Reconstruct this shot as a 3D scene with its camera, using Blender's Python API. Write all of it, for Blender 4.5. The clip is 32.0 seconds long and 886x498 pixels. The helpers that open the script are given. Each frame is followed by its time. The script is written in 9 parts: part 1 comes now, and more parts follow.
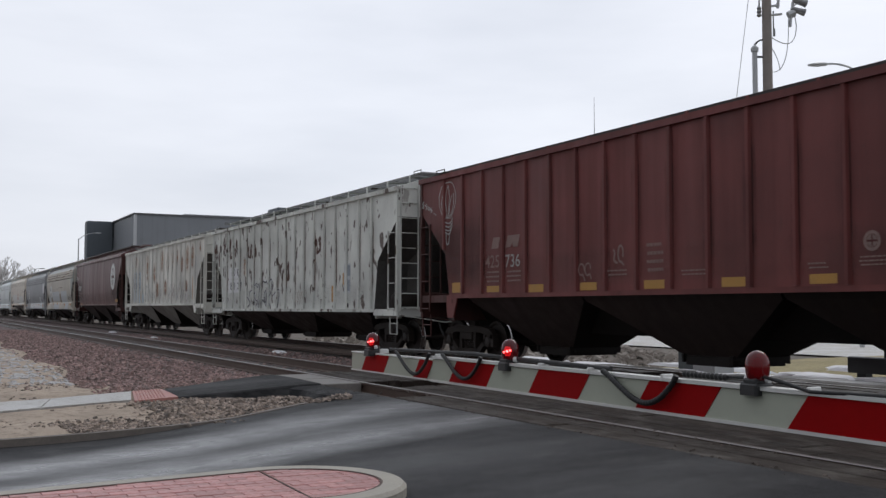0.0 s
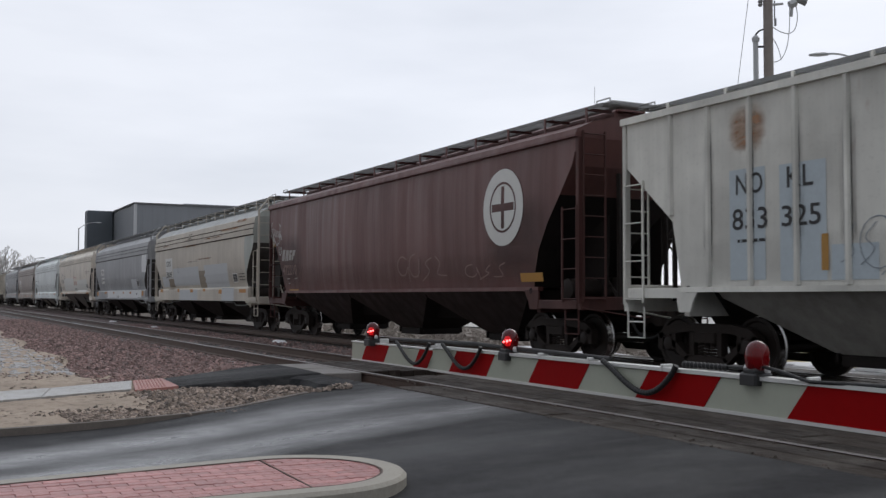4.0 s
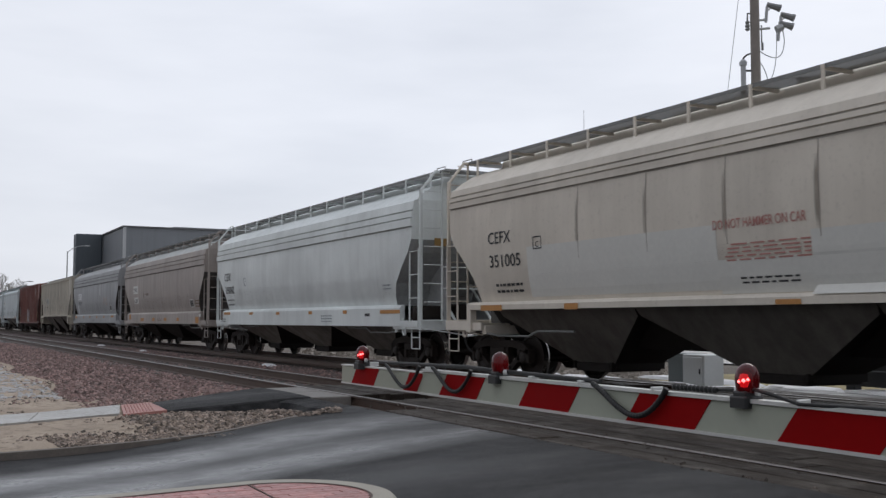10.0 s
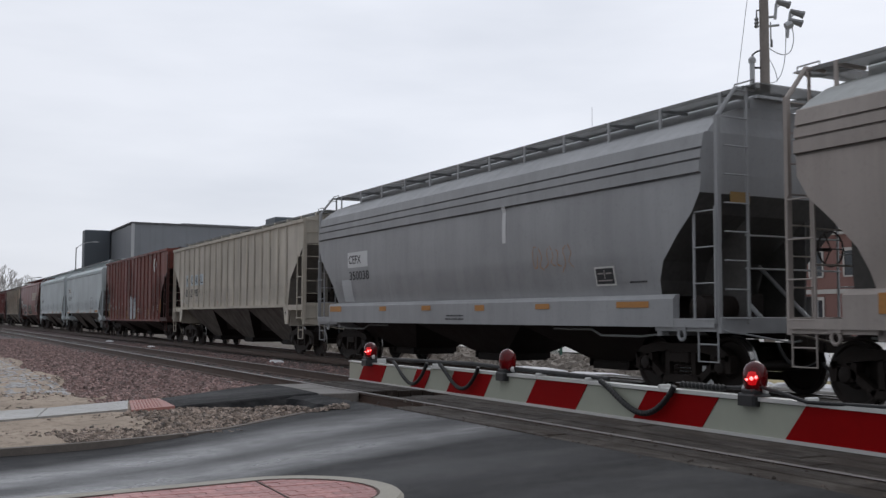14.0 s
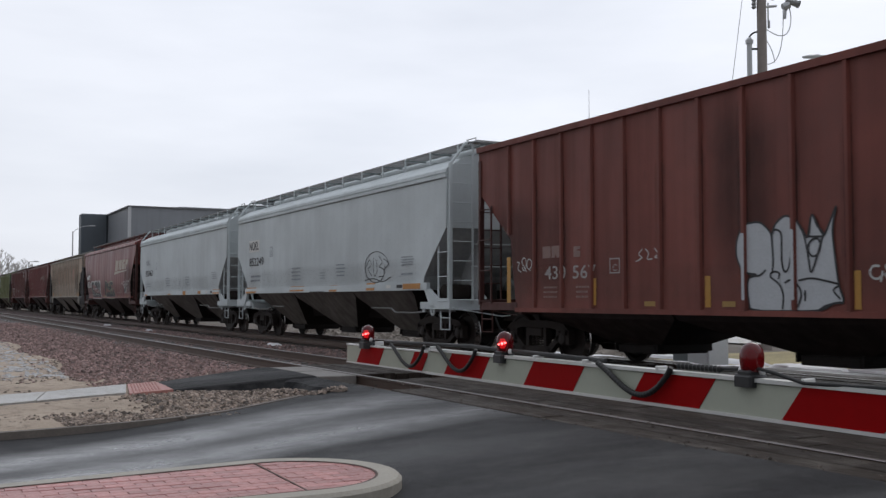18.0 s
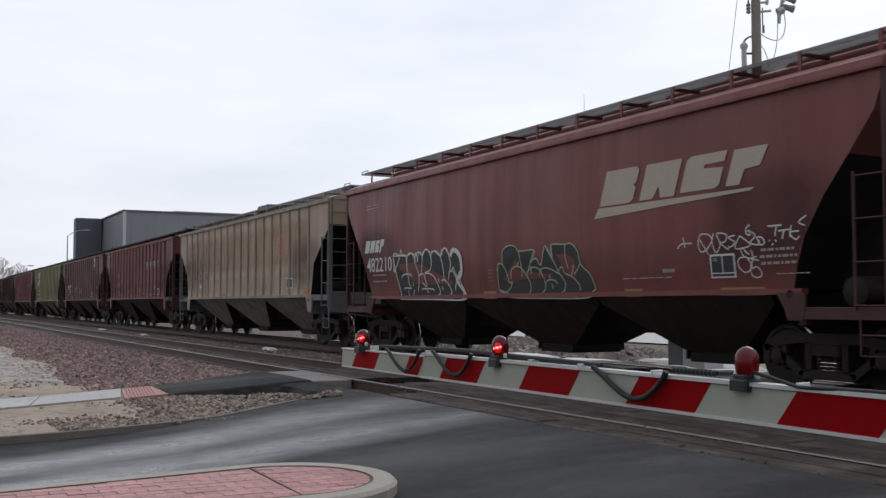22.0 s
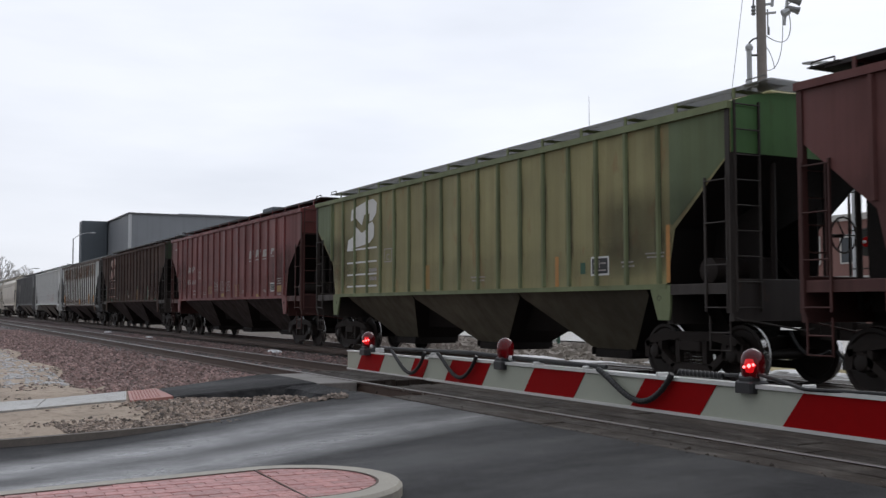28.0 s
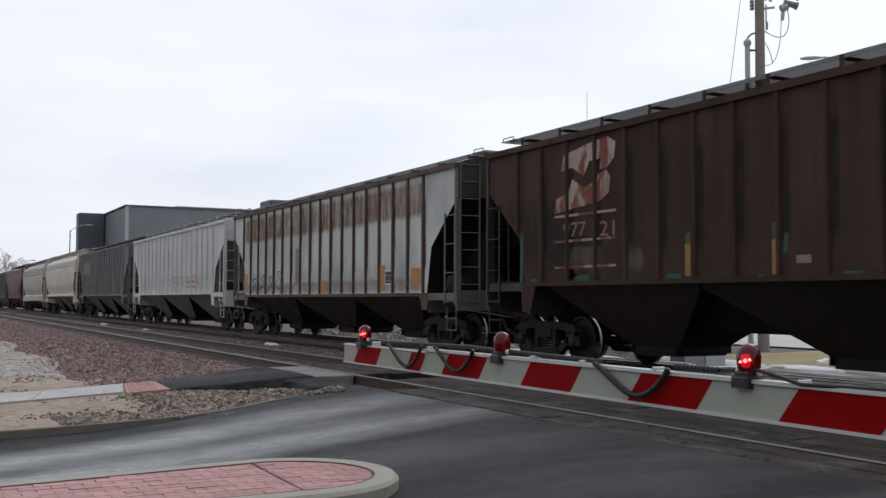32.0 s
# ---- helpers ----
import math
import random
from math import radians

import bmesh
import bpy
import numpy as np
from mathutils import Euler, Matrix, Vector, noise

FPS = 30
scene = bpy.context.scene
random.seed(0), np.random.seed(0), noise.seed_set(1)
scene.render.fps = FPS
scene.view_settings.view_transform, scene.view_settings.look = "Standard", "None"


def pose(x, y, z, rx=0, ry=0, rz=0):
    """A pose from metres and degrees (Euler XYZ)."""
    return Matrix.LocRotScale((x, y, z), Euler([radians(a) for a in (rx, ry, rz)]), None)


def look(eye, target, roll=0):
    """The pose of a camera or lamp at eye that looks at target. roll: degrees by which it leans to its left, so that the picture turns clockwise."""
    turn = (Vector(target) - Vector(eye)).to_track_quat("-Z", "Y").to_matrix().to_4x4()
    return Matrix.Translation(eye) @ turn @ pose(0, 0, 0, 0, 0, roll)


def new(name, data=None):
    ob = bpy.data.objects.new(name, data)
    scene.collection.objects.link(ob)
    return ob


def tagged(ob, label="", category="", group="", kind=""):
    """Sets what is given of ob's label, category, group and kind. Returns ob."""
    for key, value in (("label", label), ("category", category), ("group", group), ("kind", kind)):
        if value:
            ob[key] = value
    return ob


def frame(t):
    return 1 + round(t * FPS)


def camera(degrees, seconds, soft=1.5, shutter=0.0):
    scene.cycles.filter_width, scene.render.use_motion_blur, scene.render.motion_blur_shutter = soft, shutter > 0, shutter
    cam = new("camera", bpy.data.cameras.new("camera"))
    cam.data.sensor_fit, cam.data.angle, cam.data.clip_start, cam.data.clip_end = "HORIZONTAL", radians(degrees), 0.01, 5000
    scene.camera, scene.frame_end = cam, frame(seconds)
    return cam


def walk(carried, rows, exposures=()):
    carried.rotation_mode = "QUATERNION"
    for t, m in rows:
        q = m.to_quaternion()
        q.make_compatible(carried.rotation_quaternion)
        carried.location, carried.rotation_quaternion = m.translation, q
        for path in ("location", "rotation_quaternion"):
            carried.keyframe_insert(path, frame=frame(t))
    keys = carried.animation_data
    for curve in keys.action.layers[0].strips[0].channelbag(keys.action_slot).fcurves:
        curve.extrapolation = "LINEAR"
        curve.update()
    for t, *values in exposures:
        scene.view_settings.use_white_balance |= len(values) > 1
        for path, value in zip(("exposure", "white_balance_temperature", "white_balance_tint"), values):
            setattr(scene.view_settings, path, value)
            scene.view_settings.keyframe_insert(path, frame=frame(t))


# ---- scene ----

# ---------------- camera and its path ----------------
EYE = (0.0, 0.0, 1.19)
LENS = 46.95


def aim(yaw, pitch, roll):
    """Camera pose: yaw in degrees from the track's far end towards the tracks, pitch up, roll."""
    a, p = radians(yaw), radians(pitch)
    way = Vector((-math.cos(a) * math.cos(p), math.sin(a) * math.cos(p), math.sin(p)))
    return look(EYE, Vector(EYE) + way * 10, roll)


cam = camera(LENS, 32.0, soft=1.4, shutter=0.08)
PATH = [(0, 27.456, 3.321, 0.110), (0.5, 27.505, 3.216, 0.225), (1, 27.679, 3.455, 0.371), (1.5, 27.673, 3.575, 0.304), (2, 27.669, 3.438, 0.272),
        (2.5, 27.431, 3.063, 0.160), (3, 27.356, 2.645, 0.118), (3.5, 27.413, 2.633, 0.185), (5.5, 27.549, 3.235, 0.008), (6, 27.544, 3.092, -0.000),
        (6.5, 27.677, 3.095, 0.120), (7, 27.711, 3.205, 0.274), (7.5, 27.710, 3.246, 0.290), (8, 27.686, 3.345, 0.206), (8.5, 27.588, 3.373, 0.222),
        (9, 27.608, 3.487, 0.150), (9.5, 27.787, 3.841, 0.151), (10, 28.010, 4.042, 0.069), (10.5, 27.858, 3.971, 0.146), (11, 27.768, 3.963, 0.120),
        (11.5, 27.474, 4.029, 0.028), (12, 27.392, 4.210, -0.050), (12.5, 27.522, 4.154, 0.103), (13, 27.562, 4.011, 0.092), (13.5, 27.608, 3.915, 0.094),
        (14, 27.577, 3.866, 0.229), (14.5, 27.574, 3.674, 0.208), (16.5, 27.823, 3.372, 0.013), (17, 27.834, 3.348, 0.085), (17.5, 27.802, 3.062, 0.119),
        (18, 27.741, 2.894, 0.026), (18.5, 27.932, 3.013, 0.090), (19, 27.953, 3.052, 0.052), (19.5, 27.936, 2.998, -0.065), (20, 27.881, 2.943, 0.066),
        (20.5, 27.789, 2.758, -0.103), (21, 27.967, 2.912, -0.012), (21.5, 27.970, 3.174, 0.048), (22, 28.004, 3.130, 0.002), (22.5, 27.864, 2.926, -0.014),
        (23, 27.829, 2.700, 0.145), (23.5, 27.945, 2.663, 0.222), (24, 28.131, 2.843, 0.238), (24.5, 28.091, 3.039, 0.218), (25, 27.983, 3.254, 0.282),
        (25.5, 27.783, 3.182, 0.066), (27.5, 27.736, 3.591, 0.196), (28, 27.720, 3.259, -0.049), (28.5, 27.607, 2.909, -0.105), (29, 27.653, 2.838, 0.140),
        (29.5, 27.781, 2.991, 0.206), (30, 27.797, 3.054, 0.249), (30.5, 27.743, 3.048, 0.134), (31, 27.777, 2.938, 0.100), (31.5, 27.724, 2.817, 0.133),
        (32, 27.878, 2.907, 0.199)]
walk(cam, [(t, aim(y, p, r)) for t, y, p, r in PATH], exposures=[(0.0, -0.07), (6.0, -0.06), (9.0, -0.08), (12.0, -0.17), (14.0, -0.12), (18.0, -0.02), (23.0, 0.04), (32.0, 0.05)])

# ---------------- world and light: an overcast winter day ----------------
SUN_EL = 36.0
SUN_WAY = Vector((-.42, .69, .588)).normalized()      # towards the veiled sun, beyond the train
SUN_AZ = math.degrees(math.atan2(SUN_WAY.x, SUN_WAY.y))
world = bpy.data.worlds.new("overcast_sky")
scene.world = world
world.use_nodes = True
wt = world.node_tree
wt.nodes.clear()
w_out = wt.nodes.new("ShaderNodeOutputWorld")
w_bg = wt.nodes.new("ShaderNodeBackground")
w_sky = wt.nodes.new("ShaderNodeTexSky")
w_sky.sky_type = "NISHITA"
w_sky.sun_disc = False
w_sky.sun_elevation = radians(SUN_EL)
w_sky.sun_rotation = radians(SUN_AZ)
w_co = wt.nodes.new("ShaderNodeTexCoord")
w_map = wt.nodes.new("ShaderNodeMapping")
w_map.inputs["Scale"].default_value = (1.6, 1.6, 7.0)
w_map.inputs["Rotation"].default_value = (0.05, 0.12, 0.3)
w_noise = wt.nodes.new("ShaderNodeTexNoise")
w_noise.inputs["Scale"].default_value = 1.5
w_noise.inputs["Detail"].default_value = 5.0
w_noise.inputs["Roughness"].default_value = 0.5
w_ramp = wt.nodes.new("ShaderNodeValToRGB")
w_ramp.color_ramp.elements[0].position, w_ramp.color_ramp.elements[0].color = 0.32, (7.4, 7.75, 8.58, 1)
w_ramp.color_ramp.elements[1].position, w_ramp.color_ramp.elements[1].color = 0.66, (8.9, 9.2, 10.0, 1)
w_mix = wt.nodes.new("ShaderNodeMix")
w_mix.data_type = "RGBA"
w_mix.inputs["Factor"].default_value = 0.94
wt.links.new(w_co.outputs["Generated"], w_map.inputs["Vector"])
wt.links.new(w_map.outputs["Vector"], w_noise.inputs["Vector"])
wt.links.new(w_noise.outputs["Fac"], w_ramp.inputs["Fac"])
wt.links.new(w_sky.outputs["Color"], w_mix.inputs["A"])
wt.links.new(w_ramp.outputs["Color"], w_mix.inputs["B"])
w_bg.inputs["Strength"].default_value = 0.1
w_dot = wt.nodes.new("ShaderNodeVectorMath")
w_dot.operation = "DOT_PRODUCT"
w_dot.inputs[1].default_value = SUN_WAY
w_lum = wt.nodes.new("ShaderNodeMapRange")
w_lum.inputs["From Min"].default_value, w_lum.inputs["From Max"].default_value = -1.0, 0.75
w_lum.inputs["To Min"].default_value, w_lum.inputs["To Max"].default_value = 0.36, 1.08
w_mul = wt.nodes.new("ShaderNodeVectorMath")
w_mul.operation = "SCALE"
wt.links.new(w_co.outputs["Generated"], w_dot.inputs[0])
wt.links.new(w_dot.outputs["Value"], w_lum.inputs["Value"])
wt.links.new(w_mix.outputs["Result"], w_mul.inputs[0])
wt.links.new(w_lum.outputs["Result"], w_mul.inputs["Scale"])
wt.links.new(w_mul.outputs["Vector"], w_bg.inputs["Color"])
wt.links.new(w_bg.outputs["Background"], w_out.inputs["Surface"])

sun = new("sun", bpy.data.lights.new("sun", "SUN"))
sun.data.energy, sun.data.angle, sun.data.color = 0.5, radians(25), (1.0, 0.97, 0.93)
sun.matrix_world = look(SUN_WAY * 80, (0, 0, 0))

# ---------------- materials ----------------


def node(nt, kind, **settings):
    n = nt.nodes.new(kind)
    for k, v in settings.items():
        n.inputs[k].default_value = v
    return n


def mixed(nt, fac, a, b, blend="MIX"):
    """A colour mix; fac, a and b are sockets or values."""
    m = nt.nodes.new("ShaderNodeMix")
    m.data_type, m.blend_type = "RGBA", blend
    for name, v in (("Factor", fac), ("A", a), ("B", b)):
        sock = [s for s in m.inputs if s.name == name and (s.type == "RGBA" or name == "Factor")][0]
        if name == "Factor":
            sock = m.inputs[0]
        if isinstance(v, bpy.types.NodeSocket):
            nt.links.new(v, sock)
        else:
            sock.default_value = v
    return [s for s in m.outputs if s.type == "RGBA"][0]


def ramp(nt, sock, lo, hi, a=0.0, b=1.0):
    m = nt.nodes.new("ShaderNodeMapRange")
    m.clamp = True
    m.inputs["From Min"].default_value, m.inputs["From Max"].default_value = lo, hi
    m.inputs["To Min"].default_value, m.inputs["To Max"].default_value = a, b
    nt.links.new(sock, m.inputs["Value"])
    return m.outputs["Result"]


def noisy(nt, co, scale, detail=4.0, rough=0.6, stretch=(1, 1, 1)):
    m = node(nt, "ShaderNodeMapping", Scale=stretch)
    nt.links.new(co, m.inputs["Vector"])
    n = node(nt, "ShaderNodeTexNoise", Scale=scale, Detail=detail, Roughness=rough)
    nt.links.new(m.outputs["Vector"], n.inputs["Vector"])
    return n.outputs["Fac"]


def c4(c, k=1.0):
    return (c[0] * k, c[1] * k, c[2] * k, 1)


def start(name):
    m = bpy.data.materials.new(name)
    m.use_nodes = True
    nt = m.node_tree
    return m, nt, nt.nodes["Principled BSDF"], nt.nodes.new("ShaderNodeTexCoord").outputs["Object"]


def bump(nt, bsdf, height, strength=0.3, dist=0.01):
    b = node(nt, "ShaderNodeBump", Strength=strength, Distance=dist)
    nt.links.new(height, b.inputs["Height"])
    nt.links.new(b.outputs["Normal"], bsdf.inputs["Normal"])


def plain(name, color, rough=0.6, metal=0.0, vary=0.18, scale=6.0, emit=0.0):
    """A surface with a mottled colour at two scales and a fine relief."""
    m, nt, b, co = start(name)
    f = noisy(nt, co, scale, 5.0)
    g = noisy(nt, co, scale * 9, 3.0)
    col = mixed(nt, f, c4(color, 1 - vary), c4(color, 1 + vary))
    col = mixed(nt, ramp(nt, g, 0.35, 0.7, 0, 0.35), col, c4(color, 1 - 1.6 * vary))
    nt.links.new(col, b.inputs["Base Color"])
    nt.links.new(ramp(nt, f, 0.3, 0.7, rough - 0.07, min(1, rough + 0.07)), b.inputs["Roughness"])
    b.inputs["Metallic"].default_value = metal
    bump(nt, b, g, 0.15, 0.004)
    if emit:
        b.inputs["Emission Color"].default_value = c4(color)
        b.inputs["Emission Strength"].default_value = emit
    return m


def car_paint(name, color, rust=0.15, dirt=0.4, rust_color=(0.13, 0.05, 0.025), dirt_color=(0.075, 0.068, 0.06), rough=0.55, faded=0.25, fleck=0.0, gloss=0.28):
    """Weathered freight car paint: faded patches, running streaks, rust blotches and road grime."""
    m, nt, b, co = start(name)
    info = nt.nodes.new("ShaderNodeObjectInfo").outputs["Location"]
    add = nt.nodes.new("ShaderNodeVectorMath")
    rnd = nt.nodes.new("ShaderNodeObjectInfo").outputs["Random"]
    comb = nt.nodes.new("ShaderNodeCombineXYZ")
    mul = node(nt, "ShaderNodeMath")
    mul.operation = "MULTIPLY"
    mul.inputs[1].default_value = 37.0
    nt.links.new(rnd, mul.inputs[0])
    nt.links.new(mul.outputs[0], comb.inputs["Y"])
    nt.links.new(co, add.inputs[0])
    nt.links.new(comb.outputs[0], add.inputs[1])
    co = add.outputs[0]
    big = noisy(nt, co, 0.5, 3.0, 0.55)
    streak = noisy(nt, co, 1.0, 6.0, 0.65, (3.2, 3.2, 0.16))
    fine = noisy(nt, co, 14.0, 4.0, 0.6)
    blot = noisy(nt, co, 1.9, 5.0, 0.55, (1.2, 1.2, 0.55))
    col = mixed(nt, ramp(nt, big, 0.35, 0.7), c4(color, 1 - faded), c4(color, 1 + faded * 0.8))
    col = mixed(nt, ramp(nt, streak, 0.42, 0.78, 0, dirt), col, c4(dirt_color))
    col = mixed(nt, ramp(nt, fine, 0.55, 0.85, 0, 0.25), col, c4(dirt_color))
    lo = 0.72 - rust * 0.42
    r = mixed(nt, fine, c4(rust_color, 0.6), c4(rust_color, 1.5))
    col = mixed(nt, ramp(nt, blot, lo, lo + 0.05, 0, min(1.0, rust * 2.5)), col, r)
    rs = noisy(nt, co, 0.9, 5.0, 0.6, (4.5, 4.5, 0.22))
    col = mixed(nt, ramp(nt, rs, 0.70 - rust * 0.3, 0.86 - rust * 0.2, 0, min(0.9, rust * 2)), col, r)
    if fleck:
        fl = noisy(nt, co, 2.5, 3.0, 0.5, (1.2, 1.2, 0.75))
        col = mixed(nt, ramp(nt, fl, 0.6, 0.63, 0, fleck), col, c4(rust_color, 0.7))
    nt.links.new(col, b.inputs["Base Color"])
    nt.links.new(ramp(nt, streak, 0.3, 0.7, rough - 0.1, rough + 0.2), b.inputs["Roughness"])
    b.inputs["Specular IOR Level"].default_value = gloss
    bump(nt, b, big, 0.25, 0.02)
    return m


def sums(nt, op, a, b):
    m = nt.nodes.new("ShaderNodeMath")
    m.operation = op
    for k, v in enumerate((a, b)):
        if isinstance(v, bpy.types.NodeSocket):
            nt.links.new(v, m.inputs[k])
        else:
            m.inputs[k].default_value = v
    return m.outputs[0]


def asphalt(name, base, tracks=(), wet=0.5):
    """Asphalt with damp streaks along the way of travel; tracks: where wheels have worn it smooth, its sky sheen partly
    painted pale.
    """
    m, nt, b, co = start(name)
    band = noisy(nt, co, 0.8, 4.0, 0.55, (1.0, 0.16, 1.0))
    blob = noisy(nt, co, 0.5, 5.0, 0.6, (1.0, 0.4, 1.0))
    grain = noisy(nt, co, 75.0, 4.0, 0.75)
    spots = noisy(nt, co, 11.0, 7.0, 0.72)
    col = mixed(nt, ramp(nt, grain, 0.33, 0.68), c4(base, 0.4), c4(base, 1.9))
    mott = noisy(nt, co, 2.6, 6.0, 0.66, (1.0, 0.55, 1.0))
    col = mixed(nt, ramp(nt, spots, 0.46, 0.66, 0, 0.7), col, c4(base, 0.5))
    col = mixed(nt, ramp(nt, mott, 0.48, 0.7, 0, 0.55), col, c4((0.075, 0.074, 0.073)))
    w = sums(nt, "ADD", ramp(nt, band, 0.45, 0.7, 0, 0.2 * wet), ramp(nt, blob, 0.35, 0.7, 0.08 * wet, 0.4 * wet))
    if tracks:
        xyz = nt.nodes.new("ShaderNodeSeparateXYZ")
        nt.links.new(co, xyz.inputs[0])
        fan = sums(nt, "MULTIPLY_ADD", xyz.outputs["Y"], 0.14)
        fan.node.inputs[2].default_value = 1.0
        u = sums(nt, "DIVIDE", sums(nt, "ADD", xyz.outputs["X"], 6.0), fan)
        u = sums(nt, "ADD", u, ramp(nt, blob, 0.2, 0.8, -0.2, 0.2))
        for c, width, amount in tracks:
            d = sums(nt, "ABSOLUTE", sums(nt, "SUBTRACT", u, c), 0)
            t = sums(nt, "MULTIPLY", ramp(nt, d, 0.0, width, amount, 0), ramp(nt, mott, 0.34, 0.62, 1.15, 0.55))
            t = sums(nt, "MULTIPLY", t, ramp(nt, xyz.outputs["Y"], 1.6, 5.6, 1.12, 0.62))   # weaker close to the rails
            w = sums(nt, "ADD", w, t)
    # this pale mix stands in for part of the sky's reflection
    col = mixed(nt, ramp(nt, w, 0.1, 1.0, 0, 0.8), col, c4((0.265, 0.268, 0.272)))
    nt.links.new(col, b.inputs["Base Color"])
    nt.links.new(ramp(nt, w, 0.05, 0.9, 0.62, 0.26), b.inputs["Roughness"])
    nt.links.new(ramp(nt, w, 0.05, 0.8, 0.06, 0.42), b.inputs["Specular IOR Level"])
    bump(nt, b, sums(nt, "ADD", grain, spots), 0.55, 0.008)
    return m


def ground_mat(name, a, b_, c, scale=1.0, rough=0.9):
    m, nt, b, co = start(name)
    f = noisy(nt, co, 0.6 * scale, 6.0, 0.65)
    g = noisy(nt, co, 5.0 * scale, 6.0, 0.7)
    h = noisy(nt, co, 45.0 * scale, 3.0, 0.7)
    col = mixed(nt, ramp(nt, f, 0.35, 0.65), c4(a), c4(b_))
    col = mixed(nt, ramp(nt, g, 0.5, 0.72), col, c4(c))
    col = mixed(nt, ramp(nt, h, 0.45, 0.8, 0, 0.6), col, c4(a, 0.45))
    nt.links.new(col, b.inputs["Base Color"])
    b.inputs["Roughness"].default_value = rough
    bump(nt, b, g, 0.7, 0.05)
    return m


def piece_mat(name, base, spread=0.35, rough=0.8, tint=(1.0, 1.0, 1.0), wet=0.0):
    """For loose stones and other pieces: the colour varies from piece to piece."""
    m, nt, b, co = start(name)
    isl = nt.nodes.new("ShaderNodeNewGeometry").outputs["Random Per Island"]
    h = noisy(nt, co, 20.0, 4.0, 0.6)
    col = mixed(nt, isl, c4(base, 1 - spread), (base[0] * (1 + spread) * tint[0], base[1] * (1 + spread) * tint[1], base[2] * (1 + spread) * tint[2], 1))
    col = mixed(nt, ramp(nt, h, 0.4, 0.75, 0, 0.5), col, c4(base, 0.5))
    nt.links.new(col, b.inputs["Base Color"])
    b.inputs["Roughness"].default_value = rough - wet
    bump(nt, b, h, 0.4, 0.01)
    return m


def brick_mat(name, base, spread=0.25):
    m, nt, b, co = start(name)
    rnd = nt.nodes.new("ShaderNodeObjectInfo").outputs["Random"]
    h = noisy(nt, co, 30.0, 5.0, 0.65)
    col = mixed(nt, rnd, c4(base, 1 - spread), c4(base, 1 + spread))
    col = mixed(nt, ramp(nt, h, 0.4, 0.75, 0, 0.5), col, c4(base, 0.55))
    nt.links.new(col, b.inputs["Base Color"])
    nt.links.new(ramp(nt, h, 0.3, 0.7, 0.3, 0.6), b.inputs["Roughness"])
    bump(nt, b, h, 0.4, 0.006)
    return m


def cladding(name, color, pitch=0.6):
    """Vertical ribbed sheet cladding, weathered."""
    m, nt, b, co = start(name)
    f = noisy(nt, co, 0.25, 4.0, 0.6)
    st = noisy(nt, co, 0.8, 4.0, 0.6, (2.0, 2.0, 0.1))
    col = mixed(nt, f, c4(color, 0.85), c4(color, 1.15))
    col = mixed(nt, ramp(nt, st, 0.5, 0.8, 0, 0.35), col, c4(color, 0.6))
    nt.links.new(col, b.inputs["Base Color"])
    b.inputs["Roughness"].default_value = 0.55
    return m


def lens_red(name, glow):
    m, nt, b, co = start(name)
    b.inputs["Base Color"].default_value = (0.055, 0.002, 0.004, 1)
    b.inputs["Roughness"].default_value = 0.14
    b.inputs["Specular IOR Level"].default_value = 0.4
    b.inputs["Transmission Weight"].default_value = 0.15
    b.inputs["Emission Color"].default_value = (1.0, 0.01, 0.015, 1)
    b.inputs["Emission Strength"].default_value = glow
    return m


M = {}
M["asphalt"] = asphalt("wet_asphalt", (0.024, 0.024, 0.026), ((-3.1, 0.62, 0.85), (-2.15, 0.5, 0.9), (-1.1, 0.45, 0.08), (0.2, 0.5, 0.08)), 0.4)
M["asphalt_new"] = asphalt("fresh_asphalt", (0.013, 0.013, 0.014), (), 0.35)
M["sand"] = ground_mat("sandy_soil", (0.45, 0.365, 0.285), (0.33, 0.265, 0.205), (0.15, 0.115, 0.09), 1.3)
M["far_ground"] = ground_mat("winter_ground", (0.105, 0.085, 0.065), (0.14, 0.12, 0.1), (0.06, 0.05, 0.038), 0.5)
M["ballast"] = ground_mat("ballast_bed", (0.16, 0.115, 0.105), (0.115, 0.085, 0.08), (0.075, 0.06, 0.055), 2.2)
M["stone"] = piece_mat("ballast_stone", (0.265, 0.19, 0.175), 0.6, 0.75, (1.0, 0.92, 0.9))
M["rubble"] = piece_mat("rubble_stone", (0.27, 0.222, 0.19), 0.8, 0.8, (1.0, 0.97, 0.93))
M["rubble_dark"] = piece_mat("dark_grit", (0.09, 0.072, 0.06), 0.5, 0.85)
M["concrete"] = plain("concrete", (0.42, 0.40, 0.375), 0.75, 0, 0.14, 3.0)
M["kerb"] = plain("kerb_concrete", (0.36, 0.335, 0.285), 0.7, 0, 0.25, 5.0)
M["kerb_dark"] = plain("dirty_kerb", (0.15, 0.128, 0.11), 0.75, 0, 0.35, 5.0)
M["walk"] = ground_mat("wet_sidewalk", (0.45, 0.44, 0.42), (0.35, 0.34, 0.32), (0.2, 0.17, 0.135), 1.6, 0.38)
M["tactile"] = plain("tactile_red", (0.40, 0.185, 0.16), 0.55, 0, 0.35, 5.0)
M["brick"] = brick_mat("paver_red", (0.43, 0.185, 0.17), 0.22)
M["joint_dirt"] = plain("joint_dirt", (0.11, 0.075, 0.065), 0.9, 0, 0.3, 9.0)
M["mortar"] = plain("joint_sand", (0.27, 0.15, 0.135), 0.8)
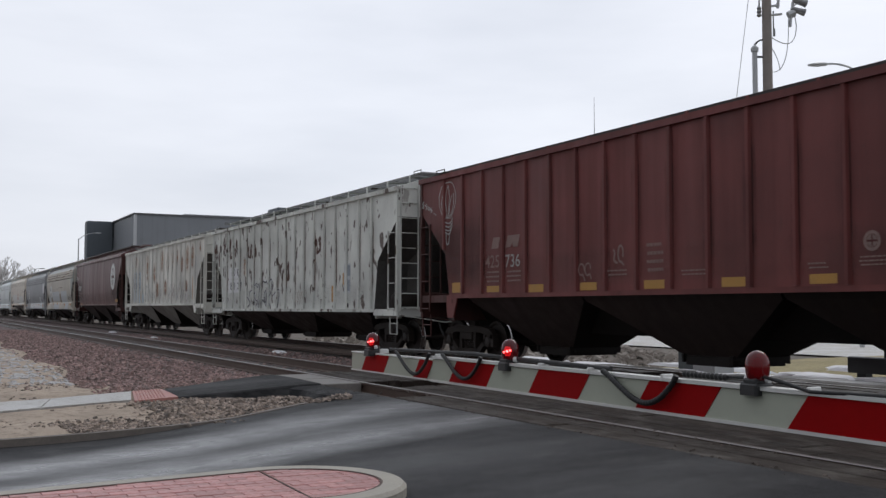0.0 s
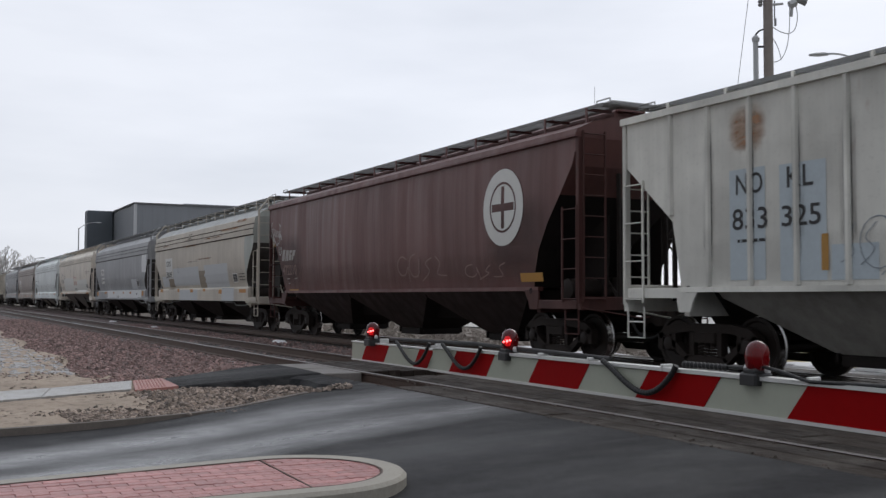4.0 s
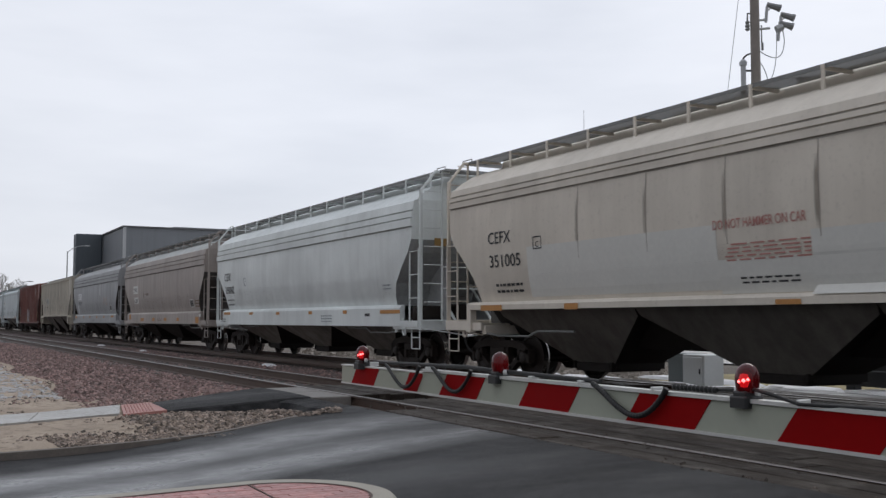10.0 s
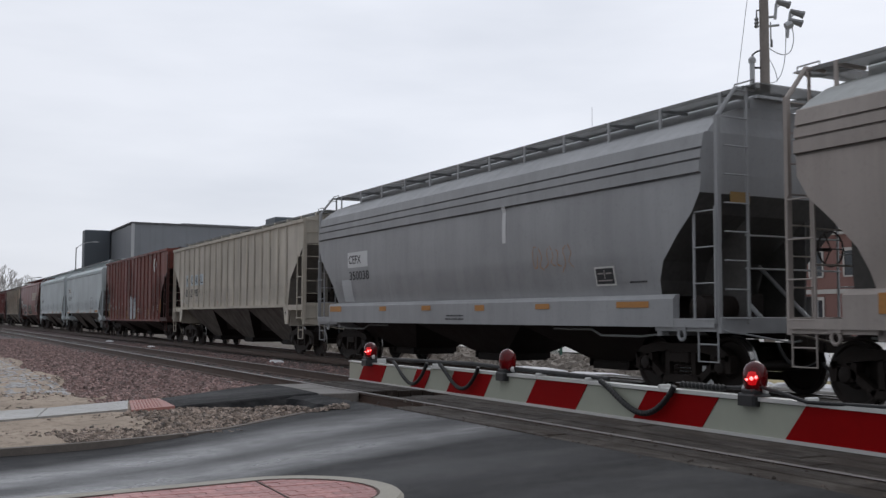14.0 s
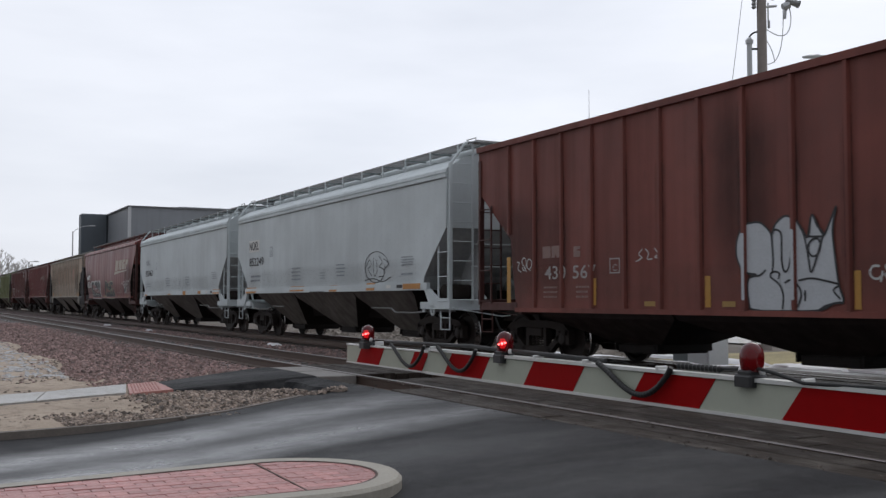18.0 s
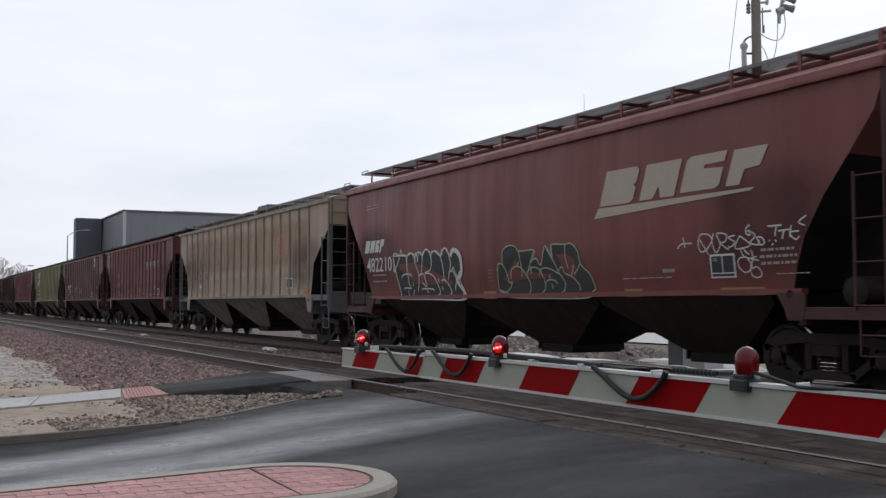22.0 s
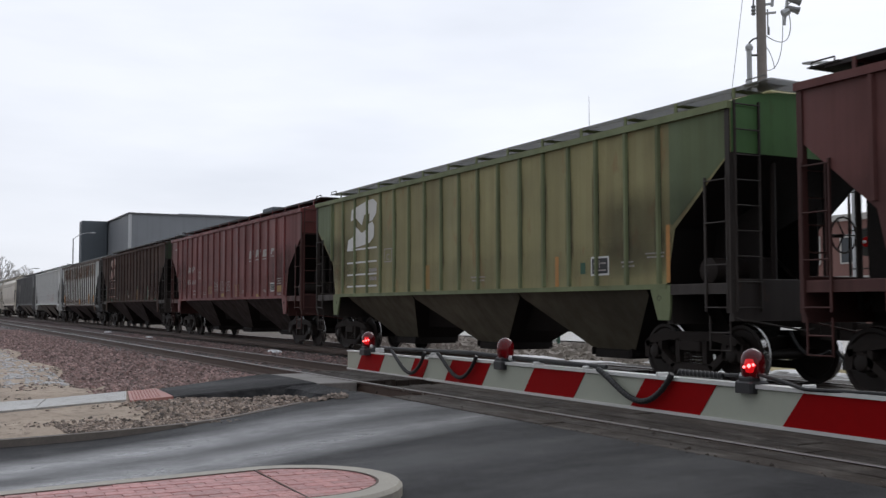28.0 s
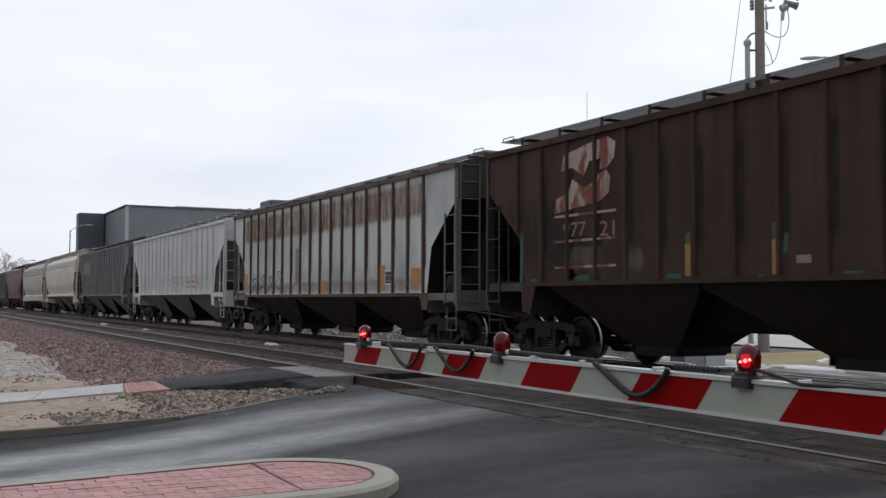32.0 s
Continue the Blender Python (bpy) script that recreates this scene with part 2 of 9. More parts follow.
def wood(name, base):
    """Worn crossing timber: a tone of its own, grain and cracks along it, trodden-in pale dust and damp patches."""
    m, nt, b, co = start(name)
    geo = nt.nodes.new("ShaderNodeNewGeometry").outputs["Position"]
    rnd_ = nt.nodes.new("ShaderNodeObjectInfo").outputs["Random"]
    g1 = noisy(nt, co, 3.0, 6.0, 0.7, (0.5, 6.0, 6.0))
    g2 = noisy(nt, geo, 2.4, 7.0, 0.68, (0.8, 1.4, 1.0))
    g3 = noisy(nt, geo, 2.1, 6.0, 0.7, (0.55, 1.3, 1.0))
    col = mixed(nt, rnd_, c4(base, 0.7), c4(base, 1.3))
    col = mixed(nt, ramp(nt, g1, 0.42, 0.7, 0, 0.6), col, c4(base, 0.4))
    col = mixed(nt, ramp(nt, g2, 0.49, 0.66, 0, 0.8), col, c4((0.105, 0.092, 0.08)))
    col = mixed(nt, ramp(nt, g3, 0.56, 0.68, 0, 0.75), col, c4((0.02, 0.016, 0.013)))
    nt.links.new(col, b.inputs["Base Color"])
    nt.links.new(ramp(nt, g3, 0.35, 0.7, 0.8, 0.4), b.inputs["Roughness"])
    b.inputs["Specular IOR Level"].default_value = 0.14
    bump(nt, b, sums(nt, "ADD", g1, g2), 0.8, 0.02)
    return m


M["plank"] = wood("crossing_plank", (0.04, 0.031, 0.025))
M["panel"] = plain("crossing_panel", (0.055, 0.046, 0.038), 0.6, 0, 0.4, 2.2)
M["panel_pale"] = plain("concrete_panel", (0.19, 0.175, 0.16), 0.55, 0, 0.35, 3.0)
M["rail"] = plain("rail_rust", (0.10, 0.065, 0.05), 0.6, 0.3, 0.25, 4.0)
M["railhead"] = plain("rail_head", (0.24, 0.22, 0.21), 0.38, 1.0, 0.1, 8.0)
M["tie"] = brick_mat("tie_wood", (0.055, 0.046, 0.04), 0.4)
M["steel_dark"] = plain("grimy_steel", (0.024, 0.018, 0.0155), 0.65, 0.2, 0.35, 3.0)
# Near black: soot together with the shade on slopes and undersides
M["soot_shade"] = plain("soot_shaded_steel", (0.016, 0.0125, 0.0112), 0.75, 0.0, 0.4, 2.0)
M["walkway"] = plain("weathered_grating", (0.27, 0.275, 0.27), 0.7, 0.1, 0.25, 3.0)
M["walkway"].node_tree.nodes["Principled BSDF"].inputs["Alpha"].default_value = 0.7   # fine open mesh
# Opaque and darker than the open grating
M["walk_dark"] = plain("dark_grating", (0.035, 0.03, 0.028), 0.75, 0.0, 0.3, 3.0)
M["truck"] = plain("truck_steel", (0.026, 0.0195, 0.0165), 0.7, 0.2, 0.4, 4.0)
M["wheel"] = plain("wheel_steel", (0.022, 0.0165, 0.014), 0.55, 0.4, 0.3, 5.0)
M["tread"] = plain("wheel_tread", (0.55, 0.54, 0.53), 0.22, 1.0, 0.05, 6.0)
for k in ("truck", "wheel", "steel_dark", "soot_shade"):      # greasy dust has little gloss
    M[k].node_tree.nodes["Principled BSDF"].inputs["Specular IOR Level"].default_value = 0.2
    M[k].node_tree.nodes["Principled BSDF"].inputs["Metallic"].default_value = 0.0
M["arm_white"] = plain("arm_white", (0.40, 0.415, 0.345), 0.6, 0, 0.06, 3.0)
M["arm_red"] = plain("arm_red", (0.27, 0.002, 0.003), 0.7, 0, 0.12, 3.0)
for k in ("arm_white", "arm_red"):      # retroreflective sheeting has next to no gloss
    M[k].node_tree.nodes["Principled BSDF"].inputs["Specular IOR Level"].default_value = 0.08
M["arm_trim"] = plain("arm_aluminium", (0.62, 0.62, 0.60), 0.4, 0.3, 0.08, 3.0)
M["rubber"] = plain("black_rubber", (0.011, 0.0112, 0.0112), 0.62, 0, 0.2, 9.0)
M["black"] = plain("black_paint", (0.02, 0.02, 0.021), 0.5, 0, 0.2, 6.0)
M["lens"] = lens_red("red_lens", 0.012)
M["lens_core"] = lens_red("red_lens_lit", 0.5)
M["led"] = plain("red_led", (1.0, 0.10, 0.10), 0.4, 0, 0.0, 2.0, 6.0)
M["chrome"] = plain("bright_metal", (0.6, 0.6, 0.6), 0.35, 0.8, 0.1, 5.0)
M["clad"] = cladding("grey_cladding", (0.2, 0.213, 0.23))
M["clad_dark"] = cladding("dark_cladding", (0.085, 0.10, 0.115))
M["roof_dark"] = plain("roof_felt", (0.12, 0.12, 0.125), 0.8)
M["pole"] = plain("weathered_pole", (0.28, 0.25, 0.23), 0.85, 0, 0.25, 5.0)
M["galv"] = plain("galvanised", (0.45, 0.46, 0.47), 0.45, 0.5, 0.12, 4.0)
M["steel_grey"] = plain("dull_grey_steel", (0.27, 0.275, 0.28), 0.5, 0.3, 0.15, 4.0)
# Distant trees only: the haze before them is put into this pale colour
M["hazy_bark"] = plain("hazy_bark", (0.58, 0.565, 0.55), 0.9, 0, 0.25, 3.0)
M["snow"] = plain("old_snow", (0.72, 0.72, 0.73), 0.7, 0, 0.1, 1.5)
M["slush"] = plain("grey_slush", (0.22, 0.208, 0.2), 0.35, 0, 0.42, 2.6)
M["thin_snow"] = ground_mat("thin_snow_over_stubble", (0.62, 0.62, 0.62), (0.5, 0.48, 0.44), (0.33, 0.28, 0.18), 1.4)
M["grass"] = ground_mat("dry_grass", (0.36, 0.30, 0.15), (0.26, 0.22, 0.11), (0.2, 0.16, 0.09), 1.6)
M["rock"] = plain("broken_rock", (0.30, 0.265, 0.23), 0.85, 0, 0.45, 2.6)
M["cabinet"] = plain("signal_cabinet_grey", (0.5, 0.52, 0.52), 0.45, 0.2, 0.1, 2.0)
M["cabinet_dark"] = plain("dark_cabinet", (0.12, 0.14, 0.14), 0.5, 0.2, 0.15, 2.0)
M["rail_green"] = plain("green_fence_paint", (0.05, 0.12, 0.09), 0.5, 0, 0.15, 3.0)
M["redbrick"] = plain("red_brickwork", (0.2, 0.105, 0.09), 0.85, 0, 0.25, 5.0)
M["glass"] = plain("dark_window", (0.03, 0.035, 0.04), 0.12, 0, 0.1, 1.0)
M["white"] = plain("white_lettering", (0.66, 0.66, 0.63), 0.6, 0, 0.12, 5.0)
M["dirty_white"] = plain("worn_white_lettering", (0.36, 0.33, 0.31), 0.7, 0, 0.25, 5.0)
M["ink"] = plain("black_lettering", (0.028, 0.028, 0.03), 0.6, 0, 0.2, 6.0)
M["yellow"] = plain("reflective_yellow", (0.44, 0.225, 0.04), 0.5, 0, 0.2, 5.0)
M["gold"] = plain("worn_yellow_marking", (0.33, 0.2, 0.06), 0.6, 0, .3, 4.0)
M["patch_grey"] = plain("patch_paint_grey", (0.5, 0.52, 0.53), 0.55, 0, 0.12, 1.5)
M["patch_white"] = plain("patch_paint_white", (0.68, 0.69, 0.69), 0.55, 0, 0.12, 1.5)

# ---------------- mesh helpers ----------------


class Shape:
    """Collects points and faces for one mesh."""

    def __init__(self):
        self.v, self.f = [], []

    def add(self, pts, faces):
        n = len(self.v)
        self.v += [tuple(p) for p in pts]
        self.f += [tuple(i + n for i in f) for f in faces]
        return self

    def box(self, x0, x1, y0, y1, z0, z1):
        p = [(x, y, z) for z in (z0, z1) for y in (y0, y1) for x in (x0, x1)]
        return self.add(p, [(0, 2, 3, 1), (4, 5, 7, 6), (0, 1, 5, 4), (2, 6, 7, 3), (0, 4, 6, 2), (1, 3, 7, 5)])

    def soft_box(self, x0, x1, y0, y1, z0, z1, r=0.02):
        """A box whose upright and top edges are chamfered."""
        def ring(d, z):
            return [(x0 + d, y0, z), (x1 - d, y0, z), (x1, y0 + d, z), (x1, y1 - d, z), (x1 - d, y1, z), (x0 + d, y1, z), (x0, y1 - d, z), (x0, y0 + d, z)]
        a, b = ring(r, z0), ring(r, z1 - r)
        c = [(min(max(x, x0 + r), x1 - r), min(max(y, y0 + r), y1 - r), z1) for x, y, z in ring(r, z1)]
        p = a + b + c
        f = [tuple(range(7, -1, -1)), tuple(range(16, 24))]
        for k in (0, 8):
            f += [(k + i, k + (i + 1) % 8, k + 8 + (i + 1) % 8, k + 8 + i) for i in range(8)]
        return self.add(p, f)

    def prism(self, pts, lo, hi, axis="x"):
        """A closed outline of two coordinates drawn along an axis."""
        n = len(pts)
        def put(u, v, w):
            return (w, u, v) if axis == "x" else (u, w, v) if axis == "y" else (u, v, w)
        p = [put(u, v, lo) for u, v in pts] + [put(u, v, hi) for u, v in pts]
        f = [(i, (i + 1) % n, n + (i + 1) % n, n + i) for i in range(n)]
        return self.add(p, f + [tuple(range(n - 1, -1, -1)), tuple(range(n, 2 * n))])

    def tube(self, a, b, r, seg=6, r2=None):
        a, b = Vector(a), Vector(b)
        d = (b - a).normalized()
        u = d.orthogonal().normalized()
        w = d.cross(u)
        r2 = r if r2 is None else r2
        p = []
        for c, rr in ((a, r), (b, r2)):
            p += [c + rr * (math.cos(k * math.tau / seg) * u + math.sin(k * math.tau / seg) * w) for k in range(seg)]
        f = [(i, (i + 1) % seg, seg + (i + 1) % seg, seg + i) for i in range(seg)]
        return self.add(p, f + [tuple(range(seg - 1, -1, -1)), tuple(range(seg, 2 * seg))])

    def pipe(self, pts, r, seg=6, wave=0.0):
        """One tube along a bent line; wave: how far every other ring swells."""
        pts = [Vector(q) for q in pts]
        u = None
        p, m = [], len(pts)
        for i, c in enumerate(pts):
            d = (pts[min(i + 1, m - 1)] - pts[max(i - 1, 0)]).normalized()
            u = d.orthogonal().normalized() if u is None else (u - d * u.dot(d)).normalized()
            w = d.cross(u)
            rr = r * (1 + (wave if i % 2 else 0))
            p += [c + rr * (math.cos(k * math.tau / seg) * u + math.sin(k * math.tau / seg) * w) for k in range(seg)]
        f = [(i * seg + k, i * seg + (k + 1) % seg, (i + 1) * seg + (k + 1) % seg, (i + 1) * seg + k) for i in range(m - 1) for k in range(seg)]
        return self.add(p, f + [tuple(range(seg - 1, -1, -1)), tuple(range((m - 1) * seg, m * seg))])

    def lathe(self, prof, centre, axis="z", seg=16):
        """prof: (radius, height) pairs turned about an axis through centre."""
        cx, cy, cz = centre
        p = []
        for r, h in prof:
            for k in range(seg):
                c, s = r * math.cos(k * math.tau / seg), r * math.sin(k * math.tau / seg)
                p.append((cx + c, cy + s, cz + h) if axis == "z" else (cx + c, cy + h, cz + s) if axis == "y" else (cx + h, cy + c, cz + s))
        n = len(prof)
        f = [(i * seg + k, i * seg + (k + 1) % seg, (i + 1) * seg + (k + 1) % seg, (i + 1) * seg + k) for i in range(n - 1) for k in range(seg)]
        return self.add(p, f + [tuple(range(seg - 1, -1, -1)), tuple(range((n - 1) * seg, n * seg))])

    def mesh(self, name, mats, index=None, smooth=False):
        me = bpy.data.meshes.new(name)
        me.from_pydata(self.v, [], self.f)
        for m in mats if isinstance(mats, (list, tuple)) else [mats]:
            me.materials.append(m)
        if index is not None:
            me.polygons.foreach_set("material_index", index)
        bm = bmesh.new()
        bm.from_mesh(me)
        if len(bm.faces) < 20000:
            bmesh.ops.recalc_face_normals(bm, faces=bm.faces)
        bm.to_mesh(me)
        bm.free()
        if smooth:
            me.polygons.foreach_set("use_smooth", [True] * len(me.polygons))
            me.set_sharp_from_angle(angle=radians(35))
        me.update()
        return me


def part(name, shape, mat, parent, label="", smooth=False):
    """One mesh object under a thing or a part."""
    me = shape if isinstance(shape, bpy.types.Mesh) else shape.mesh(name, mat, smooth=smooth)
    ob = new(name, me)
    ob.parent = parent
    if label:
        ob["label"] = label
    return ob


def thing(name, at, label, category, group="", kind="", rz=0):
    ob = new(name)
    ob.matrix_world = pose(*at, 0, 0, rz)
    ob.empty_display_size = 0.3
    return tagged(ob, label, category, group, kind)


def solid(name, shape, mat, label, category, group="", kind="", smooth=False):
    ob = new(name, shape.mesh(name, mat, smooth=smooth))
    return tagged(ob, label, category, group, kind)


def bezier_pts(a, b, c, n=10):
    return [Vector(a) * (1 - t) ** 2 + Vector(b) * 2 * t * (1 - t) + Vector(c) * t * t for t in (i / n for i in range(n + 1))]

# ---------------- the ground, road and tracks ----------------
TRAIN_Y = 12.1      # centre of the far track, on which the train runs
NEAR_Y = 7.24       # centre of the near track
rnd = random.Random(7)


def lumpy(x, y, amp, size):
    return amp * noise.noise(Vector((x / size, y / size, 3.7)))


def span(a, b, step):
    n = max(1, round((b - a) / step))
    return [a + (b - a) * i / n for i in range(n + 1)]


g = Shape()
g.add([(-1800, -900, -0.42), (900, -900, -0.42), (900, 1500, -0.42), (-1800, 1500, -0.42)], [(0, 1, 2, 3)])
solid("ground", g, M["far_ground"], "flat winter ground with dry grass and thin snow", "ground", kind="structure")


PATH_LINE = ((-6.0, -12.75, -11.5), (-2.5, -13.1, -12.0), (-1.2, -13.45, -12.35), (0.0, -14.7, -13.1), (1.05, -15.1, -13.65), (2.0, -15.5, -14.2), (3.05, -16.25, -14.75), (3.56, -16.55, -15.05), (5.78, -17.7, -15.3))


def path_edges(y):
    """Left and right edge of the footpath, which swings towards the road."""
    return tuple(float(np.interp(y, [p[0] for p in PATH_LINE], [p[k] for p in PATH_LINE])) for k in (1, 2))


def verge_z(x, y):
    z = -0.115 + lumpy(x, y, 0.045, 0.9) + lumpy(x, y, 0.022, 0.25)
    if x < -18.2:
        z -= 0.34 * min(1, max(0, (y - 2.75 - .25 * math.sin(x * .7)) / .5))
    if x > -15.4:
        z -= 0.07 * min(1, max(0, (y - 3.0) / 1.6))
    a, b = path_edges(y)
    near = max(0.0, 1 - max(a - x, x - b, 0) / .35)
    z = z * (1 - near) + min(z, -.118) * near
    near = max(0.0, 1 - (road_left(y) - x) / .5)
    return z * (1 - near) + (-.135 - 0.06 * max(0, y - 3.4) / 2.0) * near


def road_left(y):
    """The road's kerb line, which flares out towards the tracks."""
    t = max(0.0, (y - 0.5) / 5.25)
    return -11.05 - 2.4 * t ** 1.7


def road_z(y):
    t = min(1, max(0, (y - 1.5) / 4.3))
    return -0.2 + 0.188 * t * t * (3 - 2 * t)


verge = Shape()
xs, ys = span(-46, -11, 0.2), span(-6, 5.75, 0.18)
pts, idx = [], {}
for j, y in enumerate(ys):
    for i, x in enumerate(xs):
        idx[i, j] = len(pts)
        e = -46 + (x + 46) * (road_left(y) - 0.06 + 46) / 35.0
        pts.append((e, y, verge_z(e, y)))
verge.add(pts, [(idx[i, j], idx[i + 1, j], idx[i + 1, j + 1], idx[i, j + 1]) for j in range(len(ys) - 1) for i in range(len(xs) - 1)])
solid("verge", verge, M["sand"], "bare sandy soil with pebbles beside the road", "verge", kind="structure", smooth=True)

road = Shape()
ys = span(-14, 5.745, 0.3)
rows = [[(road_left(y), y, road_z(y)), (-4.0, y, road_z(y) + 0.01), (6.0, y, road_z(y))] for y in ys]
for a, b in zip(rows[:-1], rows[1:]):
    for k in range(2):
        road.add([a[k], a[k + 1], b[k + 1], b[k]], [(0, 1, 2, 3)])
solid("road", road, M["asphalt"], "wet dark asphalt road leading to the crossing", "road", kind="structure", smooth=True)

mid = Shape()
mid.add([(-14.1, 8.72, -0.02), (6, 8.72, -0.02), (6, 10.62, -0.02), (-14.1, 10.62, -0.02)], [(0, 1, 2, 3)])
solid("road", mid, M["asphalt"], "wet asphalt strip between the two tracks", "road", kind="structure")
farr = Shape()
farr.add([(-14.1, 13.6, -0.02), (6, 13.6, -0.02), (6, 17, -0.2), (-14.1, 17, -0.2), (6, 70, -0.25), (-13.2, 70, -0.25)], [(0, 1, 2, 3), (3, 2, 4, 5)])
solid("road", farr, M["asphalt"], "wet asphalt road beyond the tracks", "road", kind="structure")

kerb = Shape()
ys = span(-6, 4.6, 0.4)
for a, b in zip(ys[:-1], ys[1:]):
    q = []
    for y in (a, b):
        x, z = road_left(y), road_z(y)
        top = max(z + 0.008, -0.125 - 0.10 * max(0, (y - 3.4)) / 2.0)
        q += [(x, y, z - 0.1), (x - 0.02, y, top), (x - 0.09, y, top + .004), (x - 0.12, y, z - 0.2)]
    kerb.add(q, [(0, 4, 5, 1), (1, 5, 6, 2), (2, 6, 7, 3)])
solid("kerb", kerb, M["kerb_dark"], "low weathered concrete kerb along the road", "kerb", kind="structure")

# ballast beds with loose stone
for yc, lo, hi, name in ((NEAR_Y, 3.0, 9.6, "near"), (TRAIN_Y, 9.6, 15.6, "far")):
    s = Shape()
    prof = [(lo - 0.7, -0.44), (lo, -0.23), (yc - 1.4, -0.215), (yc + 1.4, -0.215), (hi, -0.23), (hi + 0.8, -0.44)]
    for x0, x1 in ((-620, -60), (-60, -12.0), (6, 160)):
        n = max(1, int((x1 - x0) / 1.5)) if x0 == -60 else 12
        xx = [x0 + (x1 - x0) * i / n for i in range(n + 1)]
        for a, b in zip(xx[:-1], xx[1:]):
            for (u, z), (w, q) in zip(prof[:-1], prof[1:]):
                s.add([(a, u, z), (b, u, z), (b, w, q), (a, w, q)], [(0, 1, 2, 3)])
    solid("ballast", s, M["ballast"], "reddish crushed stone ballast under the track", "ballast", kind="structure")


def stone_mesh(name, spots, mat, label, category="gravel"):
    """Many small angular stones in one mesh; spots: x, y, z, size."""
    v, f = [], []
    base = [(-1, -1, -.5), (1, -1, -.5), (1, 1, -.5), (-1, 1, -.5), (-.6, -.7, .45), (.7, -.5, .6), (.5, .7, .4), (-.7, .5, .55)]
    fa = [(0, 1, 5, 4), (1, 2, 6, 5), (2, 3, 7, 6), (3, 0, 4, 7), (4, 5, 6, 7)]
    for x, y, z, r in spots:
        n = len(v)
        a = rnd.uniform(0, 6.3)
        ca, sa = math.cos(a), math.sin(a)
        sx, sy, sz = r * rnd.uniform(.6, 1.1), r * rnd.uniform(.5, 1), r * rnd.uniform(.5, 1)
        tx, ty = rnd.uniform(-.5, .5), rnd.uniform(-.5, .5)
        for px, py, pz in base:
            px, py, pz = px * sx * rnd.uniform(.8, 1.2), py * sy * rnd.uniform(.8, 1.2), pz * sz
            pz += tx * px + ty * py
            v.append((x + ca * px - sa * py, y + sa * px + ca * py, z + pz))
        f += [tuple(i + n for i in q) for q in fa]
    me = bpy.data.meshes.new(name)
    me.from_pydata(v, [], f)
    me.materials.append(mat)
    ob = new(name, me)
    return tagged(ob, label, category, kind="stuff")


spots = []
for k in range(17000):
    x = -17.2 - (k / 17000) ** 1.7 * 51
    y = rnd.uniform(1.6, 6.4) if k % 5 == 0 else rnd.uniform(2.55, 6.4)
    if y < 2.9 + .2 * math.sin(x * .7) and rnd.random() < (.6 if y > 2.4 else .8):
        continue
    if y < 2.75 and k % 2:
        spots.append((x, y, verge_z(x, y) + .004, rnd.uniform(.015, .04)))
        continue
    if abs(y - 6.49) < 0.12 or (y > 2.7 and x > -18.2 and x > path_edges(y)[0] - .1):
        continue
    spots.append((x, y, -0.215 + rnd.uniform(0, .03), rnd.uniform(.022, .06)))
for k in range(4200):
    x = -19.2 - rnd.random() ** 1.5 * 36
    spots.append((x, rnd.uniform(6.6, 10.8), -0.21 + rnd.uniform(0, .015), rnd.uniform(.02, .045)))
for k in range(4200):
    x, y = rnd.uniform(-20, -15.8), rnd.uniform(2.5, 6.3)
    if x > path_edges(y)[0] - .12 or rnd.random() > (y - 2.3) / .8:
        continue
    spots.append((x, y, max(-.215, verge_z(x, y)) + rnd.uniform(0, .02), rnd.uniform(.02, .05)))
stone_mesh("ballast_stones", spots, M["stone"], "loose reddish crushed stones of the track bed")
spots = []
for k in range(7600):
    x, y = rnd.uniform(-15.6, -12.2), rnd.uniform(2.6, 6.4)
    if x < path_edges(min(y, 5.7))[1] + .1 or x > (road_left(y) + .55 * max(0, y - 4.6) if y < 5.7 else -12.4) or rnd.random() > (y - 2.2) / 1.7:
        continue
    if y > 5.3:
        continue
    heap = .1 * math.exp(-((x + 13.9) / .8) ** 2 - ((y - 4.9) / .5) ** 2)
    spots.append((x, y, max(-.2, verge_z(x, y) if x < road_left(y) and y < 5.6 else road_z(y) + .01 if y < 5.74 else -.2) + 0.012 + heap * rnd.random(), rnd.uniform(.012, .045)))
for k in range(5200):
    y = rnd.uniform(-2.5, 4.4)
    x = road_left(y) - .1 - abs(rnd.gauss(0, .4))
    if noise.noise(Vector((x * .9, y * .6, 4))) < -.12:
        continue
    spots.append((x, y, verge_z(x, y) + 0.004, rnd.uniform(.01, .036)))
for k in range(3400):
    x, y = rnd.uniform(-24, -11.6), rnd.uniform(-1, 4)
    if path_edges(y)[0] - .1 < x < path_edges(y)[1] + .05 or noise.noise(Vector((x * .8, y * .8, 0))) < 0.0:
        continue
    spots.append((x, y, verge_z(x, y) + 0.001, rnd.uniform(.01, .034)))
stone_mesh("rubble", spots, M["rubble"], "loose stones and clods on the sandy verge", "stones")


def rail(yc, label):
    ob = thing("rail", (0, yc, 0), label, "rail", "rails of the two tracks", "structure")
    web = Shape()
    prof = [(-.075, -.186), (.075, -.186), (.075, -.172), (.012, -.15), (.012, -.05), (.034, -.035), (.034, -.004), (-.034, -.004), (-.034, -.035), (-.012, -.05), (-.012, -.15), (-.075, -.172)]
    web.prism(prof, -620, 160)
    part("rail_web", web, M["rail"], ob, "rust-brown rail web and foot")
    head = Shape()
    head.prism([(-.034, -.012), (.034, -.012), (.034, -.004), (.026, .001), (-.026, .001), (-.034, -.004)], -620, 160)
    part("rail_head", head, M["railhead"], ob, "bright worn running surface")


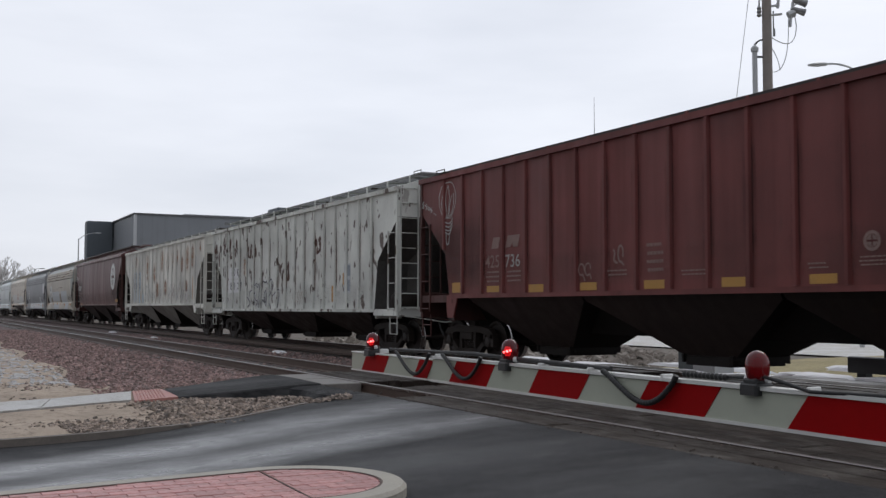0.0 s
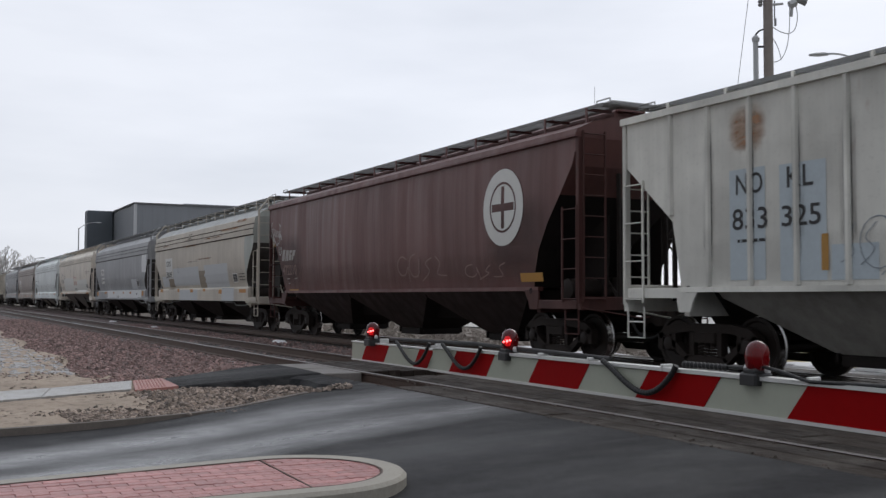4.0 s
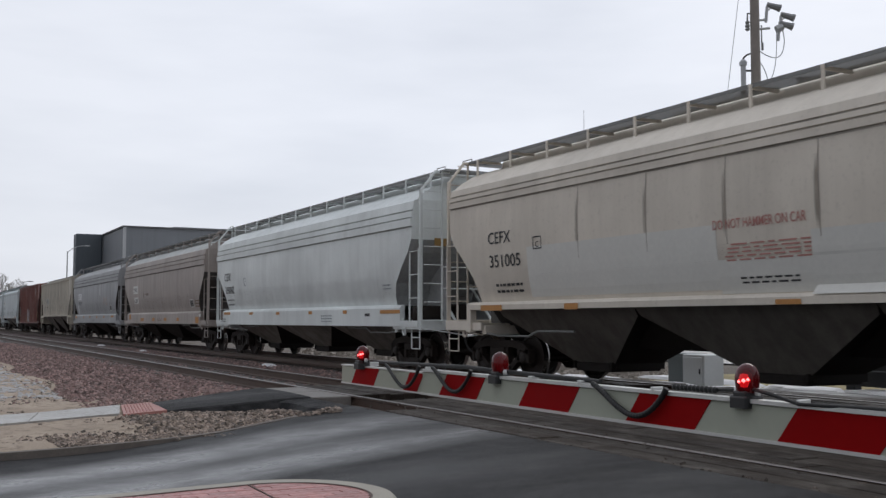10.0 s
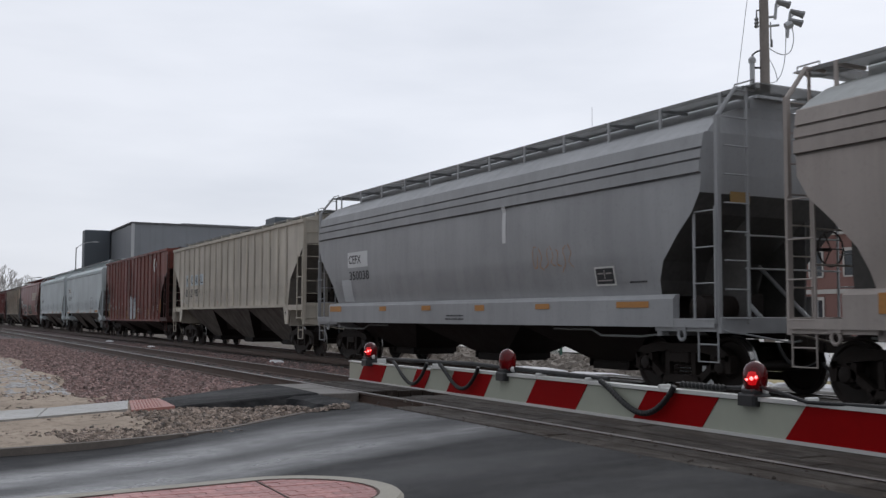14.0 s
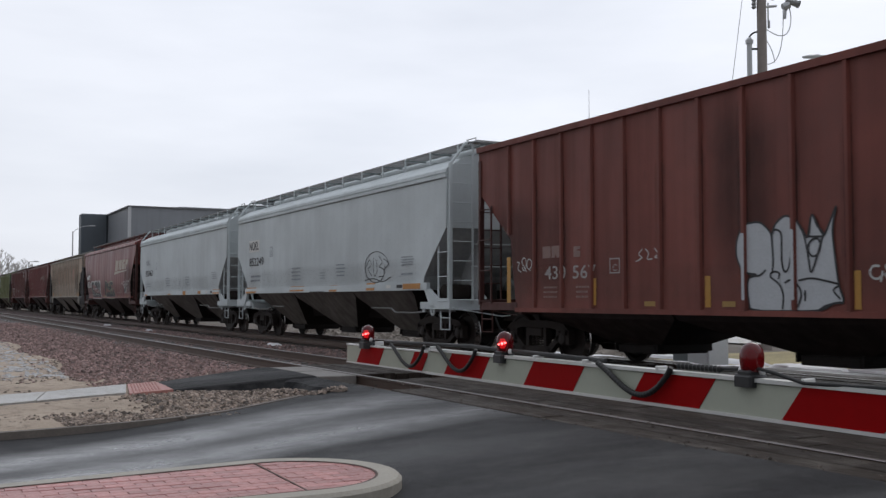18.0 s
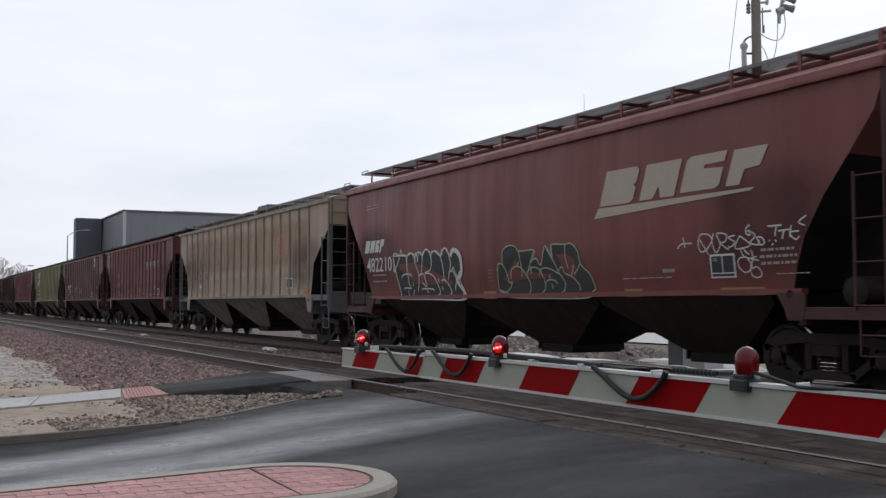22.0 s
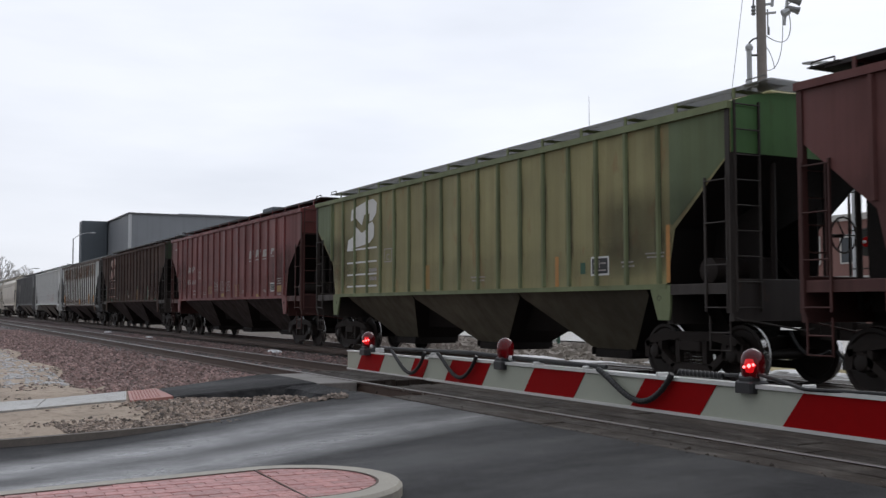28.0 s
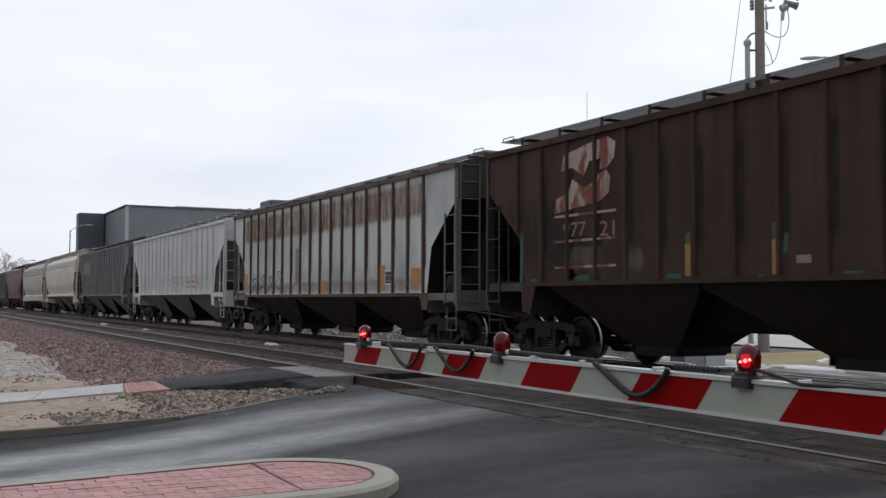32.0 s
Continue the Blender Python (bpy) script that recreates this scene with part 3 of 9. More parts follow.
for yc in (NEAR_Y, TRAIN_Y):
    for s in (-1, 1):
        rail(yc + s * 0.7525, "long steel rail with a shiny worn head")

tie_me = Shape().soft_box(-.11, .11, -1.3, 1.3, -.36, -.188, .012).mesh("tie", M["tie"])
for yc, x0, x1, lab in ((NEAR_Y, -100, -19.0, "near track with dark timber ties in ballast"), (TRAIN_Y, -75, -19.0, "far track with dark timber ties in ballast")):
    tr = thing("track", (0, yc, 0), lab, "railway track", kind="structure")
    x = x1
    while x > x0:
        t = part("tie", tie_me, None, tr)
        t.location = (x, rnd.uniform(-.03, .03), rnd.uniform(-.01, .004))
        t.rotation_euler = (0, 0, rnd.uniform(-.015, .015))
        x -= 0.52

# crossing panels beside and between the rails
PANELS = ((NEAR_Y - 1.44, NEAR_Y - .80), (NEAR_Y - .68, NEAR_Y + .68), (NEAR_Y + .80, NEAR_Y + 1.48), (TRAIN_Y - 1.48, TRAIN_Y - .80), (TRAIN_Y - .68, TRAIN_Y + .68), (TRAIN_Y + .80, TRAIN_Y + 1.5))
cross = thing("crossing_surface", (0, 0, 0), "worn brown timber planks between and beside the rails", "crossing", kind="structure")
for a, b in PANELS:
    m = round((b - a) / .32)
    w = (b - a) / m
    for q in range(m):
        x = (-12.35 if a < NEAR_Y - 1.4 else -14.1) - rnd.uniform(0, .25)
        while x < 6:
            ln = rnd.uniform(3.4, 5.2)
            s = Shape().soft_box(0, min(ln, 6.3 - x) - .012, .004, w - .004, -.2, -.008 + rnd.uniform(-.012, .006), .01)
            o = part("plank", s, M["plank"], cross)
            o.location = (x, a + w * q, 0)
            x += ln
spots = []
for k in range(620):
    a, b = PANELS[rnd.choice((0, 0, 1, 1, 2))]
    y = rnd.choice((a, b)) + rnd.gauss(0, .09)
    spots.append((rnd.uniform(-14.2, -2.0), y, -.008, rnd.uniform(.006, .022)))
stone_mesh("grit", spots, M["rubble_dark"], "scattered grit and splinters on the crossing planks", "grit")
side = thing("crossing_surface", (0, 0, 0), "pale concrete panel where the footpath meets the rails", "crossing", kind="structure")
for x0 in (-17.65, -16.42):
    part("panel", Shape().soft_box(x0, x0 + 1.2, PANELS[0][0] - .02, PANELS[0][1], -.2, -.006 + rnd.uniform(-.004, .004), .012), M["panel_pale"], side)
for a, b in PANELS[1:]:
    m = round((b - a) / .22)
    w = (b - a) / m
    for q in range(m):
        o = part("plank", Shape().soft_box(0, 2.7, .004, w - .004, -.2, -.012 + rnd.uniform(-.01, .006), .01), M["plank"], side)
        o.location = (-18.15, a + w * q, 0)

apron = Shape()
for k in range(12):
    a, b = -15.5 + 2.45 * k / 12, -15.5 + 2.45 * (k + 1) / 12
    q = []
    for x in (a, b):
        f = 5.2 + .06 * math.sin(5 * x) + .1 * (x + 15.5)
        q += [(x, 5.76, -.02), (x, f + .12, -.035), (x, f, -.06), (x, f - .16, -.24)]
    apron.add(q, [(0, 1, 5, 4), (1, 2, 6, 5), (2, 3, 7, 6)])
solid("asphalt_apron", apron, M["asphalt_new"], "black asphalt apron beside the crossing planks", "asphalt", kind="structure", smooth=True)

# footpath: slabs, a red tactile pad and an asphalt ramp up to the rails
foot = thing("footpath", (0, 0, 0), "wet pale concrete footpath slabs", "footpath", kind="structure")
y = 3.03
while y > -5:
    l1, r1 = path_edges(y)
    l0, r0 = path_edges(y - 1.24)
    z = -.098 + rnd.uniform(-.006, .006)
    s = Shape().prism([(l0, y - 1.245), (r0, y - 1.245 - .28), (r1, y - .28), (l1, y)], -.3, z, "z")
    part("slab", s, M["walk"], foot)
    y -= 1.26
pad = Shape().prism([(-16.25, 3.05), (-14.57, 2.77), (-14.97, 3.46), (-16.53, 3.55)], -.3, -.095, "z")
for i in range(24):
    for j in range(9):
        pad.lathe([(.018, 0), (.012, .0045)], (-16.2 + i * .066 - j * .035, 3.09 + j * .052 - i * .0105, -.095), seg=5)
solid("tactile_pad", pad, M["tactile"], "worn red tactile warning pad in the footpath", "tactile paving", kind="structure")
ramp_path = Shape()
n = 10
q = []
for i in range(n + 1):
    t = i / n
    yy = 3.53 + (5.77 - 3.53) * t
    zt = -.108 + .106 * min(1, t * 1.15)
    xl, xr = path_edges(yy)
    yy2 = yy - .08 * (1 - t)
    q += [(xl - .15, yy, -.34), (xl, yy, zt), ((xl + xr) / 2, yy, zt + .012), (xr, yy2, zt), (xr + .04, yy2, zt - .02), (xr + .2 + .25 * t, yy2, -.36)]
for i in range(n):
    a, b = 6 * i, 6 * i + 6
    ramp_path.add([q[a + k] for k in range(6)] + [q[b + k] for k in range(6)], [(k, k + 1, k + 7, k + 6) for k in range(5)])
solid("path_ramp", ramp_path, M["asphalt_new"], "fresh black asphalt ramp up to the crossing", "path", kind="structure")

# patches of old snow
def snow_patch(cx, cy, rx, ry, z, mat=None, label="melting patch of old grey snow", seed=0, thick=.035):
    r2 = random.Random(seed)
    n = 26
    ph = [r2.uniform(0, 6.3) for _ in range(4)]
    ring = []
    for k in range(n):
        a = k * math.tau / n
        d = 1 + .22 * math.sin(2 * a + ph[0]) + .16 * math.sin(5 * a + ph[1]) + .1 * math.sin(9 * a + ph[2])
        ring.append((math.cos(a) * d, math.sin(a) * d))
    s = Shape()
    p = [(cx + rx * u, cy + ry * v, z - .03) for u, v in ring] + [(cx + rx * u * .86, cy + ry * v * .86, z + thick * .7) for u, v in ring] + [(cx + rx * u * .45, cy + ry * v * .45, z + thick + .02 * r2.random()) for u, v in ring] + [(cx, cy, z + thick)]
    f = []
    for j in range(2):
        f += [(j * n + k, j * n + (k + 1) % n, (j + 1) * n + (k + 1) % n, (j + 1) * n + k) for k in range(n)]
    f += [(2 * n + k, 2 * n + (k + 1) % n, 3 * n) for k in range(n)]
    s.add(p, f)
    return solid("snow_patch", s, mat or M["slush"], label, "snow", "patches of old snow", smooth=True)


r5 = random.Random(12)
slush = Shape()
for k in range(620):
    cx, cy = -18.3 - r5.random() ** 1.3 * 22, r5.gauss(1.9, .55)
    if cy > 2.7:
        continue
    rx, ry, ph = r5.uniform(.04, .28), r5.uniform(.02, .1), r5.uniform(0, 6)
    n = 12
    ring = [(cx + rx * (1 + .3 * math.sin(3 * a + ph)) * math.cos(a), cy + ry * (1 + .3 * math.sin(2 * a + ph)) * math.sin(a)) for a in (j * math.tau / n for j in range(n))]
    slush.add([(x, y, verge_z(x, y) - .01) for x, y in ring] + [(cx + (x - cx) * .7, cy + (y - cy) * .7, verge_z(x, y) + .012) for x, y in ring],
              [(j, (j + 1) % n, n + (j + 1) % n, n + j) for j in range(n)] + [tuple(range(n, 2 * n))])
solid("snow_remains", slush, M["slush"], "scattered dirty remains of melting snow on soil", "snow", kind="stuff", smooth=True)

# ---------------- the brick island ----------------
ICX, ICY, IR, IW = -6.98, 2.43, 0.81, 0.17


def capsule(r, y0=-3.0, n=18):
    """The island's outline at a distance r from its middle line; it narrows away from the rounded nose."""
    return [(ICX - r + .125 * (ICY - y0), y0)] + [(ICX + r * math.cos(a), ICY + r * math.sin(a)) for a in (math.pi - math.pi * i / n for i in range(n + 1))] + [(ICX + r, y0)]


island = thing("traffic_island", (0, 0, 0), "rounded concrete-kerbed island paved with red bricks", "traffic island", kind="structure")
s = Shape()
outer, lip, inner = capsule(IR), capsule(IR - .025), capsule(IR - IW)
n = len(outer)
s.add([(x, y, -.26) for x, y in outer] + [(x, y, -.07) for x, y in outer] + [(x, y, -.045) for x, y in lip] + [(x, y, -.045) for x, y in inner] + [(x, y, -.12) for x, y in inner],
      [(j * n + i, j * n + i + 1, (j + 1) * n + i + 1, (j + 1) * n + i) for j in range(4) for i in range(n - 1)])
part("island_kerb", s, M["kerb"], island, "smooth concrete kerb ring")
s = Shape()
s.add([(x, y, -.058) for x, y in inner], [tuple(range(n))])
part("bed", s, M["mortar"], island)
s = Shape()
rim = capsule(IR - IW - .02)
s.add([(x, y, -.0455) for x, y in inner] + [(x, y, -.0455) for x, y in rim], [(i, i + 1, n + i + 1, n + i) for i in range(n - 1)])
part("kerb_joint", s, M["joint_dirt"], island, "dark dirt-filled joint along the kerb")
s = Shape().prism([(-7.6, 2.37), (-6.36, 2.34), (-6.36, 2.353), (-7.6, 2.383)], -.055, -.0448, "z")
part("paving_joint", s, M["joint_dirt"], island, "dark joint across the pavers")

# ---------------- the lowered crossing gate ----------------
gate = thing("crossing_gate", (3.6, 2.68, -.2), "lowered red and white crossing gate arm with red lamps", "crossing gate")
GX, GZ = -3.6, .2   # from the mast back to plain x and z


def gpart(name, shape, mat, label="", parent=None, smooth=False):
    shape.v = [(x + GX, y - 2.68, z + GZ) for x, y, z in shape.v]
    return part(name, shape, mat, parent or gate, label, smooth)


gpart("arm", Shape().soft_box(-5.26, 3.5, 2.665, 2.70, .782, .902, .006), M["arm_white"], "pale reflective gate arm board")
gpart("arm_tip", Shape().soft_box(-6.52, -5.18, 2.685, 2.71, .778, .888, .006), M["arm_white"], "slimmer sliding end of the arm")
gpart("top_trim", Shape().box(-5.27, 3.5, 2.655, 2.71, .902, .916), M["arm_trim"])
gpart("bottom_trim", Shape().box(-5.27, 3.5, 2.655, 2.71, .770, .782), M["arm_trim"])
gpart("top_trim", Shape().box(-6.52, -5.28, 2.68, 2.715, .888, .897), M["arm_trim"])
gpart("bottom_trim", Shape().box(-6.52, -5.28, 2.68, 2.715, .769, .778), M["arm_trim"])
SL = .095


def stripe(x0, x1, zb, zt, y):
    k = SL * (zt - zb) / .12
    return Shape().prism([(x0 - k, zb), (x1 - k, zb), (x1, zt), (x0, zt)], y - .003, y + .001, "y")


for i in range(10):
    x0 = -4.955 + .826 * i
    gpart("stripe", stripe(x0, x0 + .412, .782, .902, 2.665), M["arm_red"])
gpart("stripe", stripe(-6.255, -5.9, .778, .888, 2.685), M["arm_red"])
gpart("stripe", stripe(-5.46, -5.28, .778, .888, 2.685), M["arm_red"])


BEACONS = []


def lamp(x, z, h):
    lp = gpart("lamp", Shape().soft_box(x - .05, x + .036, 2.635, 2.725, z - .025, z + .02, .008).soft_box(x - .035, x + .03, 2.64, 2.72, z + .02, z + .036, .006), M["black"], "red flashing lamp in a black bracket")
    prof = [(.035, 0), (.040, .016), (.0435, .05), (.043, .08), (.039, .102), (.03, .12), (.016, .132), (.002, .137)]
    gpart("lens", Shape().lathe([(r, a * h / .137) for r, a in prof], (x, 2.68, z + .03), seg=20), M["lens"], "dark red dome lens", lp, True)
    # the lit core sits off the lamp's axis, so that turning it shows or hides its light
    d = Vector((-x, -2.68)).normalized()
    d = Vector((d.x - .14, d.y - .28)).normalized()
    cz = h * .42
    core = part("core", Shape().lathe([(.004, -.034), (.02, -.023), (.0265, 0), (.021, .022), (.004, .033)], (d.x * .0235, d.y * .0235, 0), seg=14), M["lens_core"], lp, "glowing red core", True)
    led = Shape()
    for dx, dz, r in ((0, 0, .0075), (-.0175, -.004, .005), (.015, .004, .0055)):
        led.lathe([(r * .2, -r), (r, -r * .3), (r, r * .3), (r * .2, r)], (d.x * .047 - dx * d.y, d.y * .047 + dx * d.x, dz), "z", 8)
    led = part("led", led, M["led"], lp, "bright red glowing points")
    for o in (core, led):
        o.location = (x + GX, 0, z + .03 + cz + GZ)
    BEACONS.append((core, led))
    for sx in (-1, 1):
        gpart("terminal", Shape().lathe([(.010, 0), (.013, .012), (.008, .024)], (x + sx * .05, 2.68, z + .022), seg=8), M["chrome"], "", lp, True)
    return lp


lamp(-6.15, .902, .098)
lamp(-4.425, .902, .104)
lamp(-2.725, .908, .104)



def hose(pts, r, name="hose", wave=.22):
    s = Shape()
    s.pipe(pts, r, 10, wave)
    return gpart(name, s, M["rubber"], "black corrugated cable hose")


def sag(x0, z0, x1, z1, drop, n=56, y=2.645):
    return [Vector((x0 + (x1 - x0) * t, y - .01 * math.sin(math.pi * t), z0 + (z1 - z0) * t - drop * math.sin(math.pi * t ** 1.45) ** .85)) for t in (i / n for i in range(n + 1))]


hose(sag(-5.72, .922, -5.26, .932, .125), .0092)
hose(sag(-5.1, .93, -4.66, .935, .12), .0092)
hose(sag(-3.6, .922, -3.12, .93, .117), .0105)
hose([Vector((-5.9, 2.69, .93)), Vector((-5.5, 2.69, .935)), Vector((-5.2, 2.69, .94)), Vector((-4.8, 2.69, .945)), Vector((-4.5, 2.69, .94)), Vector((-4.1, 2.69, .935)), Vector((-3.6, 2.69, .93))], .009)
hose([Vector((-3.12 + .011 * i, 2.68, .936)) for i in range(23)], .0085, "hose", .6)
hose([Vector((-2.9, 2.69, .937)), Vector((-2.82, 2.69, .94)), Vector((-2.68, 2.67, .95)), Vector((-2.6, 2.655, .942)), Vector((-2.46, 2.648, .916)), Vector((-2.2, 2.67, .92)), Vector((-1.6, 2.69, .922)), Vector((3.4, 2.69, .93))], .006)

for x in (-5.97, -5.2, -4.12, -3.72, -3.22, -2.47, -1.6, -.4):
    gpart("clip", Shape().soft_box(x - .007, x + .007, 2.652, 2.71, .902, .93, .003), M["arm_trim"])
s = Shape().lathe([(.075, 0), (.075, 2.9)], (3.6, 2.68, -.2), seg=14)
gpart("mast", s, M["galv"], "galvanised gate mast", None, True)
gpart("mechanism", Shape().soft_box(3.3, 3.9, 2.75, 3.15, .5, 1.2, .03), M["cabinet"], "grey gate mechanism box")
gpart("pivot_arm", Shape().soft_box(3.3, 4.4, 2.62, 2.665, .76, .93, .01), M["galv"])
# ---------------- the background beyond the tracks ----------------
hall = thing("industrial_hall", (-139, 26, -.4), "large grey metal-clad industrial hall with a darker tower", "industrial building")
part("wall", Shape().box(-24, 0, 0, 34, 0, 14.0), M["clad"], hall, "grey ribbed metal walls")
part("roof", Shape().box(-24.2, .2, -.2, 34.2, 14.0, 14.2), M["roof_dark"], hall)
part("corner_flashing", Shape().box(-.25, .12, -.12, .25, 0, 14.0), M["galv"], hall, "pale corner flashing")
part("tower", Shape().soft_box(-18.4, -16, -3.75, -.1, 0, 14.2, .12), M["clad_dark"], hall, "dark rounded tower")
annex = thing("roof_plant", (-178, 62, 13.8), "dark grey plant house rising behind the hall roof", "roof plant")
part("wall", Shape().soft_box(-16, -2, -20, 22, -14, 3.9, .2), M["clad"], annex)
part("vent_box", Shape().soft_box(-9, -3, -2.5, 2.5, 3.9, 6.0, .2), M["clad_dark"], annex)


def lamp_post(x, y, h, arm, label, r=.09):
    lp = thing("street_lamp", (x, y, -.4), label, "street lamp", "street lamps beyond the tracks")
    part("pole", Shape().lathe([(r, 0), (r * .6, h)], (0, 0, 0), seg=10), M["galv"], lp, smooth=True)
    for ax, ay, rise in arm:
        part("arm", Shape().pipe(bezier_pts((0, 0, h - .15), (ax * .4, ay * .4, h + rise), (ax, ay, h + rise), 6), .045, 6), M["galv"], lp)
        d = Vector((ax, ay, 0)).normalized()
        s = Shape().lathe([(.05, -.4), (.17, -.22), (.2, .1), (.12, .38), (.03, .42)], (0, 0, 0), "x", 10)
        s.v = [(ax + d.x * (px + .3), ay + d.y * (px + .3) + py, h + rise + pz * .45) for px, py, pz in s.v]
        part("lamp_head", s, M["galv"], lp, "flat cobra-head lamp", True)
    return lp


lamp_post(-171.7, 16.9, 7.6, ((.2, .75, .1),), "small street lamp far down the line", .1)
lamp_post(-146.6, 19.97, 11.0, ((.6, 2.1, .8),), "tall thin street lamp by the hall", .12)
lamp_post(-29.1, 34.35, 11.55, ((-.84, -.76, .25),), "cobra-head street lamp above the train", .1)

mast = thing("radio_mast", (-48.6, 35.25, -.4), "thin lattice radio mast with a whip antenna", "radio mast")
part("tower", Shape().lathe([(.16, 0), (.09, 10.6)], (0, 0, 0), seg=6), M["galv"], mast)
part("antenna", Shape().lathe([(.028, 10.6), (.012, 14.0)], (0, 0, 0), seg=6), M["galv"], mast)

pole = thing("utility_pole", (-24.75, 25.0, -.4), "tall weathered wooden utility pole with floodlights and cables", "utility pole")
part("shaft", Shape().lathe([(.19, -.1), (.145, 14)], (0, 0, 0), seg=14), M["pole"], pole, "grey weathered wood", True)
RT = Vector((.464, .886, 0))      # sideways direction across the view


def pp(u, z, out=0.0):
    return Vector((u * RT.x - out * .886, u * RT.y + out * .464, z + .4)) + Vector((0, 0, 0))


part("riser", Shape().pipe([pp(-.42, -.3), pp(-.42, 9.75)], .085, 10), M["galv"], pole, "grey conduit riser")
part("riser_cap", Shape().lathe([(.12, 0), (.13, .12), (.07, .2)], tuple(pp(-.42, 9.72)), seg=10), M["galv"], pole)
for z in (9.55, 7.5, 5.0):
    part("standoff", Shape().tube(pp(-.42, z), pp(0, z), .04, 6), M["black"], pole)
part("cable", Shape().pipe(bezier_pts(pp(-.42, 9.95), pp(-.25, 10.2), pp(.0, 10.1), 6), .03, 6), M["black"], pole)
part("insulator", Shape().lathe([(.04, 0), (.085, .05), (.055, .11), (.085, .17), (.055, .23), (.08, .3), (.03, .36)], tuple(pp(-.25, 10.9)), seg=10), M["steel_grey"], pole)
part("bracket", Shape().pipe([pp(-.25, 11.25), pp(-.24, 11.5), pp(.0, 11.5)], .03, 6), M["steel_grey"], pole)
for u, z in ((.42, 11.25), (.5, 10.95)):
    part("bracket", Shape().tube(pp(0, z), pp(u, z + .05), .045, 6), M["galv"], pole)
part("cutout", Shape().tube(pp(.22, 11.1), pp(.22, 10.45), .022, 8).tube(pp(.24, 10.5), pp(.24, 10.25), .04, 8), M["steel_grey"], pole, "dark fuse cutout")
part("loop_cable", Shape().pipe(bezier_pts(pp(.1, 10.25), pp(.95, 9.6), pp(.98, 10.6), 10) + bezier_pts(pp(.98, 10.6), pp(.95, 11.0), pp(.85, 11.1), 5), .016, 6), M["galv"], pole, "drooping loop of cable")
part("loop_cable", Shape().pipe(bezier_pts(pp(.1, 9.05), pp(.75, 8.9), pp(.72, 10.9), 12), .014, 6), M["galv"], pole, "drooping loop of cable")
part("loop_cable", Shape().pipe(bezier_pts(pp(.1, 9.9), pp(.35, 9.6), pp(.42, 9.1), 8), .014, 6), M["galv"], pole, "drooping loop of cable")
for u, z, tilt in ((.62, 11.75, 1), (1.08, 11.42, 1), (1.02, 11.12, 1)):
    fl = part("floodlight", Shape().tube(pp(u - .25, z - .55), pp(u - .2, z - .02), .05, 6), M["galv"], pole, "grey angled floodlight")
    s = Shape()
    a, b = pp(u - .2, z + .06), pp(u + .2, z - .06)
    s.tube(a, b, .085, 8, .12).tube(b, b + (b - a) * .12, .135, 8)
    part("reflector", s, M["steel_grey"], fl)
    part("yoke", Shape().pipe([pp(u - .24, z - .2, .1), pp(u - .05, z - .04, .14), pp(u + .05, z - .02, .12)], .02, 5), M["steel_grey"], fl)
part("junction", Shape().tube(pp(.72, 10.95), pp(.92, 11.05), .13, 8), M["galv"], pole, "grey junction box")
part("guy_wire", Shape().tube(pp(-.4, 13), pp(-2.1, .2), .012, 5), M["galv"], pole)
wire = Shape().pipe(bezier_pts((-24.4, 25.6, 12.1), (-6, 40, 11.0), (20, 62, 13.5), 12), .014, 5)
solid("overhead_wire", wire, M["black"], "thin overhead cable from the pole", "cable")

# far bank: wet snow, stones and dry grass
snow_far = Shape()
for x0, x1, y0, y1 in ((-220, 60, 27, 160),):
    snow_far.add([(x0, y0, -.36), (x1, y0, -.36), (x1, y1, -.34), (x0, y1, -.34)], [(0, 1, 2, 3)])
solid("snow_field", snow_far, M["thin_snow"], "open field under thin snow", "snow field", kind="structure")
for k, (x, y, rx, ry) in enumerate(((-24.5, 15.9, 1.3, .4), (-21.2, 15.7, 1.5, .5), (-18.4, 15.6, 1.2, .55), (-16.1, 15.9, 1.1, .5), (-14.2, 15.5, .9, .55), (-12.4, 15.8, .9, .6), (-10.6, 15.6, .9, .5), (-19.5, 17.6, 1.8, .5), (-14.5, 18.2, 2.0, .6), (-9, 17.5, 2, .6))):
    snow_patch(x, y, rx, ry, -.27 if x < -14.6 else -.12, M["snow"], "flat patch of wet white snow beyond the track", 40 + k, .06)
for x, y in ((-19.4, 10.2), (-23.5, 10.4), (-48.3, 10.0), (-60, 10.1), (-31, 10.3), (-15.2, 10.25)):
    snow_patch(x, y, rnd.uniform(.35, .7), .16, -.21, M["snow"], "small lump of snow between the tracks", int(-x * 10), .05)


def ridge_z(x, y):
    """A low ridge of tipped rubble along the far track, with a ragged crest."""
    c = 17.9 + .1 * (x + 30)
    return -.43 + .58 * max(0, 1 - abs((y - c) / 1.5)) * (.85 + lumpy(x, y, .3, 1.1)) * min(1, max(0, (x + 46) / 4)) * min(1, max(0, (-21.6 - x) / 1.5))


heap = Shape()
xs, ys = span(-46, -21.6, .4), span(15.0, 20.4, .3)
n = len(xs)
heap.add([(x, y, ridge_z(x, y) - .03) for y in ys for x in xs], [(j * n + i, j * n + i + 1, (j + 1) * n + i + 1, (j + 1) * n + i) for j in range(len(ys) - 1) for i in range(n - 1)])
solid("rubble_bank", heap, M["rock"], "low ridge of tipped stone rubble beyond the track", "bank", kind="structure", smooth=True)
spots = []
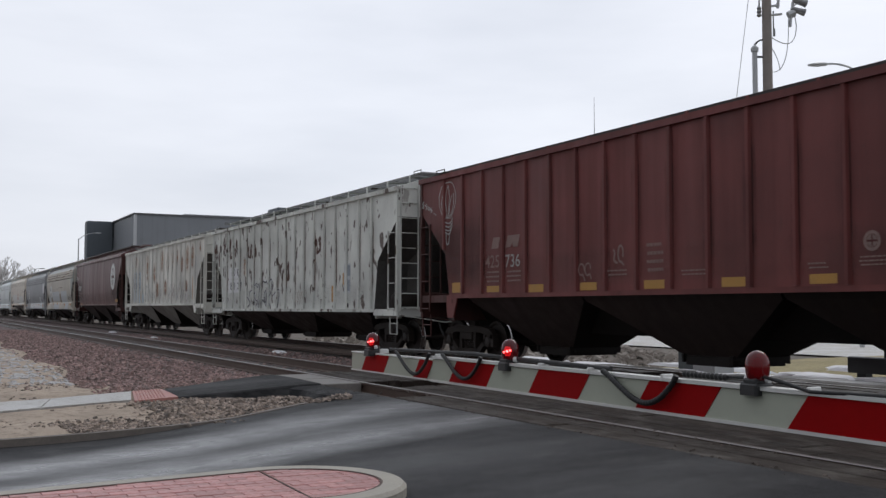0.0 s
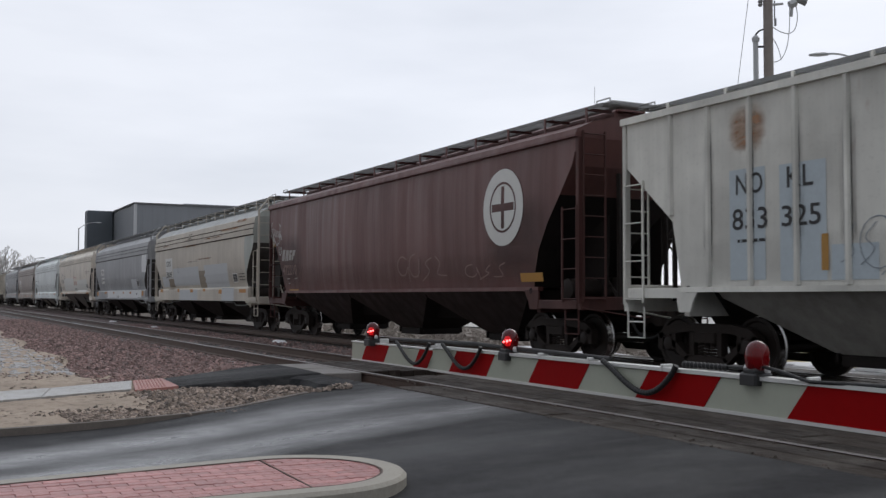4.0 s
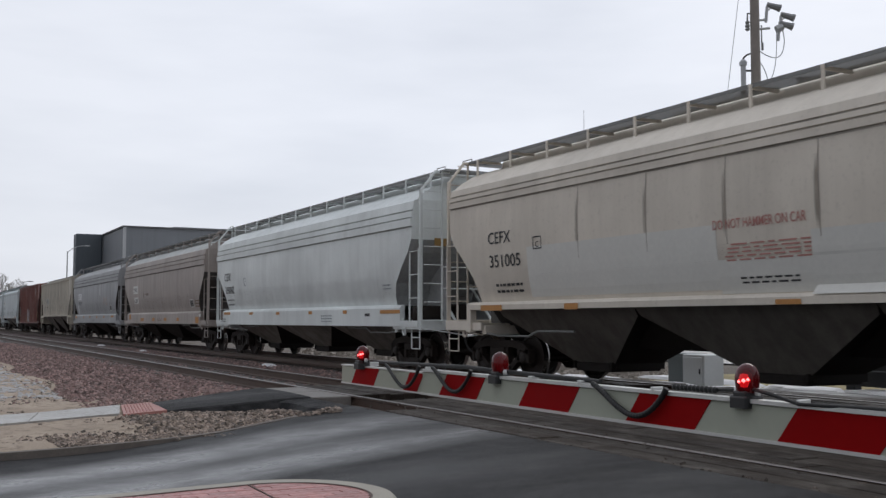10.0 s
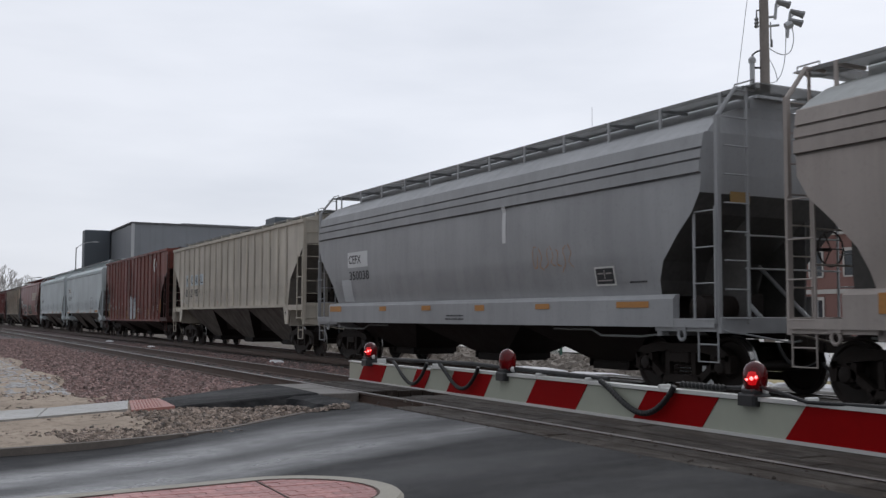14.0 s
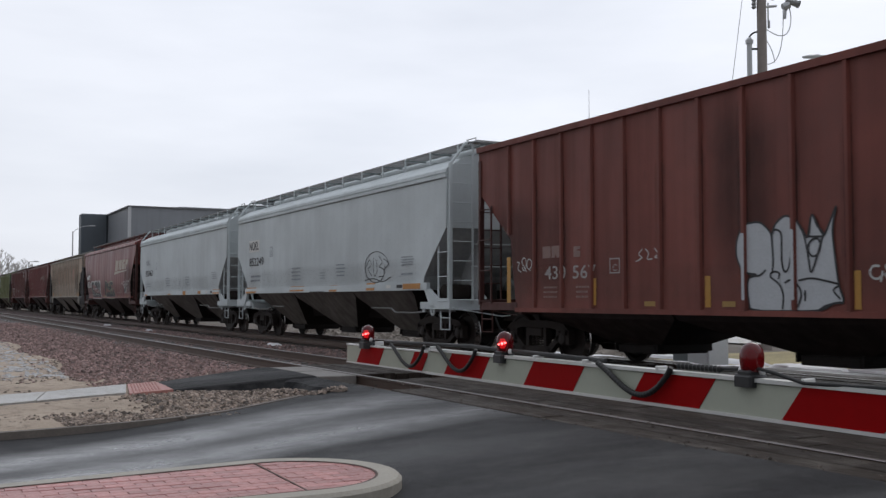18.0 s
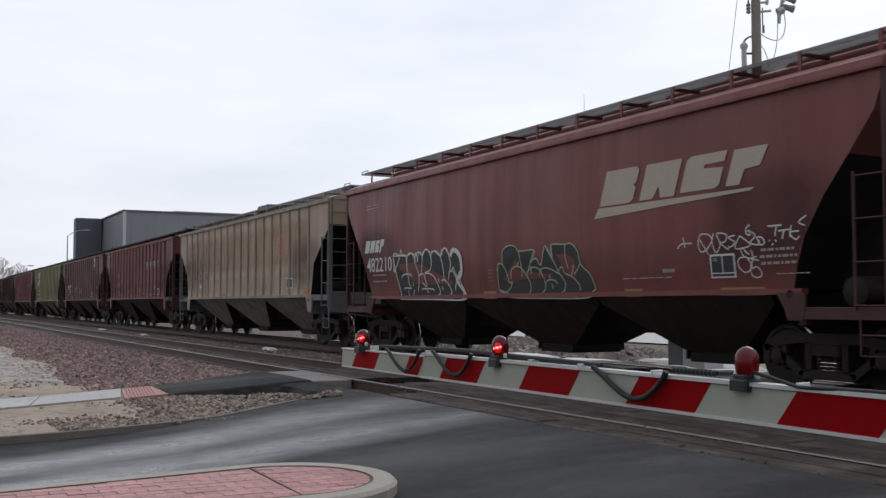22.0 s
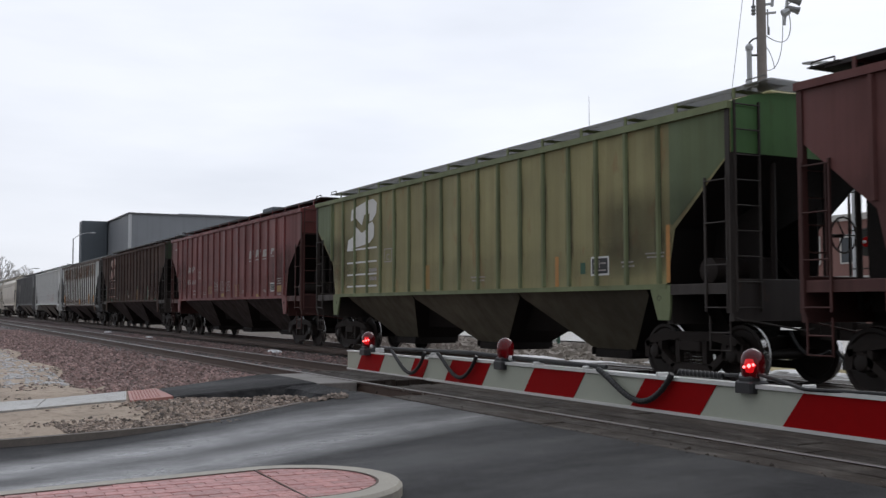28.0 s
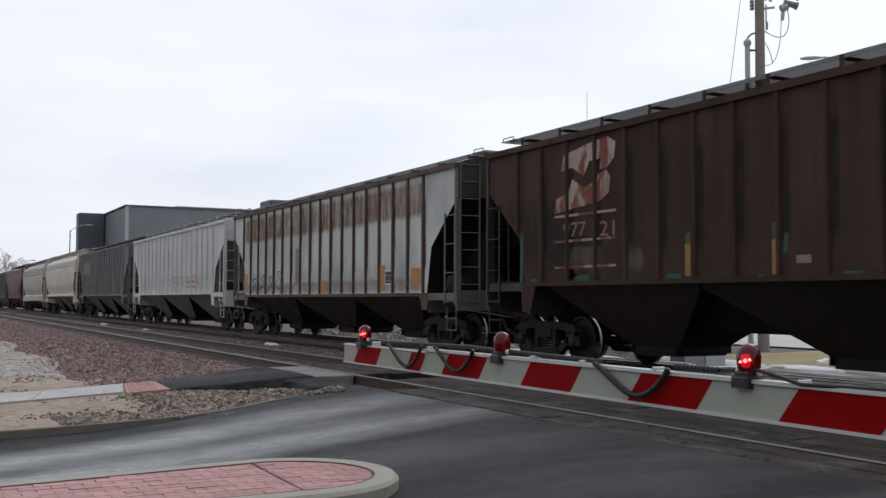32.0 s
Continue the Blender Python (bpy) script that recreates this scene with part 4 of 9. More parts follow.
for k in range(3200):
    x = rnd.uniform(-45.5, -21.9)
    y = 17.6 + .1 * (x + 30) + rnd.uniform(-1.5, .9)
    spots.append((x, y, ridge_z(x, y) + .01, rnd.uniform(.04, .13) if k % 14 else rnd.uniform(.14, .24)))
stone_mesh("bank_stones", spots, M["rock"], "grey-brown broken stones of the rubble bank", "stones")
bank = Shape()
xs, ys = span(-24, 34, .9), span(17.6, 33, .7)
n = len(xs)
bank.add([(x, y, -.43 + .3 * math.sin(math.pi * (y - 17.6) / 15.4) * (.8 + lumpy(x, y, .5, 5)) * min(1, (x + 24) / 4) + lumpy(x, y, .07, .9)) for y in ys for x in xs],
         [(j * n + i, j * n + i + 1, (j + 1) * n + i + 1, (j + 1) * n + i) for j in range(len(ys) - 1) for i in range(n - 1)])
solid("grass_bank", bank, M["grass"], "low bank of dry yellow winter grass", "bank", kind="structure", smooth=True)

for x, y, w, mat, lab in ((-17.95, 16.3, .36, "cabinet", "low pale grey steel signal cabinet beside the far track"), (-18.75, 16.55, .36, "cabinet_dark", "low dark grey-green signal cabinet beside the far track")):
    cab = thing("signal_cabinet", (x, y, -.42), lab, "signal cabinet", "cabinets beside the far track")
    part("body", Shape().soft_box(-w, w, -.3, .3, .08, .86, .02), M[mat], cab)
    part("door", Shape().soft_box(-w + .05, w - .05, -.33, -.302, .13, .8, .01), M[mat], cab)
    part("plinth", Shape().box(-w - .04, w + .04, -.34, .34, 0, .08), M["concrete"], cab)
    part("handle", Shape().box(w - .12, w - .09, -.35, -.33, .42, .54), M["black"], cab)
fen = thing("fence_panel", (-36.4, 24.0, -.42), "white slatted fence panel in a green frame", "fence")
for k in range(9):
    part("slat", Shape().soft_box(-.9 + k * .2, -.78 + k * .2, -.02, .02, .05, 1.0, .008), M["white"], fen)
part("rail", Shape().box(-1.0, 1.0, .02, .06, .2, .28), M["rail_green"], fen)
part("rail", Shape().box(-1.0, 1.0, .02, .06, .8, .88), M["rail_green"], fen)
for x in (-1.02, 1.02):
    part("post", Shape().soft_box(x - .05, x + .05, -.04, .06, 0, 1.12, .01), M["rail_green"], fen)

beam = thing("timber_barrier", (-12.6, 15.75, -.2), "low dark timber barrier beside the far track", "barrier")
part("beam", Shape().soft_box(-1.0, 1.2, -.12, .12, .2, .5, .02), M["black"], beam)
for x in (-.7, .9):
    part("post", Shape().soft_box(x - .1, x + .1, -.1, .1, -.05, .2, .01), M["black"], beam)
part("block", Shape().soft_box(-.2, .1, -.1, .1, .5, .66, .02), M["black"], beam)

sig = thing("crossing_signal", (-14.6, 18.2, -.2), "far crossing signal mast with round black lamp discs", "crossing signal")
part("mast", Shape().lathe([(.07, 0), (.07, 4.2)], (0, 0, 0), seg=10), M["galv"], sig, smooth=True)
for d in (-1, 1):
    c = (d * .42 * RT.x, d * .42 * RT.y, 2.75)
    ds = part("disc", Shape().lathe([(.3, 0), (.3, .02)], c, "y", 20), M["black"], sig, "round black backing disc")
    part("lens", Shape().lathe([(.1, -.03), (.11, -.005)], c, "y", 14), M["arm_red"], ds, "red signal lens")
part("crossarm", Shape().tube((-.5 * RT.x, -.5 * RT.y, 2.75), (.5 * RT.x, .5 * RT.y, 2.75), .035, 8), M["galv"], sig)

# red brick building on the far side
bb = thing("brick_building", (-56, 64, -.4), "red brick building with pale stone window trim", "building")
part("wall", Shape().box(-4, 26, 0, 14, 0, 8.2), M["redbrick"], bb)
part("cornice", Shape().box(-4.2, 26.2, -.25, 14.2, 8.2, 8.7), M["concrete"], bb, "pale stone cornice")
part("stone_course", Shape().box(-4.05, 26.05, -.08, 0, 3.6, 3.95), M["concrete"], bb)
win = Shape().box(-.7, .7, -.1, 0, -.12, 0).box(-.75, .75, -.12, 0, 1.9, 2.15).box(-.75, -.6, -.1, 0, 0, 1.9).box(.6, .75, -.1, 0, 0, 1.9).mesh("window_frame", M["concrete"])
pane = Shape().box(-.6, .6, -.05, -.02, 0, 1.9).mesh("pane", M["glass"])
for k in range(8):
    for z in (1.2, 5.0):
        w = part("window", win, None, bb, "window with pale stone trim")
        w.location = (-2.2 + k * 3.4, -.001, z)
        part("pane", pane, None, w)
back_shed = thing("low_shed", (-20, 78, -.4), "long low pale shed behind the road", "shed")
part("wall", Shape().box(-12, 60, 0, 10, 0, 4.2), M["concrete"], back_shed)
part("roof", Shape().prism([(-.4, 4.2), (10.4, 4.2), (5, 6.0)], -12.4, 60.4), M["roof_dark"], back_shed)


# bare winter trees far down the line
def bare_tree(x, y, h, seed):
    r2 = random.Random(seed)
    t = thing("tree", (x, y, -.4), "bare leafless winter tree with a rounded crown of twigs", "tree", "bare trees down the line")
    trunk, twigs = Shape(), Shape()

    def grow(p, d, ln, r, depth):
        q = p + d * ln
        (trunk if depth > 3 else twigs).tube(p, q, r, 6 if depth > 2 else 3, r * .7)
        if depth == 0:
            return
        for _ in range(3 if depth > 1 else 4):
            nd = (d + Vector((r2.uniform(-.75, .75), r2.uniform(-.75, .75), r2.uniform(-.15, .5)))).normalized()
            grow(q, nd, ln * r2.uniform(.62, .82), r * .62, depth - 1)
    grow(Vector((0, 0, 0)), Vector((0, 0, 1)), h * .24, h * .026, 6)
    part("trunk", trunk, M["hazy_bark"], t)
    part("crown", twigs, M["hazy_bark"], t, "fine bare twigs")


bare_tree(-282, 19.5, 17.5, 5)
bare_tree(-300, 27, 13, 6)
bare_tree(-286, 23.6, 16.5, 8)
bare_tree(-296, 21.8, 14.5, 9)
bare_tree(-262, 17.5, 10.5, 7)
tree_line = Shape()
r3 = random.Random(4)
for k in range(260):
    x, y, h = -700 + r3.uniform(-30, 30), -120 + k * 1.6, r3.uniform(6, 13)
    for j in range(5):
        a = Vector((x, y, -.4))
        tree_line.tube(a, a + Vector((r3.uniform(-2, 2), r3.uniform(-3, 3), h * r3.uniform(.6, 1))), .3, 3, .05)
ob = solid("tree_line", tree_line, M["hazy_bark"], "distant line of bare winter trees", "trees", kind="stuff")


# ---------------- the freight train ----------------
SPEED, GAIN = 11.244, 0.00733          # metres a second, and how it slowly picks up
ENDS = [-21.5, -40.21, -58.88, -78.04, -96.08, -114.38, -132.89, -151.21, -169.02, -186.96, -205.43, -223.26, -240.71, -257.98, -276.31, -294.81,
        -312.44, -330.44, -348.63, -367.06, -385.39, -403.47, -421.7, -440.1, -458.2, -476.4, -494.6, -512.8, -531.0]
GAP = 1.25
RIB_OFF = -0.2          # the ribs sit a little behind each car's middle


def going(t):
    return SPEED * t + GAIN * t * t


# side outlines: (half width, height); inset of each end by height
KINDS = {
    "ribbed": dict(side=[(1.52, 1.48), (1.52, 2.4), (1.52, 3.45), (1.52, 4.16)], band=[], roof=[(1.5, 4.2), (1.1, 4.33), (.55, 4.41), (0, 4.43)],
                   inset=[(1.48, 1.45), (2.4, 1.25), (3.45, 0), (4.5, 0)], hop=1.48, board=4.56, low=1.42),
    "curved": dict(side=[(1.44, 1.56), (1.51, 1.8), (1.565, 2.1), (1.6, 2.5), (1.615, 2.8), (1.615, 3.1), (1.60, 3.40)],
                   band=[(1.645, 3.41), (1.645, 3.585), (1.60, 3.592), (1.60, 3.617), (1.625, 3.625), (1.615, 3.755), (1.575, 3.762), (1.575, 3.787), (1.60, 3.795), (1.56, 4.0), (1.54, 4.02)],
                   roof=[(1.49, 4.03), (1.34, 4.17), (1.08, 4.34), (.7, 4.48), (0, 4.55)],
                   inset=[(1.56, 1.42), (1.9, 1.36), (2.1, 1.24), (2.5, .85), (2.95, .34), (3.4, .3), (4.03, .28), (4.1, .3), (4.24, .36), (4.4, .4)], hop=1.2, board=4.72, low=1.06),
    "curved_thin": dict(side=[(1.44, 1.56), (1.51, 1.8), (1.565, 2.1), (1.6, 2.5), (1.615, 2.8), (1.615, 3.1), (1.605, 3.4), (1.59, 3.60)],
                   band=[(1.625, 3.61), (1.625, 3.72), (1.585, 3.726), (1.585, 3.75), (1.61, 3.756), (1.60, 3.83), (1.565, 3.836), (1.565, 3.86), (1.585, 3.866), (1.55, 4.0), (1.53, 4.02)],
                   roof=[(1.49, 4.03), (1.34, 4.17), (1.08, 4.34), (.7, 4.48), (0, 4.55)],
                   inset=[(1.56, 1.42), (1.9, 1.36), (2.1, 1.24), (2.5, .85), (2.95, .34), (3.4, .3), (4.03, .28), (4.1, .3), (4.24, .36), (4.4, .4)], hop=1.44, board=4.72, low=1.42),
    "smooth": dict(side=[(1.545, 1.45), (1.565, 1.75), (1.58, 2.25), (1.58, 2.8), (1.575, 3.4), (1.56, 3.92)],
                   band=[(1.60, 3.93), (1.60, 4.0), (1.555, 4.006), (1.555, 4.03), (1.585, 4.037), (1.575, 4.11), (1.54, 4.15), (1.5, 4.18)], roof=[(1.45, 4.2), (1.2, 4.36), (.8, 4.49), (0, 4.56)],
                   inset=[(1.45, 1.34), (1.72, 1.24), (2.8, .12), (4.5, .1)], hop=1.45, board=4.74, low=1.45),
    "bulged": dict(side=[(1.47, 1.4), (1.52, 1.7), (1.555, 2.1), (1.57, 2.6), (1.57, 3.1), (1.56, 3.6), (1.53, 4.1)],
                   band=[(1.60, 4.11), (1.60, 4.15), (1.57, 4.25)], roof=[(1.5, 4.27), (1.2, 4.41), (.75, 4.52), (0, 4.58)],
                   inset=[(1.4, 1.6), (2.0, 1.4), (2.6, 1.0), (3.2, .5), (3.8, .05), (4.6, 0)], hop=1.36, board=4.76, low=1.34),
}
for name, z, board in (("ribbed_mid", 1.36, 4.47), ("ribbed_low", 1.15, 4.56), ("ribbed_deep", 1.04, 4.4), ("ribbed_flat", 1.48, 4.42), ("ribbed_high", 1.58, 4.47), ("ribbed_tall", 1.54, 4.54)):
    k = dict(KINDS["ribbed"])
    k["side"] = [(1.52, z)] + k["side"][1:]
    k["inset"] = [(z, 1.45)] + k["inset"][1:]
    k["hop"], k["low"], k["board"] = z, z - .06, board
    if name == "ribbed_deep":      # taller in the side, with a flat roof behind the chord
        k["side"] = k["side"][:-1] + [(1.52, 4.32)]
        k["roof"] = [(1.5, 4.36), (1.1, 4.42), (.55, 4.45), (0, 4.46)]
        k["chord"] = 4.38
    KINDS[name] = k


def lerp(tab, z):
    return float(np.interp(z, [a for a, b in tab], [b for a, b in tab]))


def half_width(k, z):
    s = sorted([(b, a) for a, b in k["side"] + k["band"]])
    return float(np.interp(z, [a for a, b in s], [b for a, b in s]))


def skin(prof, k, hb, sign, n=8):
    """A sheet along the car that follows a profile, with each end cut back as the kind's inset says."""
    s = Shape()
    p, m = [], n + 1
    for y, z in prof:
        e = hb - lerp(k["inset"], z)
        p += [(-e + 2 * e * i / n, sign * y, z) for i in range(m)]
    s.add(p, [(j * m + i, j * m + i + 1, (j + 1) * m + i + 1, (j + 1) * m + i) for j in range(len(prof) - 1) for i in range(n)])
    return s


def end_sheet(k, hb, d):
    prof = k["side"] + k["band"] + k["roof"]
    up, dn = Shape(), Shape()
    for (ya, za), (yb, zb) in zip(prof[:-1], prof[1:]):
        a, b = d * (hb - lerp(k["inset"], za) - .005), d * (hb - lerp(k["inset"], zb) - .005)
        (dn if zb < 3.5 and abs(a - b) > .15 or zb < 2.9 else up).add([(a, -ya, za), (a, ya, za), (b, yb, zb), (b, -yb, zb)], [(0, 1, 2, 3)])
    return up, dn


CACHE = {}


def once(key, make):
    if key not in CACHE:
        CACHE[key] = make()
    return CACHE[key]


def wheelset_mesh():
    s = Shape()
    idx = []
    R = .457
    for d in (-1, 1):
        prof = [(.09, -.09), (.16, -.085), (.2, -.05), (.38, -.045), (R - .05, -.07), (R, -.065), (R + .004, .045), (R + .028, .055), (R + .024, .075), (R - .06, .07), (.36, .035), (.18, .04), (.1, .07)]
        n0 = len(s.f)
        s.lathe([(r, -d * h) for r, h in prof], (0, d * .7725, 0), "y", 28)
        for j in range(len(prof) - 1):
            idx += [1 if j in (5, 6) else 0] * 28
        idx += [0, 0]
    n0 = len(s.f)
    s.tube((0, -1.0, 0), (0, 1.0, 0), .085, 12)
    for d in (-1, 1):
        s.lathe([(.13, 0), (.13, .1), (.1, .14), (.05, .15)], (0, d * .93, 0), "y", 12)
        if d < 0:
            s.lathe([(.13, 0), (.13, -.1), (.1, -.14), (.05, -.15)], (0, d * .93, 0), "y", 12)
    idx += [0] * (len(s.f) - len(idx))
    return s.mesh("wheelset", [M["wheel"], M["tread"]], idx, True)


def frame_mesh():
    """A cast truck side frame: top and bottom chords, columns, jaws and springs."""
    s = Shape()
    t = .07
    for a in ([(-1.12, .62), (-.95, .74), (-.55, .80), (.55, .80), (.95, .74), (1.12, .62), (1.08, .52), (.9, .60), (.52, .66), (-.52, .66), (-.9, .60), (-1.08, .52)],
              [(-.42, .17), (.42, .17), (.5, .25), (.40, .30), (-.40, .30), (-.5, .25)],
              [(-1.02, .60), (-.86, .60), (-.38, .27), (-.46, .18)], [(1.02, .60), (.86, .60), (.38, .27), (.46, .18)],
              [(-.36, .28), (-.26, .28), (-.26, .68), (-.36, .68)], [(.26, .28), (.36, .28), (.36, .68), (.26, .68)],
              [(-1.13, .36), (-1.03, .36), (-1.0, .64), (-1.13, .62)], [(1.03, .36), (1.13, .36), (1.13, .62), (1.0, .64)],
              [(-.79, .36), (-.70, .40), (-.70, .62), (-.79, .62)], [(.79, .36), (.70, .40), (.70, .62), (.79, .62)]):
        s.prism(a, -t, t, "y")
    for x in (-.14, 0, .14):
        for k in range(4):
            s.lathe([(.055, 0), (.07, .02), (.055, .04)], (x, 0, .31 + k * .05), seg=8)
    s.soft_box(-.24, .24, -.1, .1, .50, .66, .02)
    return s.mesh("side_frame", M["truck"])


WHEELS = {-1: [], 1: []}


def truck(car, x):
    t = new("truck", once("bolster", lambda: Shape().soft_box(-.2, .2, -1.05, 1.05, .52, .72, .03).soft_box(-.35, .35, -.35, .35, .72, .86, .03).mesh("truck", M["truck"])))
    t.parent = car
    t.location = (x, 0, 0)
    t["label"] = "two-axle cast steel truck"
    for d in (-1, 1):
        f = part("side_frame", once("sideframe", frame_mesh), None, t)
        f.location = (0, d * .99, 0)
    for d in (-1, 1):
        w = part("wheelset", once("wheelset", wheelset_mesh), None, t, "pair of steel wheels on an axle")
        w.location = (d * .889, 0, .457)
        w.rotation_mode = "QUATERNION"
        WHEELS[d].append(w)


def ladder_mesh(h, w, mat, name, n=None):
    s = Shape()
    for u in (0, w):
        s.box(u - .016, u + .016, -.03, .0, 0, h)
    n = n or max(2, int(h / .42))
    for i in range(n):
        z = .06 + (h - .12) * i / (n - 1)
        s.tube((0, -.035, z), (w, -.035, z), .012, 5)
    return s.mesh("ladder", mat)


def bent_ladder_mesh(h, w, mat, inner):
    """The end ladder of the round-roofed cars: one stile of its own, the bent corner post is the other."""
    s = Shape().box(inner - .02, inner + .02, -.03, 0, 0, h)
    for j in range(9):
        z = .08 + (h - .14) * j / 8
        a, b = (0, w) if z < 3.1 else (min(inner, w / 2), max(inner, w / 2))
        s.tube((a, -.035, z), (b, -.035, z), .013, 5)
    return s.mesh("ladder", mat)


def hopper_part(car, k, x0, x1, mat):
    zt, zb = k["hop"], .42
    xc = (x0 + x1) / 2
    s = Shape()
    yt = half_width(k, zt + .1) - .08
    p = [(x0, -yt, zt), (x1, -yt, zt), (x1, yt, zt), (x0, yt, zt), (x0 + .04, -yt + .12, zt - .16), (x1 - .04, -yt + .12, zt - .16), (x1 - .04, yt - .12, zt - .16), (x0 + .04, yt - .12, zt - .16),
         (xc - .62, -.55, zb), (xc + .62, -.55, zb), (xc + .62, .55, zb), (xc - .62, .55, zb)]
    for j in (0, 2):
        s.add([p[j], p[j + 1], p[4 + j + 1], p[4 + j], p[8 + j], p[8 + j + 1]], [(0, 1, 2, 3), (3, 2, 5, 4)])
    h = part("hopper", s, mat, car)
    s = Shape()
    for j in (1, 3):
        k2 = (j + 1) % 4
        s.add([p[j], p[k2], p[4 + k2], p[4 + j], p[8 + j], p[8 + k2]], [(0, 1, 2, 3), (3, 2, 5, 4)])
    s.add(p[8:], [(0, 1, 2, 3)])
    # slopes face down; the near-black colour puts their shade in
    part("hopper_slope", s, M["soot_shade"], car, "sloping sheet between the bays with shade in its colour")
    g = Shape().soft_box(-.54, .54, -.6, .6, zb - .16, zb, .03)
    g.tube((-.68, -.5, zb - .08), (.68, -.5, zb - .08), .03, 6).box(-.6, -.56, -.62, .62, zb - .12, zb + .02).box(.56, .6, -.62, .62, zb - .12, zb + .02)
    o = part("outlet_gate", once(("gate", mat.name, zb), lambda: g.mesh("outlet_gate", M["soot_shade"])), None, car)
    o.location = (xc, 0, 0)
    return h


def hopper_car(i, kind, mat, label, trim=None, under=None, top=None, ends=None, posts=18, board_mat=None, gear=None, slope=None):
    """One covered hopper car with its skin, frame, hoppers, ladders, roof walk and trucks."""
    k = KINDS[kind]
    lead = ENDS[i - 1] - GAP if i else ENDS[0] + 17.4
    L = lead - ENDS[i]
    hb = L / 2
    trim, under, top = trim or mat, under or M["steel_dark"], top or mat
    ends = ends or mat
    gear = gear or trim
    board_mat = board_mat or M["walkway"]
    if kind[:6] == "ribbed" and gear is P["grimy_shaded_red"]:
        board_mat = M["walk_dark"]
    car = thing("covered_hopper_car", ((lead + ENDS[i]) / 2, TRAIN_Y, 0), label, "freight car", "cars of the freight train")
    car["half"] = hb
    for sg, nm in ((-1, "side_panel"), (1, "side_panel")):
        part(nm, skin(k["side"], k, hb, sg), mat, car, smooth=True)
        if k["band"]:
            part("eave_band", skin([k["side"][-1]] + k["band"], k, hb, sg), mat, car)
    rf = [k["band"][-1] if k["band"] else k["side"][-1]] + k["roof"]
    prof = [(y, z) for y, z in rf]
    s = skin(prof, k, hb, -1)
    o = skin(prof, k, hb, 1)
    part("roof", s.add(o.v, o.f), top, car, smooth=True)
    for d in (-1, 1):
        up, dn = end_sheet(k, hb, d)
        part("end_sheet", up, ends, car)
        part("slope_sheet", dn, slope or M["soot_shade"], car, "grimy slope sheet with shade in its colour")
    # side sills
    low = k["low"]
    lift = {"ribbed": .32, "ribbed_flat": .32, "ribbed_mid": .2, "ribbed_high": .42, "ribbed_tall": .38}.get(kind, 0)      # the end deck of these lies level with the side sill
    for sg in (-1, 1):
        if kind == "curved_thin":
            e = hb - 1.0
            s = Shape().prism([(sg * 1.46, low), (sg * 1.575, low), (sg * 1.58, low + .1), (sg * 1.53, low + .15), (sg * 1.44, low + .16)], -e, e)
            for d in (-1, 1):
                s.box(min(d * e, d * (e - .16)), max(d * e, d * (e - .16)), min(sg * 1.44, sg * 1.58), max(sg * 1.44, sg * 1.58), .96, low + .12)
                s.box(min(d * e, d * (e + .95)), max(d * e, d * (e + .95)), min(sg * 1.44, sg * 1.57), max(sg * 1.44, sg * 1.57), 1.0, 1.2)
        elif kind == "curved":
            e = hb - 1.0
            s = Shape().prism([(sg * 1.46, low), (sg * 1.575, low), (sg * 1.58, low + .44), (sg * 1.53, low + .5), (sg * 1.44, low + .52)], -e, e)
            s.box(-e - .9, -e, min(sg * 1.44, sg * 1.57), max(sg * 1.44, sg * 1.57), low, low + .14)
            s.box(e, e + .9, min(sg * 1.44, sg * 1.57), max(sg * 1.44, sg * 1.57), low, low + .14)
        elif kind == "smooth":
            e = hb - 1.05
            s = Shape().box(-e, e, min(sg * 1.5, sg * 1.59), max(sg * 1.5, sg * 1.59), low - .02, low + .15)
        else:
            e = hb - 1.45
            w = half_width(k, low + .05)
            s = Shape().box(-e, e, min(sg * (w - .1), sg * (w + .03)), max(sg * (w - .1), sg * (w + .03)), low - .01, low + .07)
        part("side_sill", s, trim, car)
    if kind[:6] == "ribbed":
        for sg in (-1, 1):
            part("top_chord", Shape().box(-hb, hb, min(sg * 1.5, sg * 1.585), max(sg * 1.5, sg * 1.585), k.get("chord", 4.2) - .11, k.get("chord", 4.2)), trim, car)
        e = hb - 1.42
        posts = 16 if kind == "ribbed_deep" else posts
        car["posts"], car["first_rib"], car["rib_step"] = posts, -e + RIB_OFF, 2 * e / (posts - 1)
        for sg in (-1, 1):
            for j in range(posts):
                z0 = k["hop"] + .02 if j else 2.5      # the hindmost stops above the sloped end
                rib = once(("rib", trim.name, kind, z0), lambda: Shape().prism([(-.05, 0), (-.028, -.048), (.028, -.048), (.05, 0)], z0, k.get("chord", 4.2) - .11, "z").mesh("rib", trim))
                r = part("rib", rib, None, car)
                r.location = (car["first_rib"] + car["rib_step"] * j, sg * 1.521, 0)
                if sg > 0:
                    r.rotation_euler = (0, 0, math.pi)
    # centre sill, couplers and end platforms
    part("centre_sill", Shape().box(-hb + .05, hb - .05, -.2, .2, .88, 1.16), M["steel_dark"], car)
    cp = once("coupler", lambda: Shape().soft_box(-.05, .38, -.09, .09, .74, .95, .02).soft_box(.36, .66, -.14, .14, .70, 1.0, .04).mesh("coupler", M["truck"]))
    for d in (-1, 1):
        c = part("coupler", cp, None, car)
        c.location = (d * (hb - .06), 0, 0)
        if d < 0:
            c.rotation_euler = (0, 0, math.pi)
